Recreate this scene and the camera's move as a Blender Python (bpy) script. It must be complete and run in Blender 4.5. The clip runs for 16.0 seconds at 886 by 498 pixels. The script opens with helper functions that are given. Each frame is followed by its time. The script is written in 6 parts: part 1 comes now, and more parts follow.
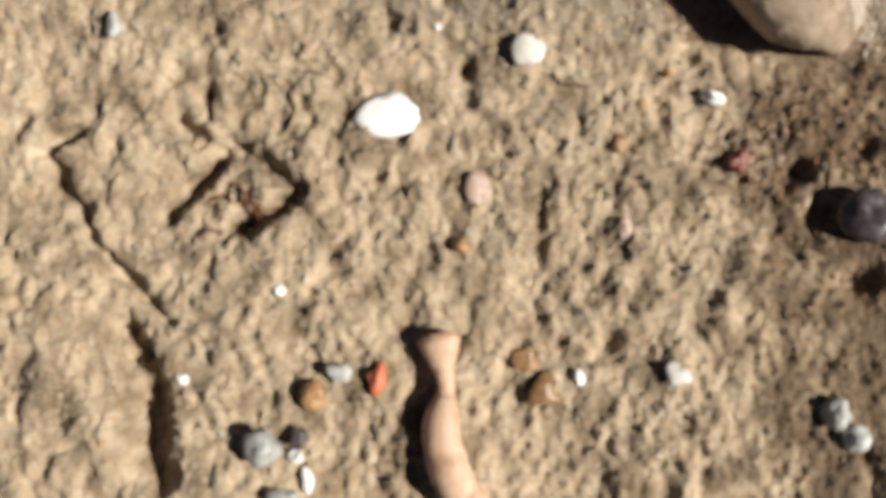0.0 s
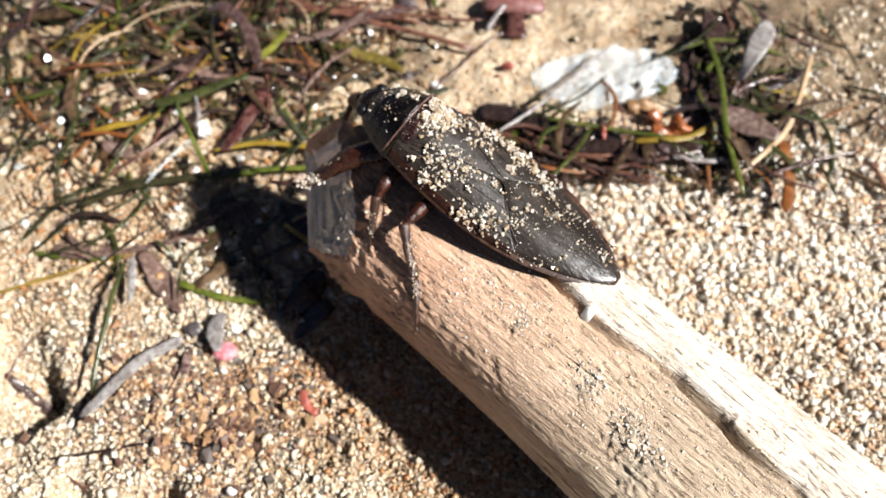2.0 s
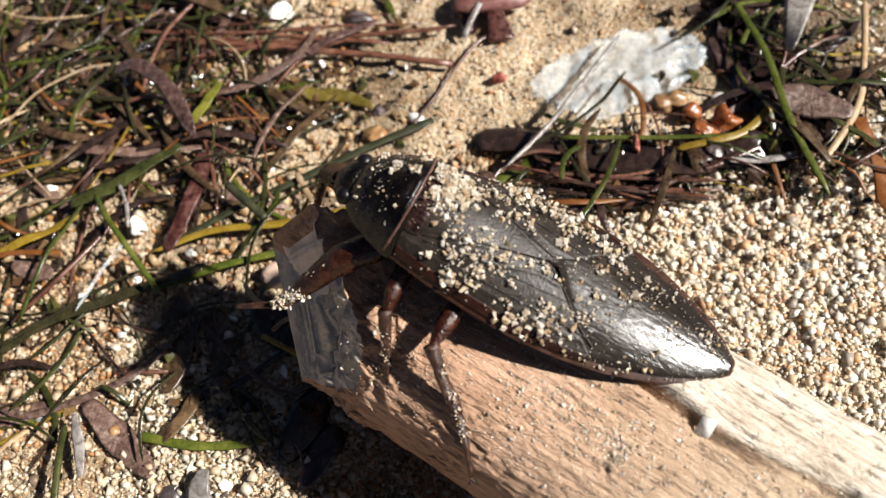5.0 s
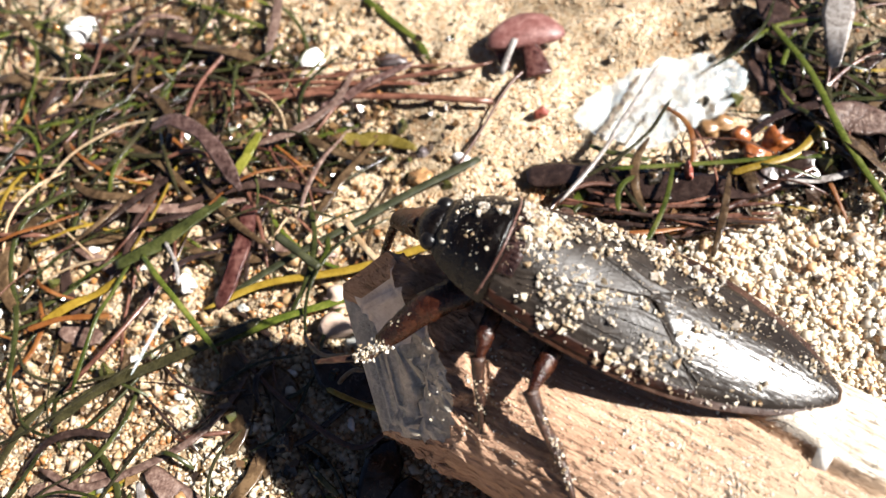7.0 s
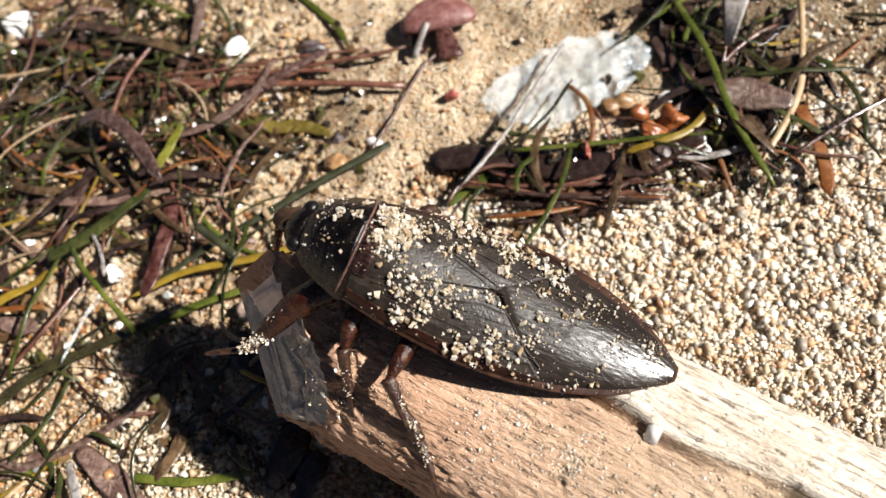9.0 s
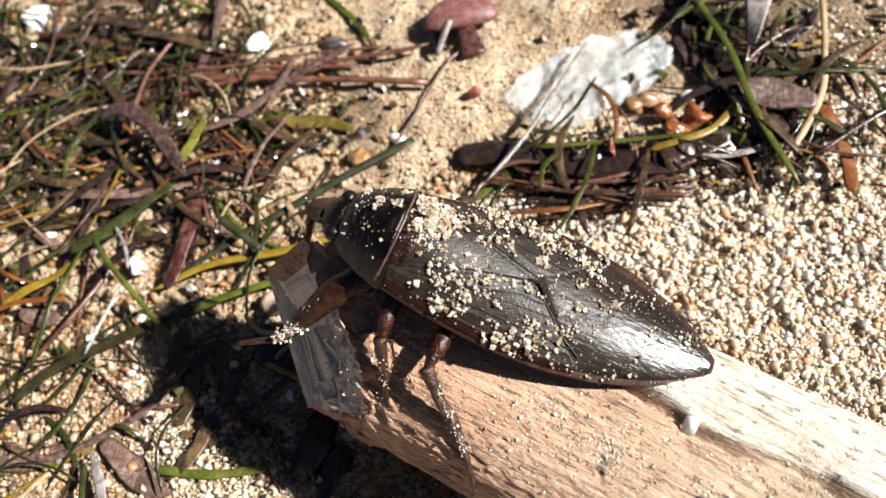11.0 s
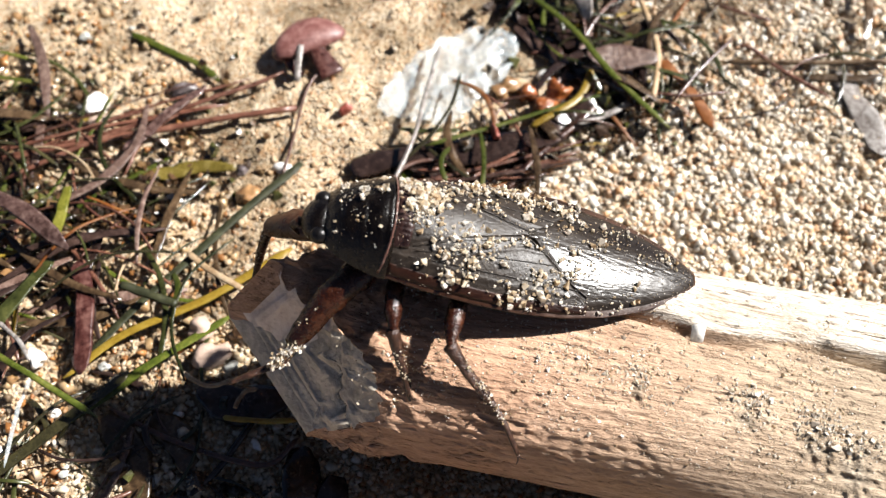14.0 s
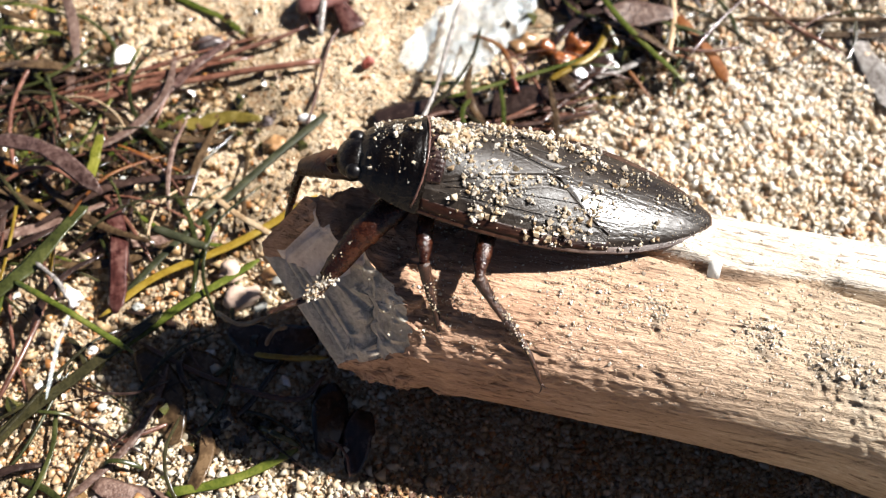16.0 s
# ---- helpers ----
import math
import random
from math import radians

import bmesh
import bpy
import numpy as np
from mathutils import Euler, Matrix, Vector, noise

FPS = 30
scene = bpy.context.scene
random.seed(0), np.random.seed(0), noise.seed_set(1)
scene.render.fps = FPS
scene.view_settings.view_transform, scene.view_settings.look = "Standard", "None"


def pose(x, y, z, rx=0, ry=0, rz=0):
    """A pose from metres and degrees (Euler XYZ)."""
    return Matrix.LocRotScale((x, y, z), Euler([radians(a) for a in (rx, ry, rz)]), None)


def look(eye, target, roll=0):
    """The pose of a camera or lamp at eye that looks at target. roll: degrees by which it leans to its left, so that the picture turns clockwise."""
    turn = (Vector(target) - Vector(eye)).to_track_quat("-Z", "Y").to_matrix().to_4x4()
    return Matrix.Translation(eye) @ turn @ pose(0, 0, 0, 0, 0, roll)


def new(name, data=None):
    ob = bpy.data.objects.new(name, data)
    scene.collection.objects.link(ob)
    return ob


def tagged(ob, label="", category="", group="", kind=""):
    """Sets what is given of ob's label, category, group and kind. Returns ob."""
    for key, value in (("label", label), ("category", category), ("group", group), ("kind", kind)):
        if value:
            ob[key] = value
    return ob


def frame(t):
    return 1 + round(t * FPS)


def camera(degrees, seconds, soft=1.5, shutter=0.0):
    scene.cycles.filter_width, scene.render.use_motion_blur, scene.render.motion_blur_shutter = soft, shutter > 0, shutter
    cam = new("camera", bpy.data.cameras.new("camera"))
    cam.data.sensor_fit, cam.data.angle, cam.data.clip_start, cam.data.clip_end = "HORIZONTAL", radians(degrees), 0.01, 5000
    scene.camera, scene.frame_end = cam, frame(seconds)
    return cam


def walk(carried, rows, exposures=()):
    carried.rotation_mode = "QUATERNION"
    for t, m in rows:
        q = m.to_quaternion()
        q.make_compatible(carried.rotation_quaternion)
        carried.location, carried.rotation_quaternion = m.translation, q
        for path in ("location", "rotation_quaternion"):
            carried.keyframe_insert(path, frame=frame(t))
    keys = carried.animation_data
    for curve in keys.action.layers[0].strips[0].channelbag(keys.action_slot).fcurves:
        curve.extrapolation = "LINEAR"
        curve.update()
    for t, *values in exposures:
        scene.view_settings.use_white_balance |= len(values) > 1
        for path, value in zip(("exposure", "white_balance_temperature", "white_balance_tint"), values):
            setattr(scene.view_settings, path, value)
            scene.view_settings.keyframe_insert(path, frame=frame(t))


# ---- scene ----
cam = camera(54.1, 16.0, soft=1.15)
cam.data.dof.use_dof, cam.data.dof.focus_distance, cam.data.dof.aperture_fstop = True, 0.162, 17.0
PATH = [
    (0, -0.00425, 0.02623, 0.40845, 3.512, -1.729, -0.743),
    (0.2, 0.02151, 0.05354, 0.35057, 5.842, 0.174, 0.876),
    (0.4, 0.03752, 0.05591, 0.30114, 12.068, 0.469, 1.564),
    (0.5, 0.04160, 0.06179, 0.28467, 15.649, 0.683, 2.464),
    (0.7, 0.03293, 0.09259, 0.25289, 16.816, -0.004, 4.385),
    (1, 0.03763, 0.09390, 0.24178, 21.258, -0.630, 8.585),
    (1.2, 0.05189, 0.10481, 0.24468, 23.916, -0.285, 8.638),
    (1.5, 0.06355, 0.10900, 0.22220, 30.019, -0.267, 8.551),
    (1.7, 0.08816, 0.11506, 0.21600, 30.681, 1.167, 8.542),
    (2, 0.11211, 0.12572, 0.20779, 31.790, 1.822, 5.882),
    (2.5, 0.10892, 0.14962, 0.20474, 31.632, 4.208, 1.193),
    (3, 0.09958, 0.15395, 0.19500, 31.268, 5.462, -1.431),
    (3.2, 0.09795, 0.15655, 0.19272, 31.429, 5.701, -1.521),
    (5.3, 0.09745, 0.17346, 0.16588, 29.512, 5.365, -4.517),
    (5.5, 0.09265, 0.16886, 0.16012, 29.489, 5.461, -4.837),
    (6, 0.07668, 0.16470, 0.16075, 30.242, 4.992, -4.036),
    (6.5, 0.07810, 0.17177, 0.16945, 31.715, 5.526, -5.369),
    (7, 0.08170, 0.17760, 0.17420, 31.751, 6.288, -7.155),
    (7.5, 0.10197, 0.17865, 0.17712, 30.038, 6.325, -7.809),
    (8, 0.11301, 0.17715, 0.18582, 28.287, 6.236, -7.941),
    (8.5, 0.10746, 0.17636, 0.18657, 28.168, 7.120, -8.124),
    (9, 0.10911, 0.17630, 0.18470, 27.968, 8.116, -8.235),
    (9.2, 0.10986, 0.17564, 0.18467, 27.944, 7.994, -8.332),
    (11.3, 0.09946, 0.17465, 0.18472, 28.789, 7.277, -7.919),
    (11.5, 0.09888, 0.17481, 0.18552, 29.116, 7.137, -7.889),
    (12, 0.08933, 0.17405, 0.19072, 29.164, 5.414, -10.055),
    (12.5, 0.04724, 0.16671, 0.17713, 28.608, -0.161, -16.199),
    (13, 0.04536, 0.16738, 0.18038, 29.953, -1.229, -25.281),
    (13.5, 0.05380, 0.17253, 0.17989, 31.007, -0.446, -26.874),
    (14, 0.05849, 0.17487, 0.17945, 31.537, 0.073, -27.703),
    (14.5, 0.05921, 0.17507, 0.17949, 30.891, 0.446, -27.912),
    (15, 0.06015, 0.17447, 0.18324, 30.910, 0.815, -28.031),
    (15.5, 0.06428, 0.16986, 0.18601, 30.605, 1.216, -27.428),
    (16, 0.05003, 0.16883, 0.18167, 29.924, 0.006, -27.353),
]
EXPOSURES = [(0, 0.72, 6650, 10), (0.3, 0.68, 6700, 10), (0.6, 0.66, 6650, 10), (0.9, 0.91, 6450, 10), (1.2, 1.31, 6150, 10), (1.5, 1.74, 6050, 10), (2.0, 1.55, 6200, 10), (2.3, 1.1, 6500, 10), (2.6, 0.97, 6550, 10), (3.2, 1.05, 6600, 10), (5.3, 1.31, 6500, 10), (6.0, 1.99, 6400, 10),
             (6.6, 2.06, 6400, 10), (7.5, 1.48, 6450, 10), (8.2, 1.29, 6550, 10), (9.2, 1.34, 6500, 10), (11.5, 1.47, 6400, 10), (12.0, 1.49, 6400, 10), (12.5, 2.12, 6450, 10), (13.0, 2.02, 6400, 10), (13.5, 1.65, 6450, 10), (14.0, 1.6, 6400, 10), (14.5, 1.7, 6350, 10), (15.5, 1.65, 6400, 10), (16.0, 1.72, 6400, 10)]
walk(cam, [(t, pose(x, y, z, rx, ry, rz)) for t, x, y, z, rx, ry, rz in PATH], EXPOSURES)

# ---------------------------------------------------------------- light
SUN_AZ, SUN_EL = -12.0, 43.0        # degrees: from +x towards +y, and above the horizon
world = bpy.data.worlds.new("sky")
scene.world = world
world.use_nodes = True
sky_node = world.node_tree.nodes.new("ShaderNodeTexSky")
sky_node.sky_type, sky_node.sun_disc = "NISHITA", False
sky_node.air_density, sky_node.dust_density, sky_node.ozone_density = 0.30, 0.5, 0.0
sky_node.sun_elevation, sky_node.sun_rotation = radians(SUN_EL), radians(90 - SUN_AZ)
world.node_tree.nodes["Background"].inputs["Strength"].default_value = 0.031
world.node_tree.links.new(sky_node.outputs[0], world.node_tree.nodes["Background"].inputs["Color"])
sun = new("sun", bpy.data.lights.new("sun", "SUN"))
sun.data.energy, sun.data.angle, sun.data.color = 5.0, radians(1.6), (1.0, 0.965, 0.915)
ca, sa, ce, se = math.cos(radians(SUN_AZ)), math.sin(radians(SUN_AZ)), math.cos(radians(SUN_EL)), math.sin(radians(SUN_EL))
sun.matrix_world = look((ca * ce, sa * ce, se), (0, 0, 0))


# ---------------------------------------------------------------- materials
def ramp(nt, stops, constant=False):
    r = nt.nodes.new("ShaderNodeValToRGB")
    e = r.color_ramp.elements
    while len(e) < len(stops):
        e.new(0.5)
    for el, (p, c) in zip(e, stops):
        el.position, el.color = p, (*c, 1)
    if constant:
        r.color_ramp.interpolation = "CONSTANT"
    return r


def mat(name, stops, scale=250.0, stretch=(1, 1, 1), rough=0.55, rough_var=0.15, bump=0.4, bump_scale=1400.0, depth=0.0002, vary=0.0, island=None, coat=0.0, spec=0.5, through_light=0.0, alpha=1.0, thin=0.0, low=1.0):
    """Colour from noise at two scales, gloss that varies, fine relief; vary: lighter and darker from thing to thing."""
    m = bpy.data.materials.new(name)
    m.use_nodes = True
    nt = m.node_tree
    link, b = nt.links.new, nt.nodes["Principled BSDF"]
    co = nt.nodes.new("ShaderNodeTexCoord")
    mp = nt.nodes.new("ShaderNodeMapping")
    mp.inputs["Scale"].default_value = stretch
    link(co.outputs["Object"], mp.inputs["Vector"])
    n1 = nt.nodes.new("ShaderNodeTexNoise")
    n1.inputs["Scale"].default_value, n1.inputs["Detail"].default_value = scale, 6
    n1.inputs["Roughness"].default_value = 0.65
    link(mp.outputs[0], n1.inputs["Vector"])
    n2 = nt.nodes.new("ShaderNodeTexNoise")
    n2.inputs["Scale"].default_value, n2.inputs["Detail"].default_value = bump_scale, 3
    link(mp.outputs[0], n2.inputs["Vector"])
    mixv = nt.nodes.new("ShaderNodeMath")
    mixv.operation = "MULTIPLY_ADD"
    link(n2.outputs["Fac"], mixv.inputs[0])
    mixv.inputs[1].default_value = 0.45
    link(n1.outputs["Fac"], mixv.inputs[2])
    shift = nt.nodes.new("ShaderNodeMath")
    shift.operation = "SUBTRACT"
    link(mixv.outputs[0], shift.inputs[0])
    shift.inputs[1].default_value = 0.225
    source = shift.outputs[0]
    if island is not None:
        geo = nt.nodes.new("ShaderNodeNewGeometry")
        r = ramp(nt, island, True)
        link(geo.outputs["Random Per Island"], r.inputs[0])
        r2 = ramp(nt, [(0.3, (0.78, 0.78, 0.78)), (0.7, (1.1, 1.1, 1.1))])
        link(source, r2.inputs[0])
        mul = nt.nodes.new("ShaderNodeMix")
        mul.data_type, mul.blend_type = "RGBA", "MULTIPLY"
        mul.inputs["Factor"].default_value = 1.0
        link(r.outputs[0], mul.inputs["A"])
        link(r2.outputs[0], mul.inputs["B"])
        col = mul.outputs["Result"]
    else:
        r = ramp(nt, stops)
        link(source, r.inputs[0])
        col = r.outputs[0]
    if vary:
        oi = nt.nodes.new("ShaderNodeObjectInfo")
        hsv = nt.nodes.new("ShaderNodeHueSaturation")
        mr = nt.nodes.new("ShaderNodeMapRange")
        mr.inputs["To Min"].default_value, mr.inputs["To Max"].default_value = 1 - vary, 1 + vary
        link(oi.outputs["Random"], mr.inputs["Value"])
        link(mr.outputs[0], hsv.inputs["Value"])
        link(col, hsv.inputs["Color"])
        col = hsv.outputs[0]
    link(col, b.inputs["Base Color"])
    rr = nt.nodes.new("ShaderNodeMapRange")
    rr.inputs["To Min"].default_value, rr.inputs["To Max"].default_value = max(0.04, rough - rough_var), min(1.0, rough + rough_var)
    rr.inputs["From Min"].default_value, rr.inputs["From Max"].default_value = 0.3, 0.7
    link(n1.outputs["Fac"], rr.inputs["Value"])
    link(rr.outputs[0], b.inputs["Roughness"])
    if bump:
        bp = nt.nodes.new("ShaderNodeBump")
        bp.inputs["Strength"].default_value, bp.inputs["Distance"].default_value = bump, depth
        hg = nt.nodes.new("ShaderNodeMath")
        hg.operation = "MULTIPLY_ADD"
        link(n1.outputs["Fac"], hg.inputs[0])
        hg.inputs[1].default_value = low
        link(n2.outputs["Fac"], hg.inputs[2])
        link(hg.outputs[0], bp.inputs["Height"])
        link(bp.outputs[0], b.inputs["Normal"])
    b.inputs["Specular IOR Level"].default_value = spec
    b.inputs["Coat Weight"].default_value = coat
    b.inputs["Coat Roughness"].default_value = 0.12
    b.inputs["Transmission Weight"].default_value = through_light
    b.inputs["Alpha"].default_value = alpha
    if thin:
        # a thin leaf lets some light through
        tr = nt.nodes.new("ShaderNodeBsdfTranslucent")
        link(col, tr.inputs["Color"])
        mx = nt.nodes.new("ShaderNodeMixShader")
        mx.inputs[0].default_value = thin
        link(b.outputs[0], mx.inputs[1])
        link(tr.outputs[0], mx.inputs[2])
        link(mx.outputs[0], nt.nodes["Material Output"].inputs["Surface"])
    return m


GRAINS = [(0.0, (0.58, 0.47, 0.33)), (0.16, (0.72, 0.65, 0.53)), (0.34, (0.50, 0.35, 0.21)), (0.44, (0.78, 0.74, 0.66)), (0.60, (0.42, 0.22, 0.10)),
          (0.67, (0.64, 0.54, 0.40)), (0.80, (0.27, 0.23, 0.19)), (0.86, (0.79, 0.78, 0.74)), (0.94, (0.56, 0.31, 0.13))]
PALE_GRAINS = [(0.0, (0.60, 0.52, 0.40)), (0.3, (0.64, 0.58, 0.50)), (0.55, (0.50, 0.40, 0.27)), (0.7, (0.68, 0.64, 0.58)), (0.85, (0.44, 0.33, 0.21)), (1.0, (0.62, 0.55, 0.45))]


def sand_material():
    """Fine and coarse grains in the sheet itself, in several sand colours, with damp darker areas."""
    m = bpy.data.materials.new("sand")
    m.use_nodes = True
    nt = m.node_tree
    link, b = nt.links.new, nt.nodes["Principled BSDF"]
    co = nt.nodes.new("ShaderNodeTexCoord")
    vo = nt.nodes.new("ShaderNodeTexVoronoi")
    vo.inputs["Scale"].default_value = 1150
    link(co.outputs["Object"], vo.inputs["Vector"])
    sep = nt.nodes.new("ShaderNodeSeparateColor")
    link(vo.outputs["Color"], sep.inputs[0])
    grains = ramp(nt, GRAINS, True)
    link(sep.outputs[0], grains.inputs[0])
    big = nt.nodes.new("ShaderNodeTexNoise")
    big.inputs["Scale"].default_value, big.inputs["Detail"].default_value = 45, 7
    link(co.outputs["Object"], big.inputs["Vector"])
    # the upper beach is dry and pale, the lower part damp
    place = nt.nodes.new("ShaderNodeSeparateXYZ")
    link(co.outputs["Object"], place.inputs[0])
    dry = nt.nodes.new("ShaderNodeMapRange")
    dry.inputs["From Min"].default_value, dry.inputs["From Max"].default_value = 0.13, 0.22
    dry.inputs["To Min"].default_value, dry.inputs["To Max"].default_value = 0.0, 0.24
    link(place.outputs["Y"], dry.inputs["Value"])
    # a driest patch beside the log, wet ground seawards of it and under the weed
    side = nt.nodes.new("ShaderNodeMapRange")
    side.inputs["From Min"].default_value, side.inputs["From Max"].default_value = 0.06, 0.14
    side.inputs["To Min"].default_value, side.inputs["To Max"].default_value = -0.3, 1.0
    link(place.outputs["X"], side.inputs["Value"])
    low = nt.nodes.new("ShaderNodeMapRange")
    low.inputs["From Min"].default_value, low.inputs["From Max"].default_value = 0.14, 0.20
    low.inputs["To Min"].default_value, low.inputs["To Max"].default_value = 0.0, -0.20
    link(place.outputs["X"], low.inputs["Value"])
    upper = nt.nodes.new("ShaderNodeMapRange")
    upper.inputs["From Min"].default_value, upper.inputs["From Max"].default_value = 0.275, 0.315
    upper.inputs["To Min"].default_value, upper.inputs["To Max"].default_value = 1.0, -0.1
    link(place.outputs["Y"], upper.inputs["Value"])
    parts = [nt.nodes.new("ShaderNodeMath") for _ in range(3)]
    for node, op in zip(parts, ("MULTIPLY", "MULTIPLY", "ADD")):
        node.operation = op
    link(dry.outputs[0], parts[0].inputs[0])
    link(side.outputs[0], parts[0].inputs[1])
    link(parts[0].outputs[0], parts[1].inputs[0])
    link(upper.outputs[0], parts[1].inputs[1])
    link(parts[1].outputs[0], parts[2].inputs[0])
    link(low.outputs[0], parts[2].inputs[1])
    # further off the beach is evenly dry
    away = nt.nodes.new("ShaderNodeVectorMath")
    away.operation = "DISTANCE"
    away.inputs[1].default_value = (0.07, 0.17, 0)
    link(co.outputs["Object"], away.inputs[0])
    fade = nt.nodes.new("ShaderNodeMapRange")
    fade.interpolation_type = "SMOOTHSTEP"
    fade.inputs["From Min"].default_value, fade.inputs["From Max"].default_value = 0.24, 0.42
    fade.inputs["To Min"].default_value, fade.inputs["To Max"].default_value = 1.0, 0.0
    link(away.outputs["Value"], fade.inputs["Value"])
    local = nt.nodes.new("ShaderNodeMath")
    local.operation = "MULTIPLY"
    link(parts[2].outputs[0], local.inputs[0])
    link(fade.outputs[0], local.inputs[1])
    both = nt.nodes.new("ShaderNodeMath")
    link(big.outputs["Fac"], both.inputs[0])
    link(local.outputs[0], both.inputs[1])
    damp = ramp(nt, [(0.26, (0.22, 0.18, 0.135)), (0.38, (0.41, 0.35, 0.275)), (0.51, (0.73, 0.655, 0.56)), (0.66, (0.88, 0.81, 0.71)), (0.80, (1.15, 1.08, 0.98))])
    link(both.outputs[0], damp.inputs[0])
    plain = nt.nodes.new("ShaderNodeMix")
    plain.data_type = "RGBA"
    plain.inputs["Factor"].default_value = 0.5
    plain.inputs["A"].default_value = (0.44, 0.37, 0.275, 1)
    link(grains.outputs[0], plain.inputs["B"])
    mul = nt.nodes.new("ShaderNodeMix")
    mul.data_type, mul.blend_type = "RGBA", "MULTIPLY"
    mul.inputs["Factor"].default_value = 1.0
    link(plain.outputs["Result"], mul.inputs["A"])
    link(damp.outputs[0], mul.inputs["B"])
    link(mul.outputs["Result"], b.inputs["Base Color"])
    fine = nt.nodes.new("ShaderNodeTexNoise")
    fine.inputs["Scale"].default_value, fine.inputs["Detail"].default_value = 420, 6
    fine.inputs["Roughness"].default_value = 0.7
    link(co.outputs["Object"], fine.inputs["Vector"])
    add = nt.nodes.new("ShaderNodeMath")
    add.operation = "MULTIPLY_ADD"
    link(vo.outputs["Distance"], add.inputs[0])
    add.inputs[1].default_value = -0.45
    link(fine.outputs["Fac"], add.inputs[2])
    bp = nt.nodes.new("ShaderNodeBump")
    bp.inputs["Strength"].default_value, bp.inputs["Distance"].default_value = 1.0, 0.0014
    link(add.outputs[0], bp.inputs["Height"])
    link(bp.outputs[0], b.inputs["Normal"])
    b.inputs["Roughness"].default_value = 0.8
    b.inputs["Specular IOR Level"].default_value = 0.3
    return m


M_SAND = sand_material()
M_GRAIN = mat("sand_grain", [], scale=900, rough=0.38, bump=0.2, depth=0.0001, island=[(c, tuple(min(0.84, 0.17 * k + 0.84 * v) for v, k in zip(q, (1.0, 0.86, 0.68)))) for c, q in GRAINS], thin=0.4)
# for damp sand, and for the strip darkened as shade beside the log
M_DAMP_SHADE_GRAIN = mat("damp_shade_grain", [], scale=900, rough=0.4, bump=0.2, depth=0.0001, island=[(c, (0.60 * q[0], 0.49 * q[1], 0.38 * q[2])) for c, q in GRAINS], thin=0.15)
M_NEARGRAIN = mat("tan_grain", [], scale=900, rough=0.4, bump=0.2, depth=0.0001, island=[(c, (0.24 + 0.46 * q[0], 0.20 + 0.45 * q[1], 0.14 + 0.43 * q[2])) for c, q in GRAINS], thin=0.2)
M_WETGRAIN = mat("wet_grain", [], scale=900, rough=0.14, rough_var=0.06, bump=0.1, depth=0.0001, island=[(c, (0.52 * q[0], 0.42 * q[1], 0.30 * q[2])) for c, q in GRAINS], coat=0.5, thin=0.15)
M_PALE = mat("pale_grain", [], scale=900, rough=0.28, bump=0.2, depth=0.0001, island=[(c, tuple(min(0.8, 1.14 * v) for v in q)) for c, q in PALE_GRAINS], thin=0.5)
M_GRIT = mat("grit", [], scale=900, rough=0.6, bump=0.2, depth=0.0001, island=[(0.0, (0.34, 0.295, 0.23)), (0.4, (0.48, 0.42, 0.34)), (0.7, (0.22, 0.18, 0.14)), (0.85, (0.58, 0.53, 0.45)), (1.0, (0.40, 0.34, 0.27))])
M_CRUMB = mat("crumb", [], scale=900, rough=0.6, bump=0.2, depth=0.0001, island=[(0.0, (0.10, 0.05, 0.03)), (0.35, (0.24, 0.13, 0.06)), (0.6, (0.06, 0.045, 0.035)), (0.8, (0.32, 0.2, 0.1)), (1.0, (0.16, 0.06, 0.035))])
ROT = [(0.0321, -0.0095, 0.0405, 0.0030), (0.0437, -0.0114, 0.0392, 0.0034), (0.0503, -0.0142, 0.0380, 0.0042), (0.0133, -0.0084, 0.0420, 0.0018), (0.0451, 0.0068, 0.0395, 0.0024), (0.0575, 0.0056, 0.0391, 0.0030), (0.0600, -0.0190, 0.0340, 0.0050), (0.0740, -0.0200, 0.0310, 0.0060)]


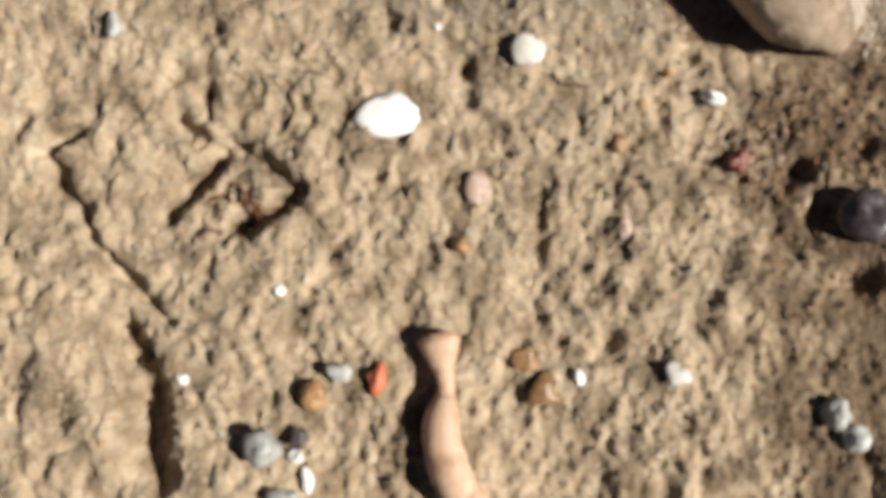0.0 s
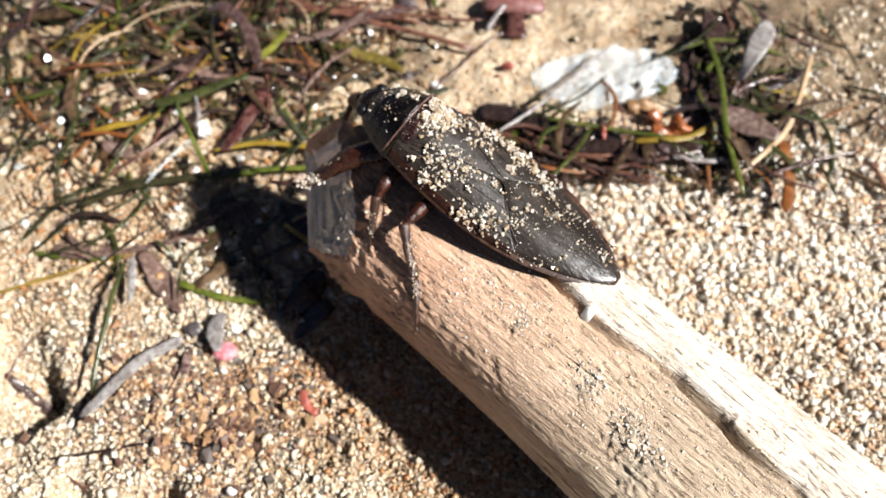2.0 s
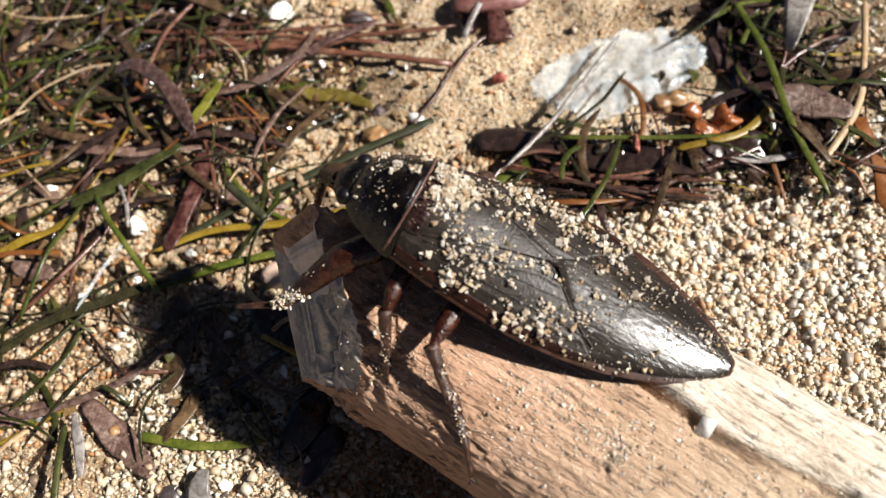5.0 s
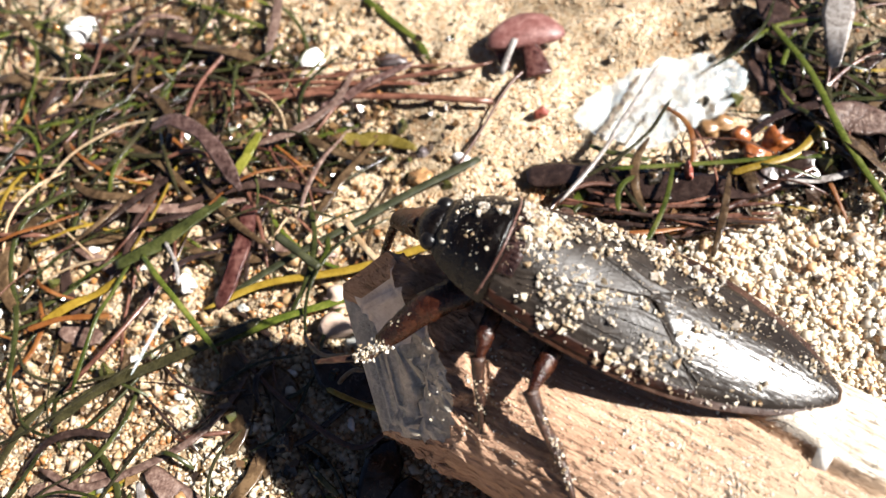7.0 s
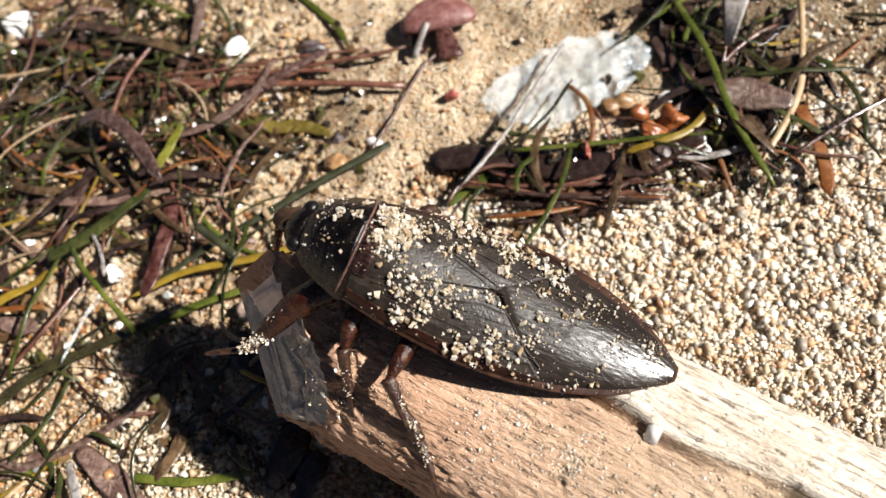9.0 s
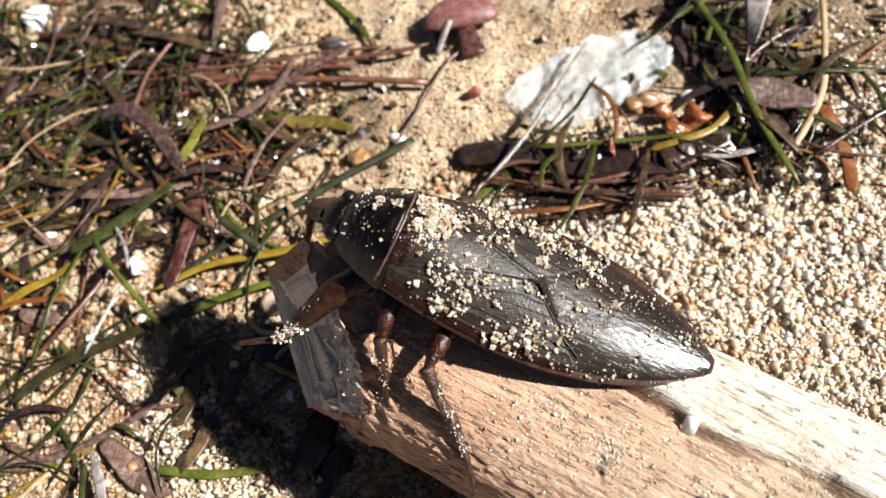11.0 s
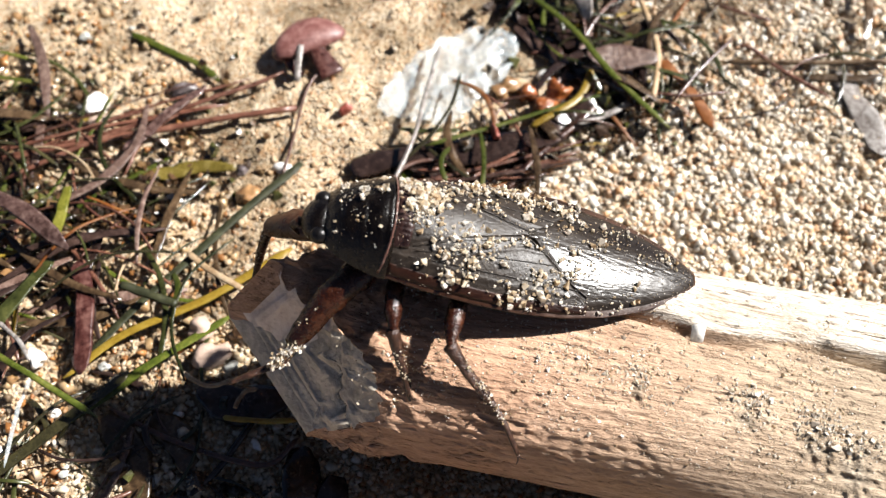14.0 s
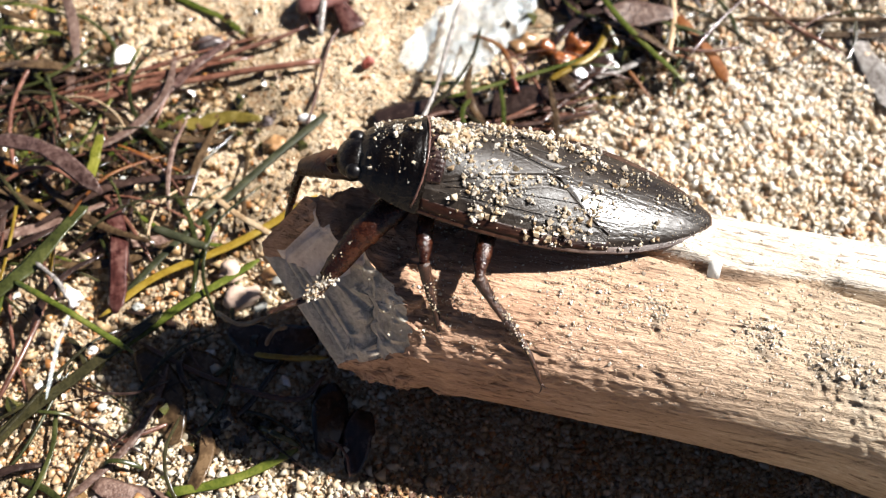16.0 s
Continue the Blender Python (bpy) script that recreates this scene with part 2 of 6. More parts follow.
def wood_material(name, stops, warm, spots, depth):
    """Long fibres, fine cracks, crumbly hollows and dark rotted spots; tan turns paler along the log."""
    m = bpy.data.materials.new(name)
    m.use_nodes = True
    nt = m.node_tree
    link, b = nt.links.new, nt.nodes["Principled BSDF"]
    co = nt.nodes.new("ShaderNodeTexCoord").outputs["Object"]

    def streaks(stretch, scale, detail):
        mp = nt.nodes.new("ShaderNodeMapping")
        mp.inputs["Scale"].default_value = stretch
        link(co, mp.inputs["Vector"])
        n = nt.nodes.new("ShaderNodeTexNoise")
        n.inputs["Scale"].default_value, n.inputs["Detail"].default_value, n.inputs["Roughness"].default_value = scale, detail, 0.62
        link(mp.outputs[0], n.inputs["Vector"])
        return n.outputs["Fac"]

    def calc(op, x, y, clamp=False):
        n = nt.nodes.new("ShaderNodeMath")
        n.operation, n.use_clamp = op, clamp
        for k, v in enumerate((x, y)):
            if isinstance(v, (int, float)):
                n.inputs[k].default_value = v
            else:
                link(v, n.inputs[k])
        return n.outputs[0]

    def ranged(v, a0, a1, b0, b1):
        n = nt.nodes.new("ShaderNodeMapRange")
        for key, val in zip(("From Min", "From Max", "To Min", "To Max"), (a0, a1, b0, b1)):
            n.inputs[key].default_value = val
        link(v, n.inputs["Value"])
        return n.outputs[0]

    def blend(kind, fac, x, y):
        n = nt.nodes.new("ShaderNodeMix")
        n.data_type, n.blend_type = "RGBA", kind
        for key, v in (("Factor", fac), ("A", x), ("B", y)):
            if isinstance(v, (int, float)):
                n.inputs[key].default_value = v
            elif isinstance(v, tuple):
                n.inputs[key].default_value = (*v, 1)
            else:
                link(v, n.inputs[key])
        return n.outputs["Result"]

    fibre, fine, patch, crumb = streaks((0.08, 1, 1), 1250, 6), streaks((0.35, 1, 1), 2600, 3), streaks((0.6, 1, 1), 110, 6), streaks((0.42, 1, 1), 800, 5)
    tone = calc("ADD", calc("MULTIPLY", fibre, 0.55), calc("ADD", calc("MULTIPLY", fine, 0.25), calc("MULTIPLY", patch, 0.42)))
    r = ramp(nt, stops)
    sep = nt.nodes.new("ShaderNodeSeparateXYZ")
    link(co, sep.inputs[0])
    link(calc("SUBTRACT", tone, ranged(sep.outputs["X"], 0.02, 0.10, 0.105, 0.175)), r.inputs[0])
    # redder at the broken end: partly the wood, partly its warm shade coloured in
    col = blend("MULTIPLY", ranged(sep.outputs["X"], -0.012, 0.05, 0.0, 1.0), r.outputs[0], warm)
    # narrow open cracks along the fibres, and crumbled specks
    crack = calc("MULTIPLY", ranged(fibre, 0.39, 0.32, 0.0, 1.0), ranged(patch, 0.40, 0.60, 0.3, 1.0))
    speck = calc("MULTIPLY", ranged(crumb, 0.40, 0.33, 0.0, 1.0), ranged(patch, 0.38, 0.62, 1.0, 0.25))
    hollow = calc("MAXIMUM", crack, speck)
    col = blend("MIX", calc("MULTIPLY", hollow, 0.62), col, (0.10, 0.062, 0.036))
    rot = None
    for x, y, z, size in spots:
        d = nt.nodes.new("ShaderNodeVectorMath")
        d.operation = "DISTANCE"
        d.inputs[1].default_value = (x, y, z)
        link(co, d.inputs[0])
        k = ranged(calc("ADD", d.outputs["Value"], calc("MULTIPLY", crumb, size * 1.1)), size * 1.5, size * 0.9, 0.0, 1.0)
        rot = k if rot is None else calc("MAXIMUM", rot, k)
    if rot is not None:
        grey = ramp(nt, [(0.35, (0.06, 0.046, 0.032)), (0.5, (0.15, 0.122, 0.088)), (0.66, (0.32, 0.27, 0.21))])
        link(crumb, grey.inputs[0])
        col = blend("MIX", calc("MULTIPLY", rot, 0.7), col, grey.outputs[0])
    link(col, b.inputs["Base Color"])
    height = calc("SUBTRACT", calc("ADD", calc("MULTIPLY", fibre, 0.8), calc("ADD", calc("MULTIPLY", fine, 0.35), calc("MULTIPLY", crumb, 0.7))), calc("MULTIPLY", hollow, 0.5))
    bp = nt.nodes.new("ShaderNodeBump")
    bp.inputs["Strength"].default_value, bp.inputs["Distance"].default_value = 1.0, depth
    link(height, bp.inputs["Height"])
    link(bp.outputs[0], b.inputs["Normal"])
    b.inputs["Roughness"].default_value, b.inputs["Specular IOR Level"].default_value = 0.72, 0.3
    return m


M_LITTER = mat("litter", [], scale=900, rough=0.25, bump=0.4, depth=0.0001, coat=0.3, island=[(0.0, (0.030, 0.017, 0.010)), (0.3, (0.075, 0.040, 0.018)), (0.55, (0.018, 0.014, 0.009)), (0.75, (0.12, 0.07, 0.03)), (0.88, (0.05, 0.05, 0.012)), (1.0, (0.20, 0.12, 0.06))])
M_WOOD = wood_material("driftwood", [(0.34, (0.19, 0.105, 0.064)), (0.44, (0.315, 0.184, 0.114)), (0.53, (0.39, 0.233, 0.148)), (0.64, (0.485, 0.31, 0.21))], (0.97, 1.25, 1.36), ROT, 0.0007)
M_BLEACHED = wood_material("bleached_wood", [(0.34, (0.27, 0.21, 0.15)), (0.44, (0.42, 0.35, 0.275)), (0.53, (0.52, 0.455, 0.375)), (0.64, (0.60, 0.545, 0.465))], (1.0, 1.0, 1.0), ROT, 0.0008)
M_CLAY = mat("grey_clay", [(0.25, (0.30, 0.265, 0.218)), (0.45, (0.40, 0.355, 0.292)), (0.65, (0.56, 0.49, 0.40))], scale=260, rough=0.8, bump=0.9, bump_scale=1100, depth=0.0004, spec=0.2, low=0.8)
M_BREAK = mat("broken_wood", [(0.25, (0.42, 0.33, 0.27)), (0.42, (0.58, 0.48, 0.41)), (0.58, (0.67, 0.575, 0.50)), (0.75, (0.73, 0.655, 0.59))], scale=110, rough=0.6, bump=0.6, bump_scale=900, depth=0.0005, spec=0.3, low=0.8)
M_SHELL = mat("chitin", [(0.3, (0.00096, 0.000672, 0.000576)), (0.55, (0.00269, 0.00163, 0.00115)), (0.75, (0.00528, 0.00307, 0.00192))], scale=420, rough=0.26, rough_var=0.10, bump=0.7, bump_scale=2600, depth=0.00018, spec=0.30)
M_WING = mat("wing_leather", [(0.3, (0.0104, 0.00744, 0.00558)), (0.55, (0.0186, 0.0134, 0.00966)), (0.75, (0.0316, 0.0223, 0.0156))], scale=380, rough=0.42, rough_var=0.12, bump=0.6, bump_scale=2600, depth=0.00018, spec=0.30)
M_MEMBRANE = mat("wing_membrane", [(0.3, (0.01, 0.00728, 0.00546)), (0.6, (0.0191, 0.0141, 0.0104)), (0.8, (0.0296, 0.0227, 0.0173))], scale=300, stretch=(0.25, 1, 1), rough=0.27, rough_var=0.10, bump=0.6, bump_scale=1500, depth=0.00016, spec=0.27)
M_MARGIN = mat("brown_chitin", [(0.3, (0.015, 0.0055, 0.0025)), (0.55, (0.0325, 0.0125, 0.0055)), (0.75, (0.055, 0.025, 0.0112))], scale=420, rough=0.32, rough_var=0.1, bump=0.25, bump_scale=2500, depth=0.0001)
M_REDLEAF = mat("red_leaf", [(0.3, (0.022, 0.007, 0.006)), (0.5, (0.06, 0.02, 0.016)), (0.75, (0.15, 0.07, 0.055))], scale=420, rough=0.3, bump=0.5, bump_scale=1000, thin=0.25, coat=0.2)
M_LEG = mat("leg_chitin", [(0.3, (0.010, 0.0022, 0.0009)), (0.55, (0.032, 0.0080, 0.0028)), (0.8, (0.095, 0.030, 0.010))], scale=600, rough=0.26, rough_var=0.12, bump=0.9, bump_scale=2500, depth=0.0002, thin=0.2)
# brighter leg colour for the far foreleg, with sunlight put into it
M_FORELEG = mat("lit_leg_chitin", [(0.3, (0.026, 0.009, 0.004)), (0.55, (0.062, 0.023, 0.010)), (0.8, (0.12, 0.053, 0.024))], scale=500, rough=0.32, bump=0.5, bump_scale=2500, depth=0.0002, thin=0.3)
M_DARKLEG = mat("dark_leg_chitin", [(0.3, (0.0075, 0.0035, 0.0022)), (0.55, (0.028, 0.0105, 0.0052)), (0.8, (0.10, 0.043, 0.019))], scale=800, rough=0.38, rough_var=0.15, bump=0.9, bump_scale=2500, depth=0.0002)
M_RIM = mat("ridge_chitin", [(0.3, (0.05, 0.022, 0.017)), (0.6, (0.11, 0.055, 0.042)), (0.8, (0.19, 0.11, 0.085))], scale=700, rough=0.3, bump=0.5, bump_scale=2500, depth=0.0001)
M_COLLAR = mat("collar_chitin", [(0.3, (0.006, 0.0028, 0.0022)), (0.5, (0.018, 0.0078, 0.0062)), (0.75, (0.05, 0.022, 0.017))], scale=500, rough=0.3, bump=0.5, bump_scale=2400, depth=0.00015)
M_STRIP = mat("wing_margin", [(0.3, (0.0054, 0.00202, 0.00113)), (0.5, (0.018, 0.0054, 0.00247)), (0.75, (0.0382, 0.013, 0.00562))], scale=260, stretch=(0.35, 1, 1), rough=0.42, bump=0.6, bump_scale=2200, depth=0.00018, spec=0.25, thin=0.1)
M_EYE = mat("insect_eye", [(0.3, (0.0020, 0.0018, 0.0020)), (0.7, (0.006, 0.005, 0.005))], scale=900, rough=0.32, rough_var=0.08, bump=0.5, bump_scale=2600, depth=0.00008, spec=0.3)
M_GREEN = mat("green_blade", [(0.3, (0.030, 0.043, 0.006)), (0.5, (0.064, 0.078, 0.011)), (0.7, (0.135, 0.135, 0.024))], scale=130, stretch=(1, 1, 1), rough=0.30, bump=0.3, vary=0.4, thin=0.3, coat=0.15)
M_LIME = mat("lime_blade", [(0.3, (0.075, 0.078, 0.010)), (0.55, (0.145, 0.14, 0.020)), (0.75, (0.23, 0.21, 0.05))], scale=160, rough=0.3, bump=0.3, vary=0.2, thin=0.35)
M_OLIVE = mat("olive_leaf", [(0.3, (0.07, 0.050, 0.010)), (0.55, (0.14, 0.105, 0.020)), (0.75, (0.22, 0.17, 0.05))], scale=260, rough=0.32, bump=0.4, thin=0.25)
M_YELLOW = mat("yellow_blade", [(0.3, (0.136, 0.0819, 0.0091)), (0.55, (0.227, 0.15, 0.0182)), (0.75, (0.273, 0.205, 0.0455))], scale=130, rough=0.35, bump=0.3, vary=0.25, thin=0.3)
M_DARKGREEN = mat("dark_blade", [(0.3, (0.012, 0.014, 0.004)), (0.55, (0.030, 0.033, 0.009)), (0.8, (0.062, 0.062, 0.017))], scale=150, rough=0.27, bump=0.3, vary=0.4, thin=0.15)
M_REED = mat("black_reed", [(0.3, (0.010, 0.011, 0.005)), (0.55, (0.022, 0.023, 0.010)), (0.8, (0.048, 0.048, 0.018))], scale=150, rough=0.5, bump=0.3, vary=0.2, spec=0.3)
M_PURPLE = mat("purple_leaf", [(0.3, (0.026, 0.0135, 0.0115)), (0.48, (0.066, 0.036, 0.030)), (0.62, (0.11, 0.066, 0.055)), (0.76, (0.24, 0.17, 0.14))], scale=520, rough=0.3, bump=0.6, bump_scale=1200, vary=0.35, thin=0.2, coat=0.2)
M_MOTTLED = mat("mottled_leaf", [(0.3, (0.042, 0.022, 0.017)), (0.48, (0.105, 0.060, 0.045)), (0.62, (0.17, 0.11, 0.085)), (0.75, (0.29, 0.215, 0.17))], scale=650, rough=0.42, bump=0.7, bump_scale=1500, depth=0.0003, vary=0.2, thin=0.15, coat=0.1)
M_BROWNLEAF = mat("brown_leaf", [(0.3, (0.022, 0.013, 0.007)), (0.5, (0.06, 0.036, 0.018)), (0.75, (0.13, 0.082, 0.042))], scale=300, rough=0.24, bump=0.5, bump_scale=900, vary=0.4, thin=0.2, coat=0.3)
M_WETREED = mat("wet_reed", [(0.3, (0.010, 0.009, 0.004)), (0.55, (0.022, 0.019, 0.008)), (0.8, (0.046, 0.040, 0.014))], scale=150, rough=0.2, bump=0.3, vary=0.35, coat=0.1)
M_DARKLEAF = mat("dark_leaf", [(0.3, (0.013, 0.0078, 0.0064)), (0.55, (0.032, 0.0185, 0.0145)), (0.8, (0.068, 0.041, 0.032))], scale=320, rough=0.2, bump=0.5, bump_scale=800, vary=0.4, thin=0.1)
M_TWIG = mat("red_twig", [(0.3, (0.032, 0.012, 0.008)), (0.5, (0.078, 0.031, 0.019)), (0.75, (0.15, 0.068, 0.042))], scale=220, rough=0.34, bump=0.5, vary=0.45, coat=0.15)
M_STRAW = mat("straw", [(0.3, (0.182, 0.115, 0.0576)), (0.5, (0.269, 0.182, 0.101)), (0.75, (0.346, 0.269, 0.173))], scale=180, rough=0.45, bump=0.4, vary=0.3)
M_ORANGE = mat("orange_leaf", [(0.3, (0.101, 0.0302, 0.00672)), (0.55, (0.162, 0.0571, 0.0134)), (0.75, (0.208, 0.101, 0.0302))], scale=200, rough=0.4, bump=0.4, vary=0.25, thin=0.2)
M_SHELLWHITE = mat("white_shell", [(0.3, (0.607, 0.58, 0.534)), (0.55, (0.736, 0.718, 0.681)), (0.75, (0.81, 0.791, 0.764))], scale=240, rough=0.25, bump=0.3, vary=0.08)
M_CHIP = mat("white_chip", [(0.3, (0.74, 0.72, 0.68)), (0.7, (0.82, 0.81, 0.78))], scale=240, rough=0.3, bump=0.2, thin=0.5)
M_STONEGREY = mat("grey_stone", [(0.3, (0.20, 0.20, 0.185)), (0.55, (0.34, 0.34, 0.31)), (0.75, (0.48, 0.47, 0.43))], scale=300, rough=0.5, bump=0.45, vary=0.3)
M_STONEBROWN = mat("brown_stone", [(0.3, (0.15, 0.075, 0.03)), (0.55, (0.27, 0.15, 0.0638)), (0.75, (0.375, 0.24, 0.12))], scale=220, rough=0.4, bump=0.35, vary=0.3)
M_STONERED = mat("red_stone", [(0.3, (0.112, 0.0245, 0.0175)), (0.55, (0.21, 0.0525, 0.035)), (0.75, (0.294, 0.098, 0.063))], scale=240, rough=0.45, bump=0.4, vary=0.3)
M_DARKSTONE = mat("dark_stone", [(0.3, (0.03, 0.024, 0.024)), (0.55, (0.07, 0.055, 0.055)), (0.75, (0.13, 0.11, 0.10))], scale=220, rough=0.35, bump=0.35, vary=0.3)
M_BRICK = mat("orange_red_chip", [(0.3, (0.36, 0.0825, 0.0338)), (0.6, (0.465, 0.128, 0.0562)), (0.8, (0.525, 0.195, 0.0975))], scale=300, rough=0.55, bump=0.3)
M_AMBER = mat("amber_lump", [(0.3, (0.10, 0.026, 0.006)), (0.5, (0.21, 0.058, 0.013)), (0.75, (0.33, 0.14, 0.05))], scale=420, rough=0.38, bump=0.7, vary=0.25, coat=0.1)
M_PINK = mat("pink_flesh", [(0.3, (0.27, 0.075, 0.085)), (0.5, (0.40, 0.13, 0.145)), (0.62, (0.46, 0.19, 0.195)), (0.76, (0.56, 0.36, 0.33))], scale=420, rough=0.55, bump=0.7, bump_scale=1300, depth=0.0004)
M_PINKSTONE = mat("pink_stone", [(0.3, (0.31, 0.215, 0.165)), (0.6, (0.41, 0.30, 0.235)), (0.8, (0.47, 0.36, 0.29))], scale=240, rough=0.65, bump=0.5)
M_FILM = mat("clear_film", [(0.3, (0.74, 0.82, 0.84)), (0.7, (0.86, 0.93, 0.95))], scale=120, rough=0.10, rough_var=0.06, bump=0.6, bump_scale=500, depth=0.0008, alpha=0.30, through_light=0.5, spec=1.0)
M_GREYLEAF = mat("grey_leaf", [(0.3, (0.12, 0.10, 0.088)), (0.48, (0.25, 0.22, 0.20)), (0.6, (0.33, 0.305, 0.285)), (0.75, (0.44, 0.42, 0.40))], scale=480, rough=0.3, bump=0.5, bump_scale=1300, vary=0.2, thin=0.3)
M_CHALK = mat("chalky_stone", [(0.3, (0.40, 0.38, 0.33)), (0.55, (0.50, 0.475, 0.42)), (0.75, (0.58, 0.56, 0.51))], scale=240, rough=0.7, bump=0.4, vary=0.1)
M_BONE = mat("bleached_twig", [(0.3, (0.33, 0.18, 0.105)), (0.5, (0.44, 0.28, 0.18)), (0.75, (0.52, 0.38, 0.27))], scale=120, stretch=(1, 0.4, 1), rough=0.6, bump=0.5)
M_REDWEED = mat("red_weed", [(0.3, (0.10, 0.032, 0.026)), (0.5, (0.175, 0.070, 0.060)), (0.75, (0.29, 0.15, 0.13))], scale=380, rough=0.5, bump=0.4, vary=0.15, thin=0.15)


# ---------------------------------------------------------------- helpers
rng = np.random.RandomState(7)
TABLE = np.random.RandomState(3).rand(256, 256)


def vnoise(x, y, seed=0):
    """Smooth noise, -1 to 1, one wave per unit."""
    x, y = np.asarray(x, float) + 31.7 * seed, np.asarray(y, float) + 17.3 * seed
    xi, yi = np.floor(x).astype(int), np.floor(y).astype(int)
    fx, fy = x - xi, y - yi
    fx, fy = fx * fx * (3 - 2 * fx), fy * fy * (3 - 2 * fy)
    a, b = TABLE[xi % 256, yi % 256], TABLE[(xi + 1) % 256, yi % 256]
    c, d = TABLE[xi % 256, (yi + 1) % 256], TABLE[(xi + 1) % 256, (yi + 1) % 256]
    return 2 * (a * (1 - fx) * (1 - fy) + b * fx * (1 - fy) + c * (1 - fx) * fy + d * fx * fy) - 1


def fbm(x, y, octaves=4, seed=0, gain=0.5):
    total, amp = 0.0, 1.0
    for i in range(octaves):
        total = total + amp * vnoise(x * 2.03 ** i, y * 2.03 ** i, seed + i)
        amp *= gain
    return total


def mesh_of(name, verts, faces, material, smooth=True):
    me = bpy.data.meshes.new(name)
    me.from_pydata([tuple(v) for v in verts], [], [tuple(int(i) for i in f) for f in faces])
    me.materials.append(material)
    if smooth:
        me.polygons.foreach_set("use_smooth", [True] * len(me.polygons))
    me.update()
    return me


def part(name, geom, material, parent=None, label="", smooth=True):
    """One mesh object, under a thing when a parent is given."""
    ob = new(name, mesh_of(name, geom[0], geom[1], material, smooth))
    if parent is not None:
        ob.parent = parent
    if label:
        ob["label"] = label
    return ob


def spline(points, n):
    """n points on a smooth curve through the given ones."""
    p = np.array(points, float)
    if len(p) == 2:
        return p[0] + (p[1] - p[0]) * np.linspace(0, 1, n)[:, None]
    q = np.vstack([2 * p[0] - p[1], p, 2 * p[-1] - p[-2]])
    out = []
    for u in np.linspace(0, len(p) - 1 - 1e-9, n):
        i, f = int(u), u - int(u)
        a, b, c, d = q[i], q[i + 1], q[i + 2], q[i + 3]
        out.append(0.5 * (2 * b + (c - a) * f + (2 * a - 5 * b + 4 * c - d) * f ** 2 + (3 * b - a - 3 * c + d) * f ** 3))
    return np.array(out)


def tube(path, wide, high, sides=8, up=(0, 0, 1), twist=None, rough=0.0, seed=0):
    """A swept closed body: half-width and half-height along the path, rounded ends."""
    path = np.array(path, float)
    n = len(path)
    wide, high = np.broadcast_to(wide, n).astype(float), np.broadcast_to(high, n).astype(float)
    tang = np.gradient(path, axis=0)
    tang /= np.linalg.norm(tang, axis=1)[:, None] + 1e-12
    side = np.cross(np.array(up, float), tang)
    bad = np.linalg.norm(side, axis=1) < 1e-3
    side[bad] = np.cross((1.0, 0.2, 0.0), tang[bad])
    side /= np.linalg.norm(side, axis=1)[:, None]
    nor = np.cross(tang, side)
    if twist is not None:
        a = np.broadcast_to(twist, n)[:, None]
        side, nor = side * np.cos(a) + nor * np.sin(a), nor * np.cos(a) - side * np.sin(a)
    verts, faces = [], []
    r = np.random.RandomState(seed)
    for i in range(n):
        for k in range(sides):
            t = 2 * math.pi * k / sides
            f = 1 + rough * (r.rand() - 0.5)
            verts.append(path[i] + side[i] * wide[i] * math.cos(t) * f + nor[i] * high[i] * math.sin(t) * f)
    for i in range(n - 1):
        for k in range(sides):
            a, b = i * sides + k, i * sides + (k + 1) % sides
            faces.append((a, b, b + sides, a + sides))
    faces.append(tuple(range(sides - 1, -1, -1)))
    faces.append(tuple(range((n - 1) * sides, n * sides)))
    return verts, faces


def ico(sub):
    bm = bmesh.new()
    bmesh.ops.create_icosphere(bm, subdivisions=sub, radius=1)
    v = np.array([x.co[:] for x in bm.verts])
    f = [[x.index for x in p.verts] for p in bm.faces]
    bm.free()
    return v, f


ICO = {k: ico(k) for k in (1, 2, 3)}


def pebble(size, seed, lumpy=0.25, sub=3, sharp=0.0):
    v, f = ICO[sub]
    r = np.random.RandomState(seed)
    k = np.ones(len(v))
    for i in range(7):
        d = r.randn(3)
        d /= np.linalg.norm(d)
        c = v @ d
        lim = 0.55 + 0.35 * r.rand()
        k = np.where(c > lim, k * (1 - sharp * (c - lim) / (1 - lim) * 0.5), k)
    off = r.rand(3) * 40
    bumps = np.array([noise.noise(Vector(p * 1.3 + off)) for p in v]) * lumpy + np.array([noise.noise(Vector(p * 3.1 + off)) for p in v]) * lumpy * 0.4
    return (v * (k + bumps)[:, None]) * np.array(size), f


def join(geoms):
    verts, faces = [], []
    for v, f in geoms:
        n = len(verts)
        verts += [tuple(x) for x in v]
        faces += [tuple(i + n for i in q) for q in f]
    return verts, faces


def rest(name, geom, material, label, category, group="", kind="", smooth=True):
    """A loose thing of one mesh, with its origin at its own middle."""
    v = np.array([tuple(x) for x in geom[0]], float)
    mid = (v.min(0) + v.max(0)) / 2
    ob = part(name, (v - mid, geom[1]), material, smooth=smooth)
    ob.location = mid
    return tagged(ob, label, category, group, kind)


# ---------------------------------------------------------------- the ground
def near_line(x, y, line):
    best = np.full(np.shape(x), 9.0)
    for (ax, ay), (bx, by) in zip(line, line[1:]):
        l2 = (bx - ax) ** 2 + (by - ay) ** 2
        t = np.clip(((x - ax) * (bx - ax) + (y - ay) * (by - ay)) / l2, 0, 1)
        best = np.minimum(best, np.hypot(x - ax - t * (bx - ax), y - ay - t * (by - ay)))
    return best


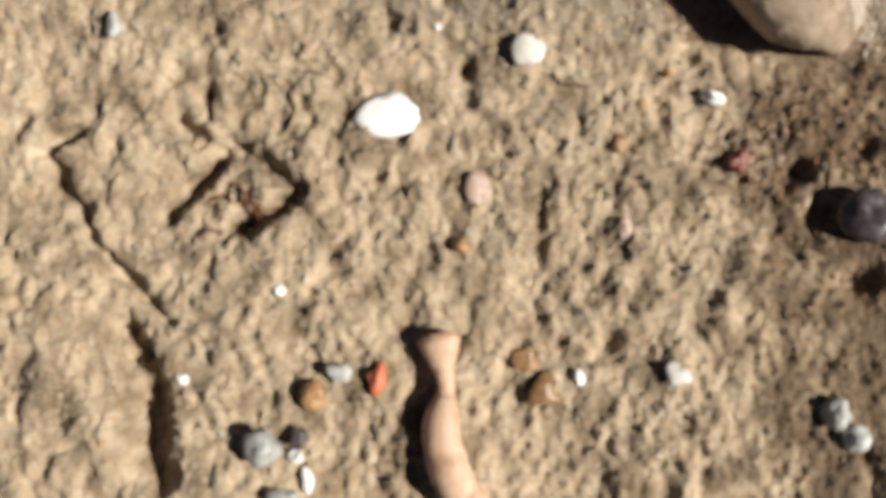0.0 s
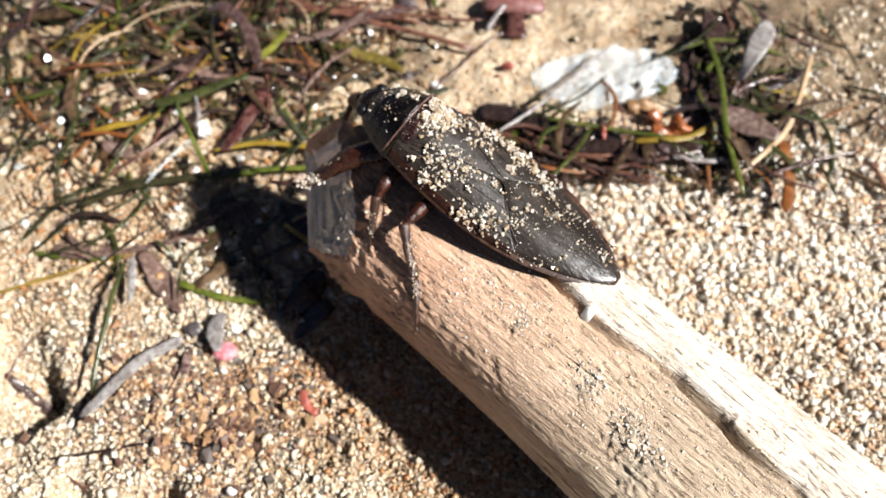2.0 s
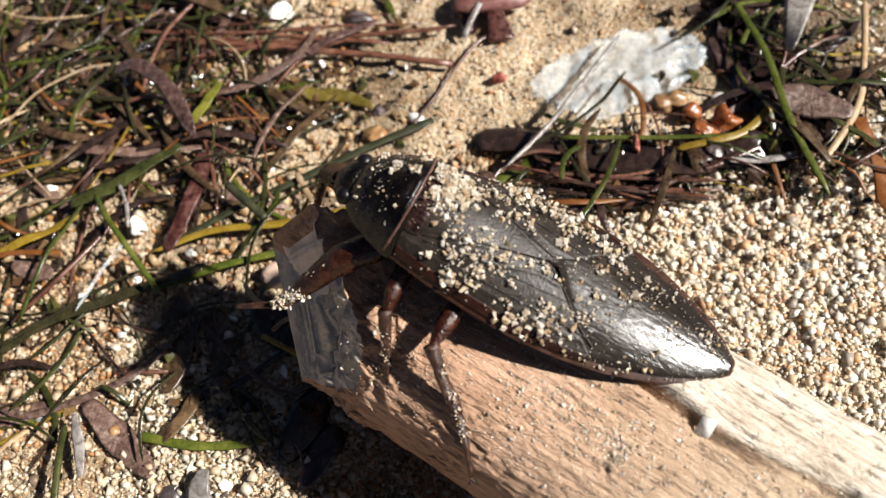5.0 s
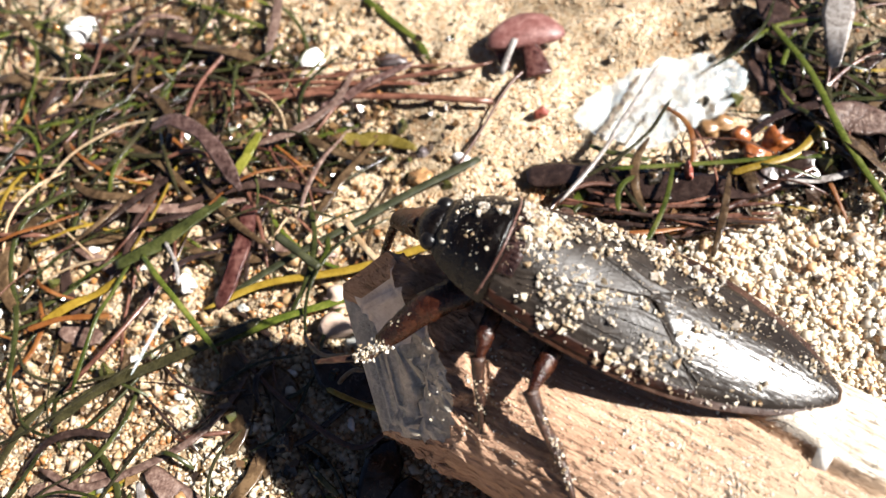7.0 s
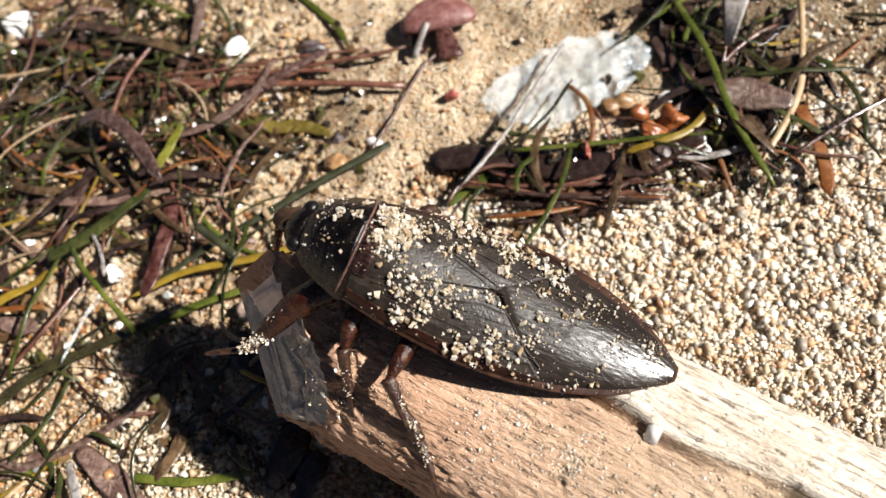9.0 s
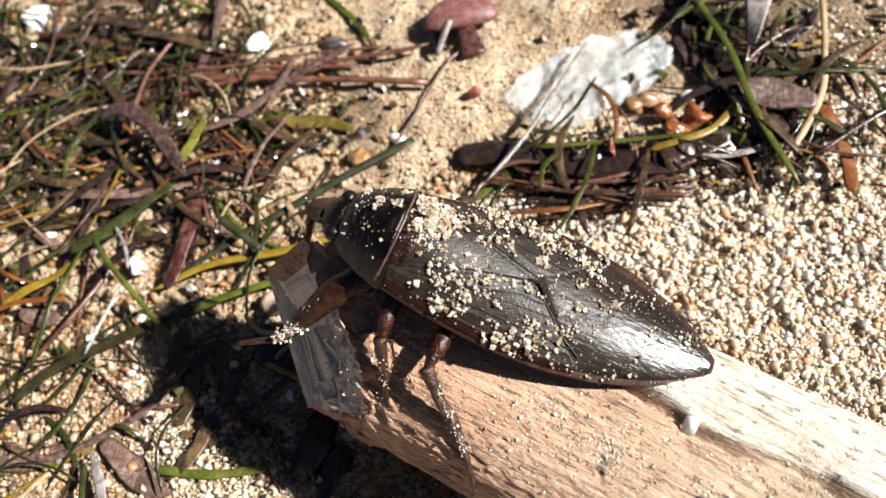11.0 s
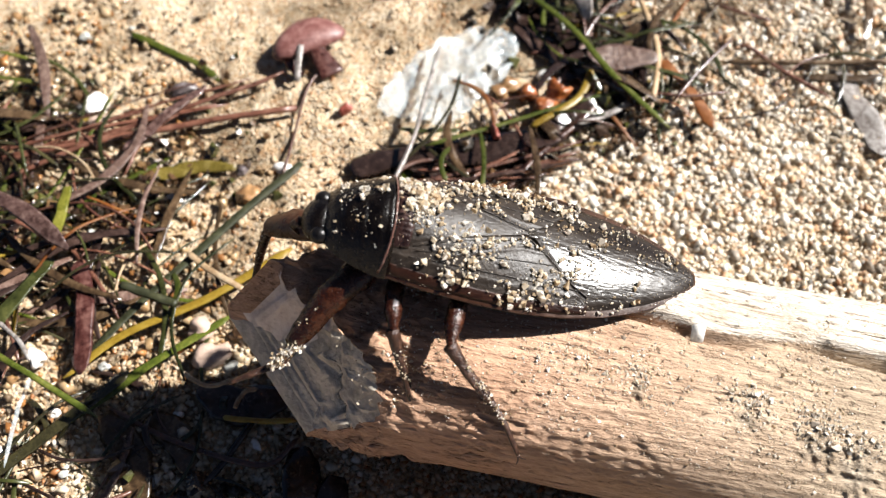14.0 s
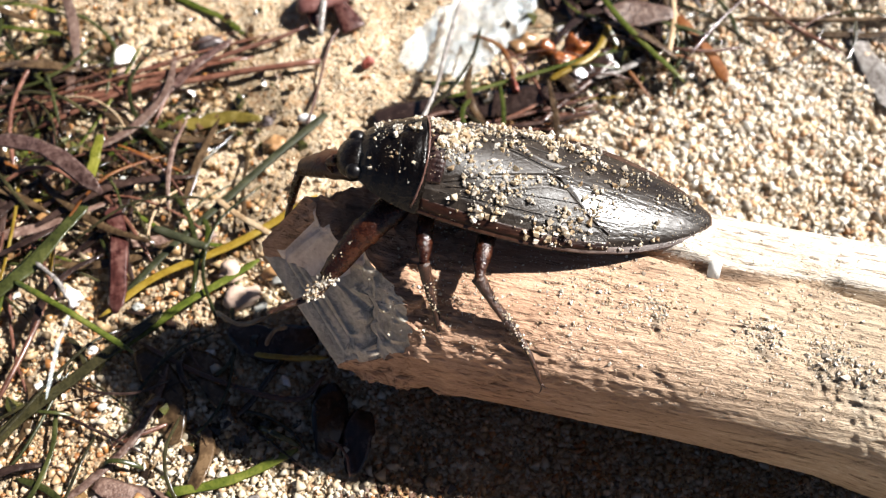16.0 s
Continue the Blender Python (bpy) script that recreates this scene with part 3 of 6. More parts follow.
CRACKS = [
    ([(-0.165, 0.108), (-0.178, 0.099), (-0.170, 0.0825), (-0.160, 0.070), (-0.154, 0.0537), (-0.138, 0.0367), (-0.122, 0.019)], 0.0100, 0.0038),
    ([(-0.141, 0.012), (-0.132, -0.009), (-0.1286, -0.0265), (-0.1268, -0.0525)], 0.0190, 0.0085),
    ([(-0.1156, 0.1129), (-0.0976, 0.0964), (-0.110, 0.082), (-0.1206, 0.0696)], 0.0120, 0.0046),
    ([(-0.0923, 0.1036), (-0.0746, 0.0924), (-0.0603, 0.0797), (-0.0746, 0.0691), (-0.0888, 0.0621)], 0.0105, 0.0042),
    ([(0.060, 0.090), (0.056, 0.070), (0.054, 0.050)], 0.0040, 0.0040),
]
PITS = [(-0.0120, 0.2000, 0.0120, 0.0115), (0.0215, 0.1390, 0.0035, 0.0045), (-0.0145, 0.161, 0.0060, 0.0080), (0.0105, 0.1710, 0.0056, 0.0080), (0.0300, 0.177, 0.0050, 0.0070), (0.021, 0.137, 0.0040, 0.0045), (-0.008, 0.199, 0.0085, 0.0050),
        (-0.017, 0.208, 0.0080, 0.0050), (0.2033, 0.1368, 0.0090, 0.0090), (0.1788, 0.0832, 0.0080, 0.0080), (0.191, 0.0665, 0.0080, 0.0080), (0.2109, 0.0994, 0.0070, 0.0090), (0.210, 0.0343, 0.0075, 0.0100),
        (-0.053, 0.1125, 0.0035, 0.0050), (-0.0224, 0.0866, 0.0035, 0.0045), (-0.0988, 0.159, 0.0040, 0.0060), (-0.1173, 0.1359, 0.0045, 0.0060), (-0.1027, 0.1263, 0.0035, 0.0060), (-0.188, 0.1134, 0.0040, 0.0060),
        (0.0854, 0.0052, 0.0060, 0.0060), (0.1337, 0.088, 0.0040, 0.0035), (0.0402, 0.0969, 0.0030, 0.0035), (-0.086, 0.066, 0.0060, 0.0060)]


def ground_z(x, y):
    x, y = np.asarray(x, float), np.asarray(y, float)
    far = np.exp(-(np.maximum(0, np.hypot(x - 0.05, y - 0.15) - 0.5) / 0.4) ** 2)
    wet = 1 / (1 + np.exp(np.clip((y - 0.165 - 0.12 * np.clip(0.02 - x, 0, 0.2)) / 0.02, -30, 30)))
    damp = wet * 0.75 + 0.25
    z = 0.0030 * fbm(x * 21, y * 21, 3, 1) * (0.35 + 0.65 * wet)
    ridged = 0.25 + np.abs(fbm(x * 48 + 3, y * 34, 4, 5, 0.6))
    z = z + 0.0036 * (ridged - 0.62) * (0.2 + 0.8 * wet)
    z = z + 0.0016 * (np.abs(fbm(x * 95 + 0.4 * fbm(y * 60, x * 60, 2, 31), y * 75, 4, 25, 0.6)) - 0.42) * (0.12 + 0.88 * wet)
    z = z + 0.0027 * (np.abs(fbm(x * 52 + 9, y * 40, 4, 41, 0.55)) - 0.42) * wet
    z = z + (0.0007 + 0.0004 * damp) * fbm(x * 230, y * 230, 3, 9)
    for line, deep, wide in CRACKS:
        wob = 0.0025 * vnoise(x * 120, y * 120, 4)
        z = z - deep * np.exp(-(np.abs(near_line(x, y, line) + wob) / wide) ** 3)
    for px, py, wide, deep in PITS:
        z = z - deep * np.exp(-(np.hypot(x - px, y - py) * (1 + 0.35 * vnoise(x * 150, y * 150, 8)) / wide) ** 2.5)
    # the sheet lies level under the log
    s, p = (x - 0.1086) * 0.777 - (y - 0.2244) * 0.63, (x - 0.1086) * 0.63 + (y - 0.2244) * 0.777
    under = np.exp(-((np.maximum(0, np.abs(p) - 0.012) / 0.012) ** 2)) / (1 + np.exp(np.clip((np.abs(s - 0.035) - 0.095) / 0.006, -30, 30)))
    return z * far * (1 - 0.8 * under)


def axis(lo, hi, step, out):
    return np.concatenate([-np.array(out[::-1]) + lo, np.arange(lo, hi, step), hi + np.array(out)])


OUT = [0.02, 0.05, 0.1, 0.2, 0.4, 0.8, 1.6, 3.5, 8, 20, 60, 200]
gx, gy = axis(-0.26, 0.32, 0.0013, OUT), axis(-0.12, 0.46, 0.0013, OUT)
GX, GY = np.meshgrid(gx, gy)
gv = np.stack([GX, GY, ground_z(GX, GY)], -1).reshape(-1, 3)
nx, ny = len(gx), len(gy)
qi = (np.arange(ny - 1)[:, None] * nx + np.arange(nx - 1)[None, :]).reshape(-1)
gf = np.stack([qi, qi + 1, qi + nx + 1, qi + nx], -1)
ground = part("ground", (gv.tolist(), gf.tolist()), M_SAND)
tagged(ground, "pale tan beach sand, lumpy and cracked where damp", "ground", kind="structure")


def grains(name, centres, sizes, material, seed, sink=0.25, simple=False):
    """Many small angular grains in one mesh."""
    r = np.random.RandomState(seed)
    n = len(centres)
    if simple:
        base = np.array([(1, 0, 0), (-1, 0, 0), (0, 1, 0), (0, -1, 0), (0, 0, 1), (0, 0, -1)], float)
        polys = np.array([(0, 2, 4), (2, 1, 4), (1, 3, 4), (3, 0, 4), (2, 0, 5), (1, 2, 5), (3, 1, 5), (0, 3, 5)])
    else:
        base = np.array([(-1, -1, -1), (1, -1, -1), (1, 1, -1), (-1, 1, -1), (-1, -1, 1), (1, -1, 1), (1, 1, 1), (-1, 1, 1)], float) * 0.62
        polys = np.array([(0, 3, 2, 1), (4, 5, 6, 7), (0, 1, 5, 4), (1, 2, 6, 5), (2, 3, 7, 6), (3, 0, 4, 7)])
    nv, (nf, side) = len(base), polys.shape
    v = base[None] * (0.72 + 0.56 * r.rand(n, nv, 1)) + 0.22 * r.randn(n, nv, 3)
    v = v * (0.7 + 0.6 * r.rand(n, 1, 3))
    q = r.randn(n, 4)
    q /= np.linalg.norm(q, axis=1)[:, None]
    w, x, y, z = q.T
    rot = np.stack([1 - 2 * (y * y + z * z), 2 * (x * y - z * w), 2 * (x * z + y * w), 2 * (x * y + z * w), 1 - 2 * (x * x + z * z), 2 * (y * z - x * w),
                    2 * (x * z - y * w), 2 * (y * z + x * w), 1 - 2 * (x * x + y * y)], -1).reshape(n, 3, 3)
    v = np.einsum("nij,nkj->nki", rot, v) * np.asarray(sizes)[:, None, None] + np.asarray(centres)[:, None, :]
    f = (polys[None] + nv * np.arange(n)[:, None, None]).reshape(-1, side)
    me = bpy.data.meshes.new(name)
    me.vertices.add(nv * n)
    me.vertices.foreach_set("co", v.reshape(-1))
    me.loops.add(nf * side * n)
    me.loops.foreach_set("vertex_index", f.reshape(-1).astype(np.int32))
    me.polygons.add(nf * n)
    me.polygons.foreach_set("loop_start", np.arange(0, nf * side * n, side, dtype=np.int32))
    me.polygons.foreach_set("loop_total", np.full(nf * n, side, dtype=np.int32))
    me.polygons.foreach_set("use_smooth", np.full(nf * n, simple))
    me.materials.append(material)
    me.update(calc_edges=True)
    return new(name, me)


def loose_sand():
    r = np.random.RandomState(21)
    fields = ((-0.14, 0.27, 0.05, 0.40, 74000), (-0.20, 0.22, -0.06, 0.20, 62000), (0.09, 0.265, 0.15, 0.30, 44000), (-0.04, 0.10, 0.16, 0.28, 20000))
    x = np.concatenate([r.uniform(x0, x1, n) for x0, x1, _, _, n in fields])
    y = np.concatenate([r.uniform(y0, y1, n) for _, _, y0, y1, n in fields])
    n, first, second = len(x), fields[0][4], fields[0][4] + fields[1][4]
    # thickest round the log, thinning out over the damp sand
    d = np.hypot((x - 0.12) / 1.1, y - 0.22)
    d[first:second] = 0.06
    keep = r.rand(n) < np.clip(1.3 - d / 0.21, 0.30, 1.0) * np.clip(0.75 + 0.6 * vnoise(x * 40, y * 40, 2), 0.25, 1)
    keep[second:] = True
    x, y = x[keep], y[keep]
    beyond = 0.63 * (x - 0.1086) + 0.777 * (y - 0.2244)
    dry = np.clip(beyond / 0.01, 0, 1) * np.clip((np.where(x > 0.198, 0.37, 0.31) - y) / 0.03, 0, 1) * np.clip((x - 0.07) / 0.03, 0, 1)
    dry = dry + 0.35 * vnoise(x * 35, y * 35, 3) > 0.5
    near = ~dry & (y + 0.02 * vnoise(x * 50, y * 50, 6) + 0.01 * r.randn(len(x)) < np.where(x > 0.0, 0.228, 0.238))
    near &= ~((x + 0.02 * vnoise(x * 60, y * 60, 11) > 0.155) & (y < 0.155))
    # paler grain colour lifts the shadow past the log's broken end
    near |= ~dry & (x > 0.014) & (x < 0.075) & (y > 0.21) & (y + 0.012 * vnoise(x * 60, y * 60, 12) < 0.277)
    # the log's shadow is deepened by darker grain colour in a strip along it
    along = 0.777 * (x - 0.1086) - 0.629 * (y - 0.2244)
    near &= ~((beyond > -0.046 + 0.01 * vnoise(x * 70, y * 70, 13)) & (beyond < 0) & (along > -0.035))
    # takes in the shade-darkened strip as well as the damp sand
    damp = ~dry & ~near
    size = np.where(dry, 0.00054, np.interp(y, [0.15, 0.21], [0.00035, 0.00050]) * np.interp(y, [0.285, 0.315], [1.0, 0.62])) * np.exp(0.42 * r.randn(len(x)))
    size = np.clip(size, 0.00018, 0.0014)
    z = ground_z(x, y) + size * (0.1 + 0.5 * r.rand(len(x)))
    p = np.stack([x, y, z], -1)
    tagged(grains("sand_grains", p[dry], size[dry], M_GRAIN, 5, simple=True), "coarse loose sand grains in cream, tan and brown", "sand", kind="stuff")
    tagged(grains("fine_sand_grains", p[near], size[near], M_NEARGRAIN, 8, simple=True), "fine tan and cream sand grains", "sand", kind="stuff")
    tagged(grains("damp_and_shade_grains", p[damp], size[damp], M_DAMP_SHADE_GRAIN, 7, simple=True), "fine brown sand grains, some damp, some darkened for the log's shade", "sand", kind="stuff")
    # coarser wet grains under the weed
    n = 7000
    x, y = r.uniform(-0.12, 0.07, n), r.uniform(0.266, 0.40, n)
    size = np.clip(0.00075 * np.exp(0.40 * r.randn(n)), 0.0004, 0.0022)
    ob = grains("wet_grains", np.stack([x, y, ground_z(x, y) + size * 0.3], -1), size, M_WETGRAIN, 6, simple=True)
    tagged(ob, "coarse wet glistening sand grains under weed", "sand", kind="stuff")


loose_sand()


# ---------------------------------------------------------------- the driftwood
LOG = pose(0.1086, 0.2244, 0, 0, 0, -39.0)
LOG_BACK = LOG.inverted()
CRACK_S, CRACK_P = [0.000, 0.0109, 0.0162, 0.022, 0.0264, 0.0338, 0.045, 0.0564, 0.08, 0.13], [0.0078, 0.0064, 0.0058, 0.0050, 0.0049, 0.0054, 0.0072, 0.0066, 0.004, 0.001]


def log_top(s):
    return 0.0432 - 0.06 * s - 0.03 * np.clip((np.asarray(s) - 0.090) / 0.034, 0, 1) ** 2


def log_near(s):
    return np.interp(s, [-0.08, 0.02, 0.05, 0.077, 0.090, 0.104, 0.116, 0.1245], [0.0208, 0.0214, 0.0226, 0.0275, 0.0285, 0.0235, 0.0140, 0.004])


def log_far(s):
    return np.interp(s, [-0.08, 0.0, 0.087, 0.105, 0.119, 0.1245], [0.0205, 0.0222, 0.0258, 0.023, 0.013, 0.004])


def log_surface(s, t):
    """A point of the log's skin, along it and round it."""
    top = log_top(s)
    zc = np.minimum(np.interp(s, [-0.08, 0.03, 0.09], [0.0262, 0.0252, 0.0205]), top - 0.004)
    hh = np.where(np.sin(t) > 0, top - zc, np.interp(s, [-0.08, 0.03, 0.09, 0.13], [0.0230, 0.0245, 0.0225, 0.012]))
    c, si = np.cos(t), np.sin(t)
    a = np.where(c < 0, log_near(s), log_far(s))
    e = np.where(si > 0, 2.5, 2.0)
    r = (np.abs(c / a) ** e + np.abs(si / hh) ** e) ** (-1 / e)
    p, z = r * c, zc + r * si
    arc = t * 0.022
    fibre = fbm(arc * 900 + 6 * vnoise(s * 30, arc * 40, 2), s * 55, 3, 11)
    d = 0.00010 * fibre - 0.00016 * np.clip(0.22 - np.abs(fbm(arc * 520 + 5 * vnoise(s * 45, arc * 60, 31), s * 40, 3, 14)), 0, 1) / 0.22 * np.clip(0.1 + 1.3 * vnoise(s * 60, arc * 90, 21), 0, 1) + 0.00025 * fbm(arc * 60, s * 18, 2, 17)
    pits = fbm(arc * 800, s * 300, 2, 19)
    crumbly = np.clip(0.35 + 0.9 * vnoise(s * 75, arc * 75, 27), 0.1, 1) * (1 + 0.3 * np.clip((-0.006 - p) / 0.008, 0, 1))
    d = d - 0.0005 * np.clip(pits - 0.5, 0, 1) * crumbly + 0.00020 * fbm(arc * 1000, s * 650, 2, 24) * crumbly
    d = d + 0.0008 * fbm(arc * 260, s * 260, 3, 29) * np.clip((-0.026 - s) / 0.012, 0, 1)
    up = np.clip((si - 0.15) / 0.4, 0, 1)
    gap = p - np.interp(s, CRACK_S, CRACK_P) + 0.0008 * vnoise(s * 160, s * 0, 3)
    on = np.clip((s - 0.002) / 0.008, 0, 1) * up
    lip = np.interp(s, [0.0, 0.012, 0.02, 0.030, 0.038, 0.05, 0.12], [0.0004, 0.0014, 0.0012, 0.0009, 0.0008, 0.0010, 0.0004])
    open_to = np.interp(s, [0.004, 0.009, 0.030, 0.036, 0.041, 0.045, 0.060, 0.068], [0.0, 1.0, 0.9, 0.25, 0.4, 1.0, 0.9, 0.3])
    d = d + on * (lip / (1 + np.exp(np.clip(-gap / 0.00025, -40, 40))) - 0.0036 * np.exp(-(np.abs(gap + 0.0008) / 0.0010) ** 2.5) * open_to * (0.8 + 0.3 * vnoise(s * 90, s * 0 + 2, 6)))
    # thin splits beside the main crack
    for off, deep in ((0.0022, 0.0009), (0.0043, 0.0006), (-0.0105, 0.0006)):
        d = d - up * on * deep * np.exp(-((gap - off - 0.0006 * vnoise(s * 110, s * 0 + off * 900, 7)) / 0.00022) ** 2) * np.clip(vnoise(s * 55, s * 0 + off * 700, 9) + 0.3, 0, 1)
    for ks, kp, kz, kr in ROT:
        q = np.hypot(s - ks, p - kp) / kr
        d = d + up * np.exp(-q ** 2) * (0.0005 * fbm(s * 900, p * 900, 2, 23) - 0.0003)
    return p + d * c, z + d * si


def driftwood():
    thing = tagged(new("driftwood"), "weathered tan driftwood log with a broken grey end, lying on sand", "driftwood")
    thing.matrix_basis = LOG
    rows, cols = 480, 500
    # finer over the top and the near side than underneath
    turn_at = np.interp(np.arange(cols) / cols, [0, 0.82, 1], [0.08 * math.pi, 1.32 * math.pi, 2.08 * math.pi])
    S, T = np.meshgrid(np.linspace(-0.062, 0.1240, rows), turn_at, indexing="ij")
    p, z = log_surface(S, T)
    bm = bmesh.new()
    vs = [bm.verts.new(v) for v in np.stack([S, p, z], -1).reshape(-1, 3).tolist()]
    for i in range(rows - 1):
        for k in range(cols):
            bm.faces.new((vs[i * cols + k], vs[(i + 1) * cols + k], vs[(i + 1) * cols + (k + 1) % cols], vs[i * cols + (k + 1) % cols]))
    bm.faces.new([vs[(rows - 1) * cols + k] for k in range(cols)])
    # the broken end: a slanting split, a darker lower split and two blunt faces
    corner_a, corner_b, corner_c = (LOG_BACK @ Vector(v) for v in ((0.0747, 0.2405, 0.0455), (0.0611, 0.2405, 0.0268), (0.0588, 0.2590, 0.0348)))
    split = (corner_b - corner_a).cross(corner_c - corner_a).normalized()
    if split.x > 0:
        split = -split
    turn = LOG_BACK.to_3x3()
    cuts = [(corner_a, split), (LOG_BACK @ Vector((0.0700, 0.2330, 0.0380)), turn @ Vector((-0.72, -0.60, 0.38)).normalized()),
            (corner_b, turn @ Vector((-0.95, -0.06, -0.30)).normalized()), (LOG_BACK @ Vector((0.0664, 0.2592, 0.0440)), turn @ Vector((0.12, 0.985, 0.12)).normalized())]
    for at, nor in cuts:
        got = bmesh.ops.bisect_plane(bm, geom=bm.verts[:] + bm.edges[:] + bm.faces[:], plane_co=at, plane_no=nor, clear_outer=True)
        rim = [e for e in got["geom_cut"] if isinstance(e, bmesh.types.BMEdge)]
        bmesh.ops.contextual_create(bm, geom=rim)
    bm.normal_update()
    bm.faces.ensure_lookup_table()
    ends = [f for f in bm.faces if len(f.verts) > 8 and f.calc_center_median().x < 0]
    end_v, end_f, other = [], [], set()
    for f in ends:
        # a fan with a roughened middle
        mid = f.calc_center_median()
        ring = [v.co.copy() for v in f.verts]
        n0, steps, first = len(end_v), 44, len(end_f)
        for j in range(steps):
            w = j / steps
            for co in ring:
                q = co.lerp(mid, w)
                lump = noise.noise(q * 220) * 0.0006 + noise.noise(q * 800) * 0.00015 + 0.0001 * abs(noise.noise(Vector((q.x * 90, q.y * 500, q.z * 90))))
                end_v.append(q + f.normal * (lump * min(1.0, 1.4 * w) + 0.00002))
        end_v.append(mid)
        m = len(ring)
        for j in range(steps - 1):
            for k in range(m):
                a, b = n0 + j * m + k, n0 + j * m + (k + 1) % m
                end_f.append((a, b, b + m, a + m))
        for k in range(m):
            end_f.append((n0 + (steps - 1) * m + k, n0 + (steps - 1) * m + (k + 1) % m, n0 + steps * m))
        if abs(f.normal.dot(split)) < 0.97:
            other.update(range(first, len(end_f)))
    bmesh.ops.delete(bm, geom=ends, context="FACES_ONLY")

    def weathered(q):
        k = min(1.0, max(0.0, (-0.018 - q.x) / 0.012))
        return q + k * (0.0015 * noise.noise_vector(q * 170) + 0.0009 * noise.noise_vector(q * 480) + 0.0002 * noise.noise_vector(q * 1300))

    for v in bm.verts:
        if v.co.x < -0.018:
            v.co = weathered(v.co)
    end_v = [weathered(Vector(v)) for v in end_v]
    slab_v, slab_f, index, gone = [], [], {}, []
    for f in bm.faces:
        q = f.calc_center_median()
        if q.x > 0.004 and q.z > 0.012 and q.y > np.interp(q.x, CRACK_S, CRACK_P) + 0.0004:
            gone.append(f)
            for v in f.verts:
                if v not in index:
                    index[v] = len(slab_v)
                    slab_v.append(v.co.copy())
            slab_f.append([index[v] for v in f.verts])
    bmesh.ops.delete(bm, geom=gone, context="FACES")
    part("bleached_slab", (slab_v, slab_f), M_BLEACHED, thing, "bleached pale upper face beyond a crack")
    me = bpy.data.meshes.new("log")
    bm.to_mesh(me)
    bm.free()
    me.materials.append(M_WOOD)
    me.polygons.foreach_set("use_smooth", [True] * len(me.polygons))
    body = new("log", me)
    body.parent = thing
    clay, clean, rough = [], [], []
    for k, f in enumerate(end_f):
        q = LOG @ (sum((Vector(end_v[c]) for c in f), Vector()) / len(f))
        ragged = 0.0020 * noise.noise(q * 280) + 0.0008 * noise.noise(q * 1000)
        if k in other or q.y + 1.5 * ragged > 0.2568 - 0.30 * (q.x - 0.0625):
            rough.append(f)
            continue
        (clay if q.y + ragged < 0.2448 - 0.25 * (q.x - 0.066) or q.z + ragged < 0.0318 else clean).append(f)
    part("broken_end", (end_v, clean), M_BREAK, thing, "smooth pale grey broken end face")
    part("split_wood", (end_v, rough), M_WOOD, thing, "rough brown split wood")
    part("clay_patch", (end_v, clay), M_CLAY, thing, "rough grey-green clay crust on the broken end")


driftwood()


def sand_on_log():
    r = np.random.RandomState(33)
    pts, sizes = [], []
    while len(pts) < 8200:
        s, p = r.uniform(-0.035, 0.115), r.uniform(-0.022, 0.018)
        if r.rand() > 0.35 + 0.65 * (vnoise(s * 130, p * 130, 8) > 0.1) - 0.25 * (p > 0.006):
            continue
        t = math.acos(max(-1, min(1, p / 0.026)))
        pp, z = log_surface(np.array([s]), np.array([t]))
        w = LOG @ Vector((s, float(pp[0]), float(z[0])))
        pts.append(tuple(w))
        sizes.append(0.00010 * math.exp(0.45 * r.randn()))
    for ks, kp, kr, n in ((0.032, -0.0095, 0.0042, 160), (0.044, -0.0114, 0.0050, 180), (0.012, -0.0080, 0.006, 260), (0.0, -0.0075, 0.006, 200), (-0.030, -0.011, 0.004, 60)):
        for _ in range(n):
            s, p = ks + kr * 0.6 * r.randn(), kp + kr * 0.6 * r.randn()
            t = math.acos(max(-1, min(1, p / 0.026)))
            pp, z = log_surface(np.array([s]), np.array([t]))
            pts.append(tuple(LOG @ Vector((s, float(pp[0]), float(z[0])))))
            sizes.append(0.00017 * math.exp(0.35 * r.randn()))
    grit, gsize = [], []
    for ks, kp, kr, n in ((0.0321, -0.0095, 0.0036, 150), (0.0437, -0.0114, 0.0042, 150), (0.0503, -0.0142, 0.004, 130), (0.0133, -0.0084, 0.0024, 50)):
        for _ in range(n):
            s, p = ks + kr * 0.62 * r.randn(), kp + kr * 0.55 * r.randn()
            t = math.acos(max(-1, min(1, p / 0.026)))
            pp, z = log_surface(np.array([s]), np.array([t]))
            grit.append(tuple(LOG @ Vector((s, float(pp[0]), float(z[0])))))
            gsize.append(0.00018 * math.exp(0.5 * r.randn()))
    tagged(grains("grit", np.array(grit), np.array(gsize), M_GRIT, 16), "grey grit caked on worn patches of the log", "grit", kind="stuff")
    ob = grains("sand_dusting", np.array(pts), np.array(sizes), M_PALE, 6)
    tagged(ob, "fine pale sand stuck to the driftwood", "sand", kind="stuff")


sand_on_log()


# ---------------------------------------------------------------- the giant water bug
BUG = pose(0.0747, 0.2573, 0.0597, 0, 15.0, -29.5)     # origin over the head, x towards the tail, y to the far side
BUG_BACK = BUG.inverted()
LENGTH = 0.0722
KX = np.array([0.0, 0.0030, 0.0080, 0.0145, 0.0220, 0.0300, 0.0380, 0.0460, 0.0540, 0.0610, 0.0660, 0.0700, 0.0722])
KW = np.array([0.0030, 0.0048, 0.0078, 0.0097, 0.0112, 0.0122, 0.0127, 0.0123, 0.0109, 0.0086, 0.0061, 0.0036, 0.0006])
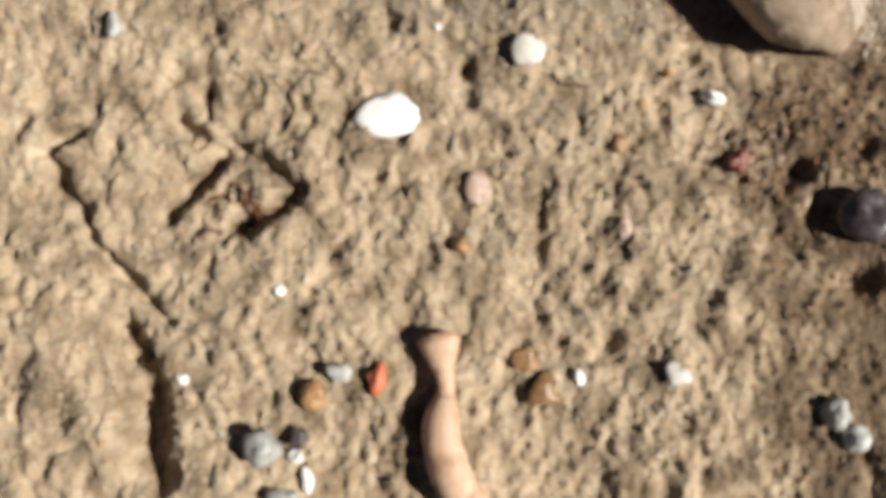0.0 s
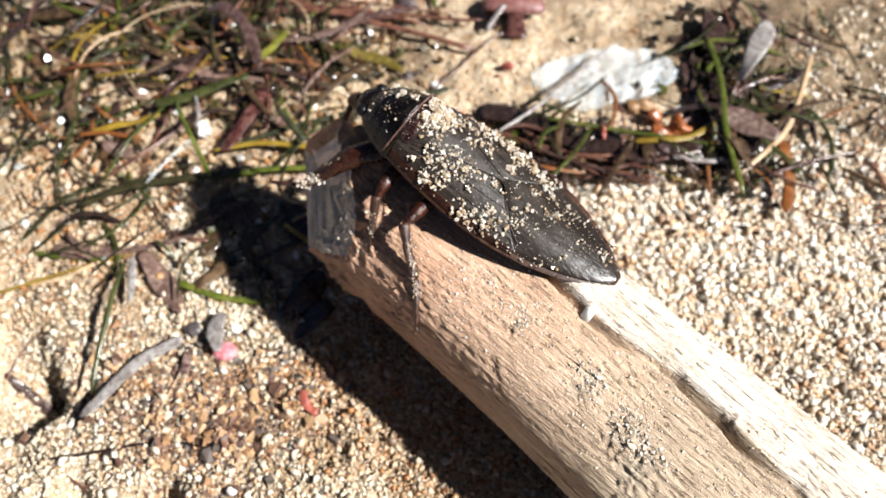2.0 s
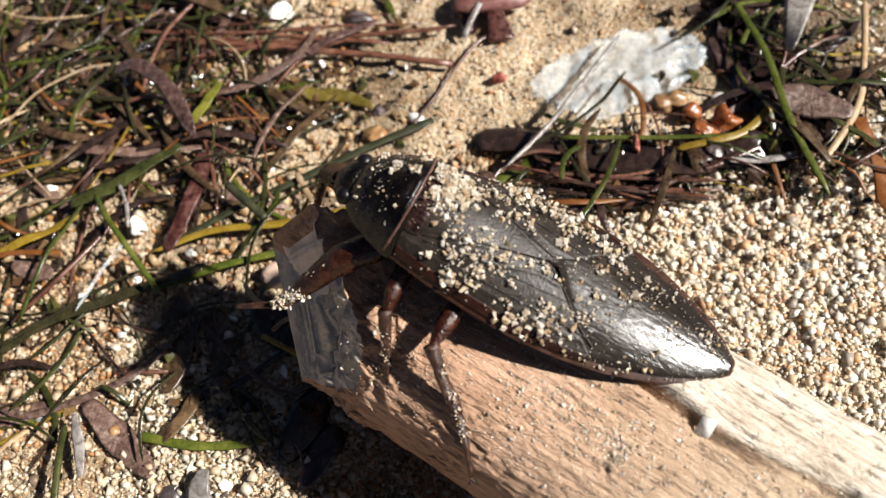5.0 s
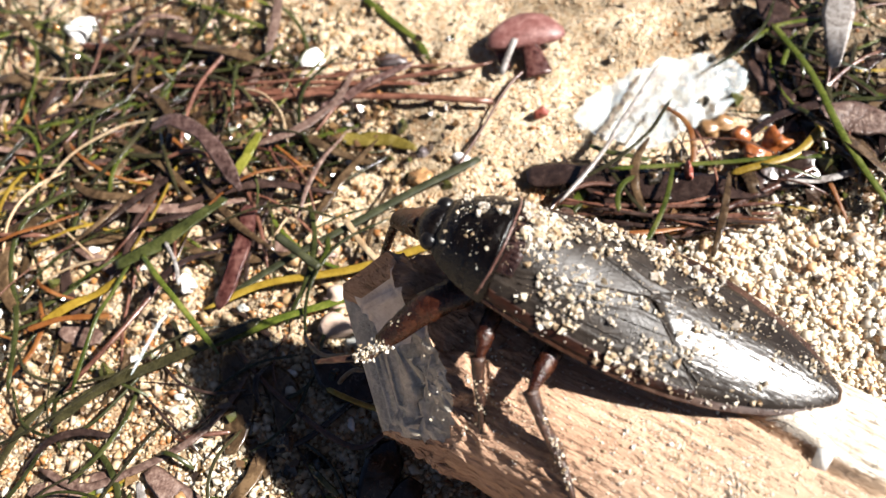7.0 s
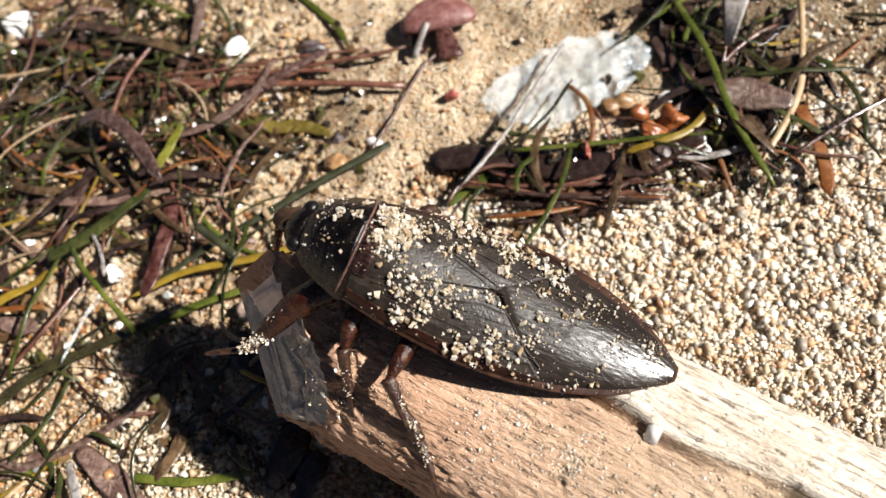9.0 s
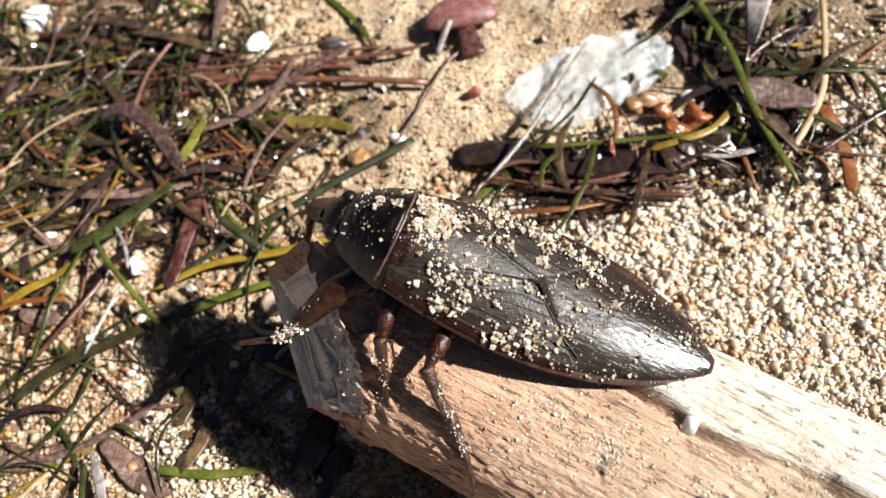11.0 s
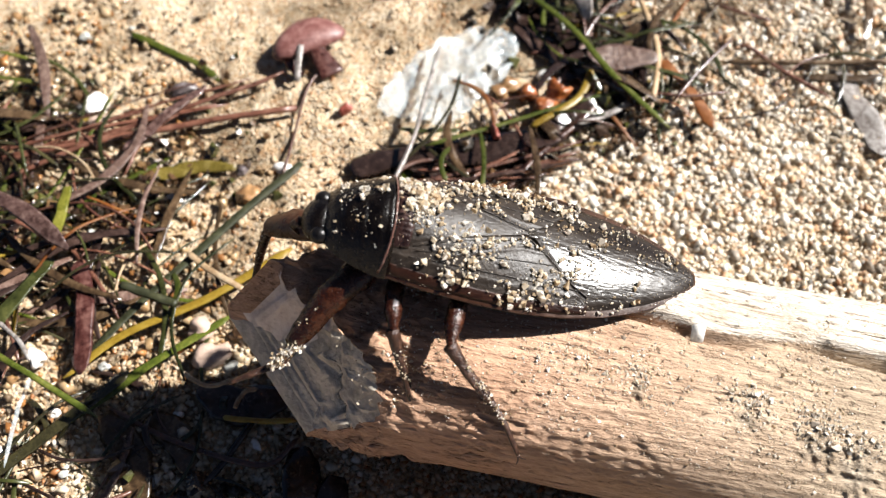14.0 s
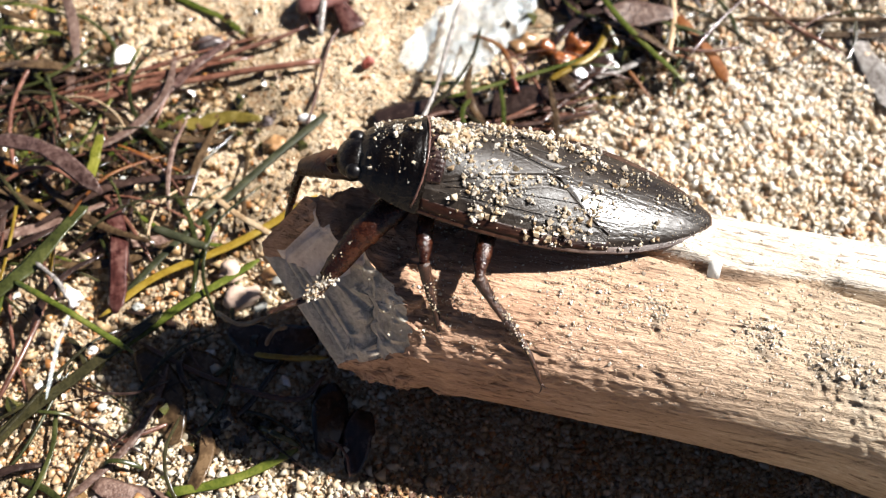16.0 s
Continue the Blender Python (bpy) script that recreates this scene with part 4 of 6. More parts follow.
KD = np.array([0.0, 0.0018, 0.0050, 0.0069, 0.0067, 0.0056, 0.0045, 0.0035, 0.0027, 0.0019, 0.0013, 0.0008, 0.0003])
FINE = np.linspace(0, LENGTH, 300)


def eased(k):
    v = np.interp(FINE, KX, k)
    pad = np.pad(v, 12, mode="edge")
    return np.convolve(pad, np.ones(25) / 25, "valid") * 0.7 + v * 0.3


FW, FD = eased(KW), eased(KD)


def half_width(x):
    return np.interp(x, FINE, FW)


def back(x, y):
    """Height of the back above the margin."""
    w = half_width(x)
    return np.interp(x, FINE, FD) * np.clip(1 - np.abs(y / w) ** 2.1, 0, 1)


def closed_sheet(top, rows, cols, thick):
    """A sheet of rows x cols top points with an underside."""
    top = np.array(top, float)
    low = top - np.array((0, 0, thick))
    n = rows * cols
    f = []
    for i in range(rows - 1):
        for k in range(cols - 1):
            a = i * cols + k
            f.append((a, a + cols, a + cols + 1, a + 1))
            f.append((n + a, n + a + 1, n + a + cols + 1, n + a + cols))
    edge = [k for k in range(cols)] + [i * cols + cols - 1 for i in range(1, rows)] + [(rows - 1) * cols + k for k in range(cols - 2, -1, -1)] + [i * cols for i in range(rows - 2, 0, -1)]
    for a, b in zip(edge, edge[1:] + edge[:1]):
        f.append((a, b, n + b, n + a))
    return np.vstack([top, low]), f


def wing_sheet(x0, x1, lo, hi, lift, rows=60, cols=36, thick=0.0003, relief=None):
    """Covers the back from x0(v) to x1(v) and from lo(x) to hi(x)."""
    out = []
    for i in range(rows):
        for k in range(cols):
            u, v = i / (rows - 1), k / (cols - 1)
            x = x0(v) + (x1(v) - x0(v)) * u
            y = lo(x) + (hi(x) - lo(x)) * v
            z = float(back(x, y)) + lift - 0.0002 * (v in (0.0, 1.0))
            if relief:
                z += relief(x, y, u, v)
            out.append((x, y, z))
    return closed_sheet(out, rows, cols, thick)


def lens(xs, wide, top, low, cols=44, edge=2.0):
    """A closed body with a sharp side margin."""
    verts, faces = [], []
    for x in xs:
        w = wide(x)
        for k in range(cols):
            t = 2 * math.pi * k / cols
            y = w * math.cos(t)
            f = max(0.0, 1 - abs(math.cos(t)) ** edge)
            verts.append((x, y, top(x, y) * 1.0 if math.sin(t) >= 0 else -low(x) * f))
    n = len(xs)
    for i in range(n - 1):
        for k in range(cols):
            a, b = i * cols + k, i * cols + (k + 1) % cols
            faces.append((a, a + cols, b + cols, b))
    faces.append(tuple(range(cols)))
    faces.append(tuple(range((n - 1) * cols, n * cols))[::-1])
    return verts, faces


def bug_local(points):
    return [tuple(BUG_BACK @ Vector(p)) for p in points]


def leg_piece(points, wide, high, n=18, sides=10, up=(0, 0, 1)):
    path = spline(bug_local(points), n)
    u = np.linspace(0, 1, n)
    w = np.interp(u, np.linspace(0, 1, len(wide)), wide)
    h = np.interp(u, np.linspace(0, 1, len(high)), high)
    return tube(path, w, h, sides, up, rough=0.16, seed=len(points) + int(1e5 * abs(points[0][0])))


def water_bug():
    bug = tagged(new("water_bug"), "dark brown giant water bug dusted with sand, resting on driftwood", "insect")
    bug.matrix_basis = BUG
    xs = np.linspace(0.0120, LENGTH, 74)
    part("abdomen", lens(xs, lambda x: float(half_width(x)), lambda x, y: float(back(x, y)) * 0.80 + 0.0002, lambda x: float(np.interp(x, [0.0120, 0.03, 0.05, 0.066, LENGTH], [0.0052, 0.0058, 0.0042, 0.0018, 0.0003]))), M_MARGIN, bug, "reddish brown abdomen edge")

    def pron_w(x):
        return float(np.interp(x, [0.0038, 0.0046, 0.0066, 0.0102, 0.0135, 0.0148, 0.0153], [0.0040, 0.0052, 0.0070, 0.0088, 0.0099, 0.0101, 0.0097]))

    def pron_top(x, y):
        w = pron_w(x)
        rise = float(np.interp(x, [0.0038, 0.0044, 0.0054, 0.0072, 0.0100, 0.0125, 0.0144, 0.0153], [0.0008, 0.0022, 0.0036, 0.0051, 0.0067, 0.0077, 0.0081, 0.0074]))
        groove = 0.00022 * math.exp(-((x - 0.0106 - 0.02 * abs(y)) / 0.0005) ** 2) + 0.0001 * math.exp(-((x - 0.0136) / 0.0003) ** 2)
        lumps = 0.00022 * noise.noise(Vector((x * 500, y * 500, 3))) + 0.00012 * noise.noise(Vector((x * 1500, y * 1500, 7)))
        return max(0.0, (rise + lumps) * max(0.0, 1 - abs(y / w) ** 2.8) - groove * (abs(y) < 0.95 * w))

    part("pronotum", lens(np.linspace(0.0038, 0.0153, 60), pron_w, pron_top, lambda x: 0.0050, cols=60, edge=1.7), M_SHELL, bug, "near-black shield behind the head")
    rim_y = np.linspace(-1, 1, 40)
    rim = [(0.0149 - 0.0012 * abs(v) ** 3, v * 0.0096, pron_top(0.0146, v * 0.0096) + 0.0001) for v in rim_y]
    part("pronotum_rim", tube(rim, 0.00020, 0.00026, 8, rough=0.8), M_RIM, bug, "reddish brown rear rim")

    head_v, head_f = ICO[3]
    hv = head_v * np.array((0.0032, 0.0042, 0.0026))
    hv[:, 2] -= np.clip(-hv[:, 0], 0, 1) * 0.35
    part("head", (hv + np.array((0.0036, 0, -0.0006)), head_f), M_SHELL, bug)
    for y in (-1, 1):
        ev = ICO[3][0] * np.array((0.0016, 0.0016, 0.0015))
        a = radians(24 * y)
        ev = np.stack([ev[:, 0] * math.cos(a) - ev[:, 1] * math.sin(a), ev[:, 0] * math.sin(a) + ev[:, 1] * math.cos(a), ev[:, 2]], -1)
        part("eye", (ev + np.array((0.0037, 0.0035 * y, -0.0001)), ICO[3][1]), M_EYE, bug, "glossy black eye")
    part("beak", tube(spline([(0.0006, 0, -0.0026), (-0.0006, 0, -0.0042), (0.0006, 0, -0.0066)], 10), np.linspace(0.0011, 0.0003, 10), np.linspace(0.0011, 0.0003, 10), 8), M_LEG, bug)

    def collar_ribs(x, y, u, v):
        return 0.00007 * math.sin(y * 7800 + 900 * x) * math.sin(math.pi * u) - 0.00045 * (1 - u) ** 3 - 0.0003 * max(0.0, u - 0.85) / 0.15

    part("collar", wing_sheet(lambda v: 0.0151, lambda v: 0.0186 - 0.0008 * abs(2 * v - 1), lambda x: -0.0064, lambda x: 0.0064, 0.00095, 22, 90, 0.0006, collar_ribs), M_COLLAR, bug, "ribbed purple-brown band behind the shield")

    def scut(x):
        return 0.0066 * max(0.02, 1 - ((x - 0.0142) / 0.0235) ** 1.15)

    def inner(x):
        return scut(x) * 0.93 if x < 0.0375 else 0.0001

    part("scutellum", wing_sheet(lambda v: 0.0142, lambda v: 0.0376, lambda x: -scut(x), scut, 0.00055, 40, 30, 0.0006), M_WING, bug, "raised dark triangle between the wings")

    def vein(x, y, u, v):
        a = abs(y)
        return 0.00016 * math.exp(-((a - scut(x) - 0.0026) / 0.00028) ** 2) + 0.00014 * math.exp(-((a - 0.72 * float(half_width(x))) / 0.0003) ** 2) + 0.00003 * noise.noise(Vector((x * 900, y * 2200, 2)))

    def wing_end(side):
        return lambda v: 0.0385 + 0.0125 * (v if side > 0 else 1 - v)

    part("forewing", wing_sheet(lambda v: 0.0145, wing_end(-1), lambda x: -0.90 * float(half_width(x)), lambda x: -inner(x), 0.00040, 70, 44, 0.0004, vein), M_WING, bug, "leathery dark brown forewing")
    part("forewing", wing_sheet(lambda v: 0.0145, wing_end(1), inner, lambda x: 0.90 * float(half_width(x)), 0.00034, 70, 44, 0.0004, vein), M_WING, bug, "leathery dark brown forewing")

    # raised veins on both forewings
    for y in (-1, 1):
        for course, thick in (([(0.0185, 0.0060), (0.0285, 0.0034), (0.0385, 0.0010)], 0.00013), ([(0.0180, 0.0074), (0.0320, 0.0078), (0.0490, 0.0078)], 0.00012), ([(0.0190, 0.0066), (0.0310, 0.0055), (0.0440, 0.0044)], 0.00010), ([(0.0385, 0.0006), (0.0425, 0.0034), (0.0460, 0.0064), (0.0500, 0.0086)], 0.00020)):
            way = [(vx, y * vy, float(back(vx, y * vy)) + 0.00052) for vx, vy, _ in spline([(cx, cy, 0) for cx, cy in course], 40)]
            part("vein", tube(way, 0.7 * thick, 0.7 * thick, 6, rough=0.4), M_WING, bug)

    def ribs(x, y, u, v):
        return 0.000006 * math.sin((y * 6600) + x * 2300 + 0.8 * math.sin(x * 240)) * min(1.0, 6 * u) - 0.00025 * math.exp(-(u / 0.03) ** 2) - 0.0003 * max(0.0, (abs(y) / float(half_width(x)) - 0.82)) / 0.1

    part("wing_membrane", wing_sheet(lambda v: 0.0370 + 0.0115 * (1 - v), lambda v: LENGTH - 0.0004, lambda x: -0.93 * float(half_width(x)), lambda x: 0.30 * float(half_width(x)), 0.00030, 80, 60, 0.0002, ribs), M_MEMBRANE, bug, "glossy ribbed dark wing membrane")
    part("wing_membrane", wing_sheet(lambda v: 0.0375 + 0.0120 * v, lambda v: LENGTH - 0.0008, lambda x: 0.0, lambda x: 0.93 * float(half_width(x)), 0.00016, 80, 44, 0.0002, ribs), M_MEMBRANE, bug, "glossy ribbed dark wing membrane")
    for y in (-1, 1):
        edge = sorted((y * 0.83, y * 0.955))
        part("wing_margin", wing_sheet(lambda v: 0.0152, lambda v: 0.0500, lambda x: edge[0] * float(half_width(x)), lambda x: edge[1] * float(half_width(x)), 0.00046, 60, 10, 0.0003, lambda x, y, u, v: 0.00012 * math.sin(math.pi * v) - 0.0003 * max(0.0, u - 0.8)), M_STRIP, bug, "reddish brown outer wing strip")
    def leg(name, femur, fw, fh, tibia, tw, th, tarsus, material, claws=True, lower=M_DARKLEG):
        f = part(name, leg_piece(femur, fw, fh), material, bug)
        part("tibia", leg_piece(tibia, tw, th, 16, 8), lower, f)
        part("tarsus", leg_piece(tarsus, [0.0007, 0.0006, 0.0004], [0.0005, 0.00045, 0.0003], 12, 8), M_DARKLEG, f)
        if name != "foreleg":
            line_of = spline(bug_local(tibia), 24)
            r = np.random.RandomState(int(1e5 * abs(tibia[0][0])))
            hairs = []
            for k in range(14):
                base = line_of[r.randint(1, 23)]
                away = r.randn(3)
                away[2] = abs(away[2]) * 0.6
                away = away / np.linalg.norm(away) * r.uniform(0.0010, 0.0019)
                hairs.append(tube(spline([base, base + 0.6 * away + r.randn(3) * 0.0001, base + away + np.array((0.0002, 0, -0.0002))], 4), np.linspace(0.00009, 0.00003, 4), np.linspace(0.00009, 0.00003, 4), 4))
            part("bristles", join(hairs), M_MARGIN, f, "fine reddish bristles")
        if claws:
            tip, before = Vector(tarsus[-1]), Vector(tarsus[-2])
            d = (tip - before).normalized()
            out = d.cross(Vector((0, 0, 1))).normalized()
            for k in (-1, 1):
                c = [tip, tip + d * 0.0010 + out * 0.0004 * k, tip + d * 0.0014 + out * 0.0010 * k + Vector((0, 0, -0.0003))]
                part("claw", leg_piece([tuple(q) for q in c], [0.0002, 0.00014, 0.00005], [0.0002, 0.00014, 0.00005], 6, 6), M_DARKLEG, f)

    # grasping forelegs, then the walking legs
    leg("foreleg", [(0.0835, 0.2475, 0.0520), (0.0745, 0.2455, 0.0505), (0.0650, 0.2434, 0.0446)], [0.0024, 0.0029, 0.0028, 0.0023, 0.0016], [0.0019, 0.0023, 0.0022, 0.0017, 0.0012],
        [(0.0652, 0.2435, 0.0441), (0.0630, 0.2425, 0.0425), (0.0600, 0.2424, 0.0420)], [0.0012, 0.0010, 0.0009], [0.0011, 0.0009, 0.0008], [(0.0602, 0.2424, 0.0420), (0.0565, 0.2428, 0.0418), (0.0530, 0.2434, 0.0410)], M_LEG, False)
    leg("foreleg", [(0.0800, 0.2560, 0.0520), (0.0750, 0.2618, 0.0500), (0.0705, 0.2664, 0.0464)], [0.0022, 0.0034, 0.0032, 0.0021], [0.0016, 0.0023, 0.0021, 0.0014],
        [(0.0707, 0.2662, 0.0466), (0.0688, 0.2668, 0.0420), (0.0665, 0.2668, 0.0360)], [0.0011, 0.0010, 0.0008], [0.0010, 0.0009, 0.0007], [(0.0665, 0.2668, 0.0360), (0.0650, 0.2664, 0.0325), (0.0637, 0.2658, 0.0290)], M_FORELEG, True, M_LEG)
    leg("middle_leg", [(0.0880, 0.2460, 0.0505), (0.0835, 0.2405, 0.0508), (0.0806, 0.2352, 0.0490)], [0.0012, 0.0015, 0.0016, 0.0015, 0.0006], [0.0011, 0.0014, 0.0015, 0.0013, 0.0005],
        [(0.0807, 0.2356, 0.0493), (0.0801, 0.2325, 0.0458), (0.0799, 0.2300, 0.0428)], [0.0013, 0.0009, 0.0008], [0.0012, 0.0008, 0.0007], [(0.0799, 0.2300, 0.0428), (0.0795, 0.2275, 0.0398), (0.0792, 0.2249, 0.0372)], M_LEG)
    leg("hind_leg", [(0.0990, 0.2400, 0.0478), (0.0926, 0.2346, 0.0496), (0.0877, 0.2284, 0.0488)], [0.0012, 0.0016, 0.0017, 0.0016, 0.0006], [0.0011, 0.0014, 0.0015, 0.0014, 0.0005],
        [(0.0878, 0.2288, 0.0491), (0.0890, 0.2242, 0.0455), (0.0909, 0.2197, 0.0413)], [0.0014, 0.0010, 0.0011, 0.0010], [0.0012, 0.0007, 0.0006, 0.0005], [(0.0909, 0.2197, 0.0413), (0.0916, 0.2155, 0.0385), (0.0918, 0.2112, 0.0345)], M_LEG)
    leg("middle_leg", [(0.0960, 0.2540, 0.0500), (0.0985, 0.2580, 0.0505), (0.1000, 0.2590, 0.0490)], [0.0015, 0.0016, 0.0013], [0.0014, 0.0015, 0.0012],
        [(0.1000, 0.2588, 0.0490), (0.0995, 0.2592, 0.0455), (0.0980, 0.2575, 0.0430)], [0.0012, 0.0009, 0.0008], [0.0011, 0.0008, 0.0007], [(0.0980, 0.2575, 0.0430), (0.0970, 0.2560, 0.0420), (0.0955, 0.2550, 0.0425)], M_DARKLEG, False)
    leg("hind_leg", [(0.1050, 0.2470, 0.0460), (0.1120, 0.2480, 0.0465), (0.1175, 0.2455, 0.0450)], [0.0014, 0.0017, 0.0014], [0.0013, 0.0015, 0.0012],
        [(0.1175, 0.2456, 0.0450), (0.1235, 0.2405, 0.0428), (0.1290, 0.2355, 0.0415)], [0.0013, 0.0010, 0.0009], [0.0010, 0.0007, 0.0006], [(0.1290, 0.2355, 0.0415), (0.1315, 0.2336, 0.0411), (0.1338, 0.2322, 0.0408)], M_LEG)


water_bug()


def sand_on_bug():
    r = np.random.RandomState(44)
    pts, sizes = [], []

    def put(x, y, size, lift=0.0):
        top = float(back(x, y)) + 0.0004
        if x < 0.0150:
            top = float(np.interp(x, [0.0038, 0.0054, 0.0072, 0.0100, 0.0125, 0.0153], [0.0008, 0.0036, 0.0051, 0.0067, 0.0077, 0.0074])) * max(0.0, 1 - abs(y / float(half_width(x))) ** 2.8)
        elif x < 0.0188 and abs(y) < 0.0064:
            top += 0.0005
        pts.append(tuple(BUG @ Vector((x, y, top + size * 0.5 + lift))))
        sizes.append(size)

    while len(pts) < 1000:
        x, v = r.uniform(0.0160, 0.0690), r.uniform(-0.97, 0.97)
        y = v * float(half_width(x))
        patch = np.clip(0.35 + 1.2 * vnoise(x * 300, y * 300, 5), 0.04, 1.2)
        d = np.interp(x, [0.015, 0.022, 0.040, 0.052, 0.060, 0.070], [0.9, 0.85, 0.75, 0.45, 0.25, 0.12]) * patch
        d *= 1.0 if -0.75 < v < 0.95 else 0.7
        if r.rand() < d:
            put(x, y, min(0.0006, 0.00017 * math.exp(0.55 * r.randn())))
    # thick crust behind the collar, along the far edge and in clumps
    for cx, cy, n, w in ((0.0182, 0.0000, 90, 0.0011), (0.0195, 0.0030, 150, 0.0016), (0.0172, 0.0055, 120, 0.0012), (0.0215, 0.0010, 60, 0.0014), (0.0235, 0.0060, 40, 0.002), (0.0250, -0.0095, 34, 0.0006), (0.0365, -0.0108, 34, 0.0014), (0.0415, -0.0100, 34, 0.0016), (0.0300, 0.0092, 50, 0.002), (0.0350, 0.0100, 50, 0.002), (0.0410, 0.0092, 40, 0.002), (0.0470, 0.0082, 30, 0.002)):
        for _ in range(n):
            put(min(0.068, max(0.0155, cx + w * r.randn())), cy + w * 0.6 * r.randn(), min(0.0006, 0.00027 * math.exp(0.45 * r.randn())), 0.0008 * r.rand() ** 2)
    for _ in range(900):
        x = r.uniform(0.006, 0.071)
        put(x, r.uniform(-0.97, 0.97) * float(half_width(x)), 0.00007 * math.exp(0.3 * r.randn()))
    for _ in range(30):
        cx, cy = r.uniform(0.0180, 0.048), r.uniform(-0.8, 0.8)
        cy *= float(half_width(cx))
        for _ in range(r.randint(4, 14)):
            put(cx + 0.0006 * r.randn(), cy + 0.0005 * r.randn(), 0.00028 * math.exp(0.35 * r.randn()), 0.0004 * r.rand())
    for _ in range(38):
        x = r.uniform(0.0055, 0.0145)
        put(x, r.uniform(-0.8, 0.95) * float(half_width(x)), 0.00021 * math.exp(0.45 * r.randn()))
    for cx, cy, n, k in ((0.0096, 0.0022, 7, 0.00045), (0.0094, 0.0006, 4, 0.00036), (0.0125, 0.0024, 16, 0.00030), (0.0066, 0.0040, 6, 0.00036), (0.0130, 0.0060, 10, 0.00034)):
        for _ in range(n):
            put(cx + 0.0004 * r.randn(), cy + 0.0004 * r.randn(), k * math.exp(0.2 * r.randn()), 0.0003 * r.rand())
    ob = grains("sand_crust", np.array(pts), np.array(sizes), M_PALE, 8)
    tagged(ob, "pale sand grains crusted on the insect's back", "sand", kind="stuff")
    clump, csize = [], []
    for k in range(300):
        u = r.rand()
        c = Vector((0.0660, 0.2428, 0.0450)).lerp(Vector((0.0605, 0.2420, 0.0428)), u)
        clump.append(tuple(c + Vector(r.randn(3)) * 0.00055))
        csize.append(0.00023 * math.exp(0.3 * r.randn()))
    for a, b, n in (((0.0803, 0.2335, 0.0472), (0.0797, 0.2290, 0.0425), 60), ((0.0890, 0.2260, 0.0472), (0.0916, 0.2160, 0.0395), 90), ((0.0740, 0.2455, 0.0520), (0.0660, 0.2435, 0.0465), 40), ((0.0705, 0.2665, 0.048), (0.0660, 0.2668, 0.036), 40)):
        for k in range(n):
            clump.append(tuple(Vector(a).lerp(Vector(b), r.rand()) + Vector(r.randn(3)) * 0.0005))
            csize.append(0.00016 * math.exp(0.3 * r.randn()))
    ob = grains("sand_clump", np.array(clump), np.array(csize), M_PALE, 9)
    tagged(ob, "clump of pale sand stuck on the legs", "sand", kind="stuff")


sand_on_bug()


# ---------------------------------------------------------------- debris on the sand
def gz(x, y):
    return float(ground_z(np.array([x]), np.array([y]))[0])


def strand(name, pts, width, material, label, category, high=0.0003, lift=0.001, arch=0.0, taper=0.25, n=22, twist=0.0, group="", seed=0, leaf=False, base=None):
    """A blade, twig or leaf that lies along the points given in plan."""
    r = np.random.RandomState(seed + 1)
    flat = spline([(x, y, 0) for x, y in pts], n)
    u = np.linspace(0, 1, n)
    z = np.array([gz(x, y) for x, y, _ in flat])
    z = np.convolve(np.pad(z, 3, mode="edge"), np.ones(7) / 7, "valid") + lift + arch * np.sin(math.pi * u) + high
    z += 0.0004 * vnoise(u * 5 + seed, u * 0, 1)
    flat[:, 2] = z
    if leaf:
        w = width * (0.12 + 0.88 * np.sin(math.pi * np.clip(u * 0.92 + 0.06, 0, 1)) ** 0.6)
    else:
        w = width * np.minimum(1, np.minimum(u / 0.05 + taper, (1 - u) / 0.12 + taper))
    w = w * (1 + 0.12 * vnoise(u * 9, u * 0 + seed, 2))
    h = np.minimum(high, w) * (0.5 if w.max() > 0.0012 else 1.0)
    tw = twist * (u - 0.3) + 0.25 * vnoise(u * 3, u * 0 + seed, 3) if w.mean() > 0.0008 else 0.0
    return rest(name, tube(flat, w, h, 8, twist=tw), material, label, category, group)


def stone(name, x, y, size, material, label, category, seed, lumpy=0.25, turn=0.0, sharp=0.6, sink=0.3, group=""):
    v, f = pebble(size, seed, lumpy, 3, sharp)
    c, s = math.cos(turn), math.sin(turn)
    v = np.stack([v[:, 0] * c - v[:, 1] * s, v[:, 0] * s + v[:, 1] * c, v[:, 2]], -1)
    a = np.linspace(0, 2 * math.pi, 9)[:-1]
    under = ground_z(np.append(x + 0.7 * size[0] * np.cos(a), x), np.append(y + 0.7 * size[1] * np.sin(a), y))
    v = v + np.array((x, y, float(0.75 * under.mean() + 0.25 * under.max()) + size[2] * (1 - 2 * sink) + 0.0001))
    return rest(name, (v, f), material, label, category, group)


# blades and leaves beside the broken end
strand("reed", [(0.0885, 0.3092), (0.0647, 0.3003), (0.0406, 0.2898), (0.0216, 0.2795)], 0.0011, M_REED, "straight dark green reed stem lying over weed", "plant stem", high=0.0006, lift=0.0030, taper=0.8, seed=1)
strand("green_reed", [(0.0767, 0.2873), (0.0566, 0.2838), (0.0349, 0.2834), (0.0200, 0.2790)], 0.0011, M_YELLOW, "yellow-brown dried seagrass blade", "grass blade", lift=0.0040, seed=2)
strand("green_reed", [(0.0575, 0.2774), (0.0413, 0.2745), (0.0275, 0.2719), (0.012, 0.268)], 0.0011, M_GREEN, "bright green grass blade in weed", "grass blade", lift=0.0032, seed=3)
strand("green_reed", [(0.0060, 0.2945), (0.0110, 0.2860), (0.0170, 0.2770), (0.0248, 0.2652)], 0.0007, M_GREEN, "bright green grass blade in weed", "grass blade", lift=0.0075, arch=0.003, seed=4)
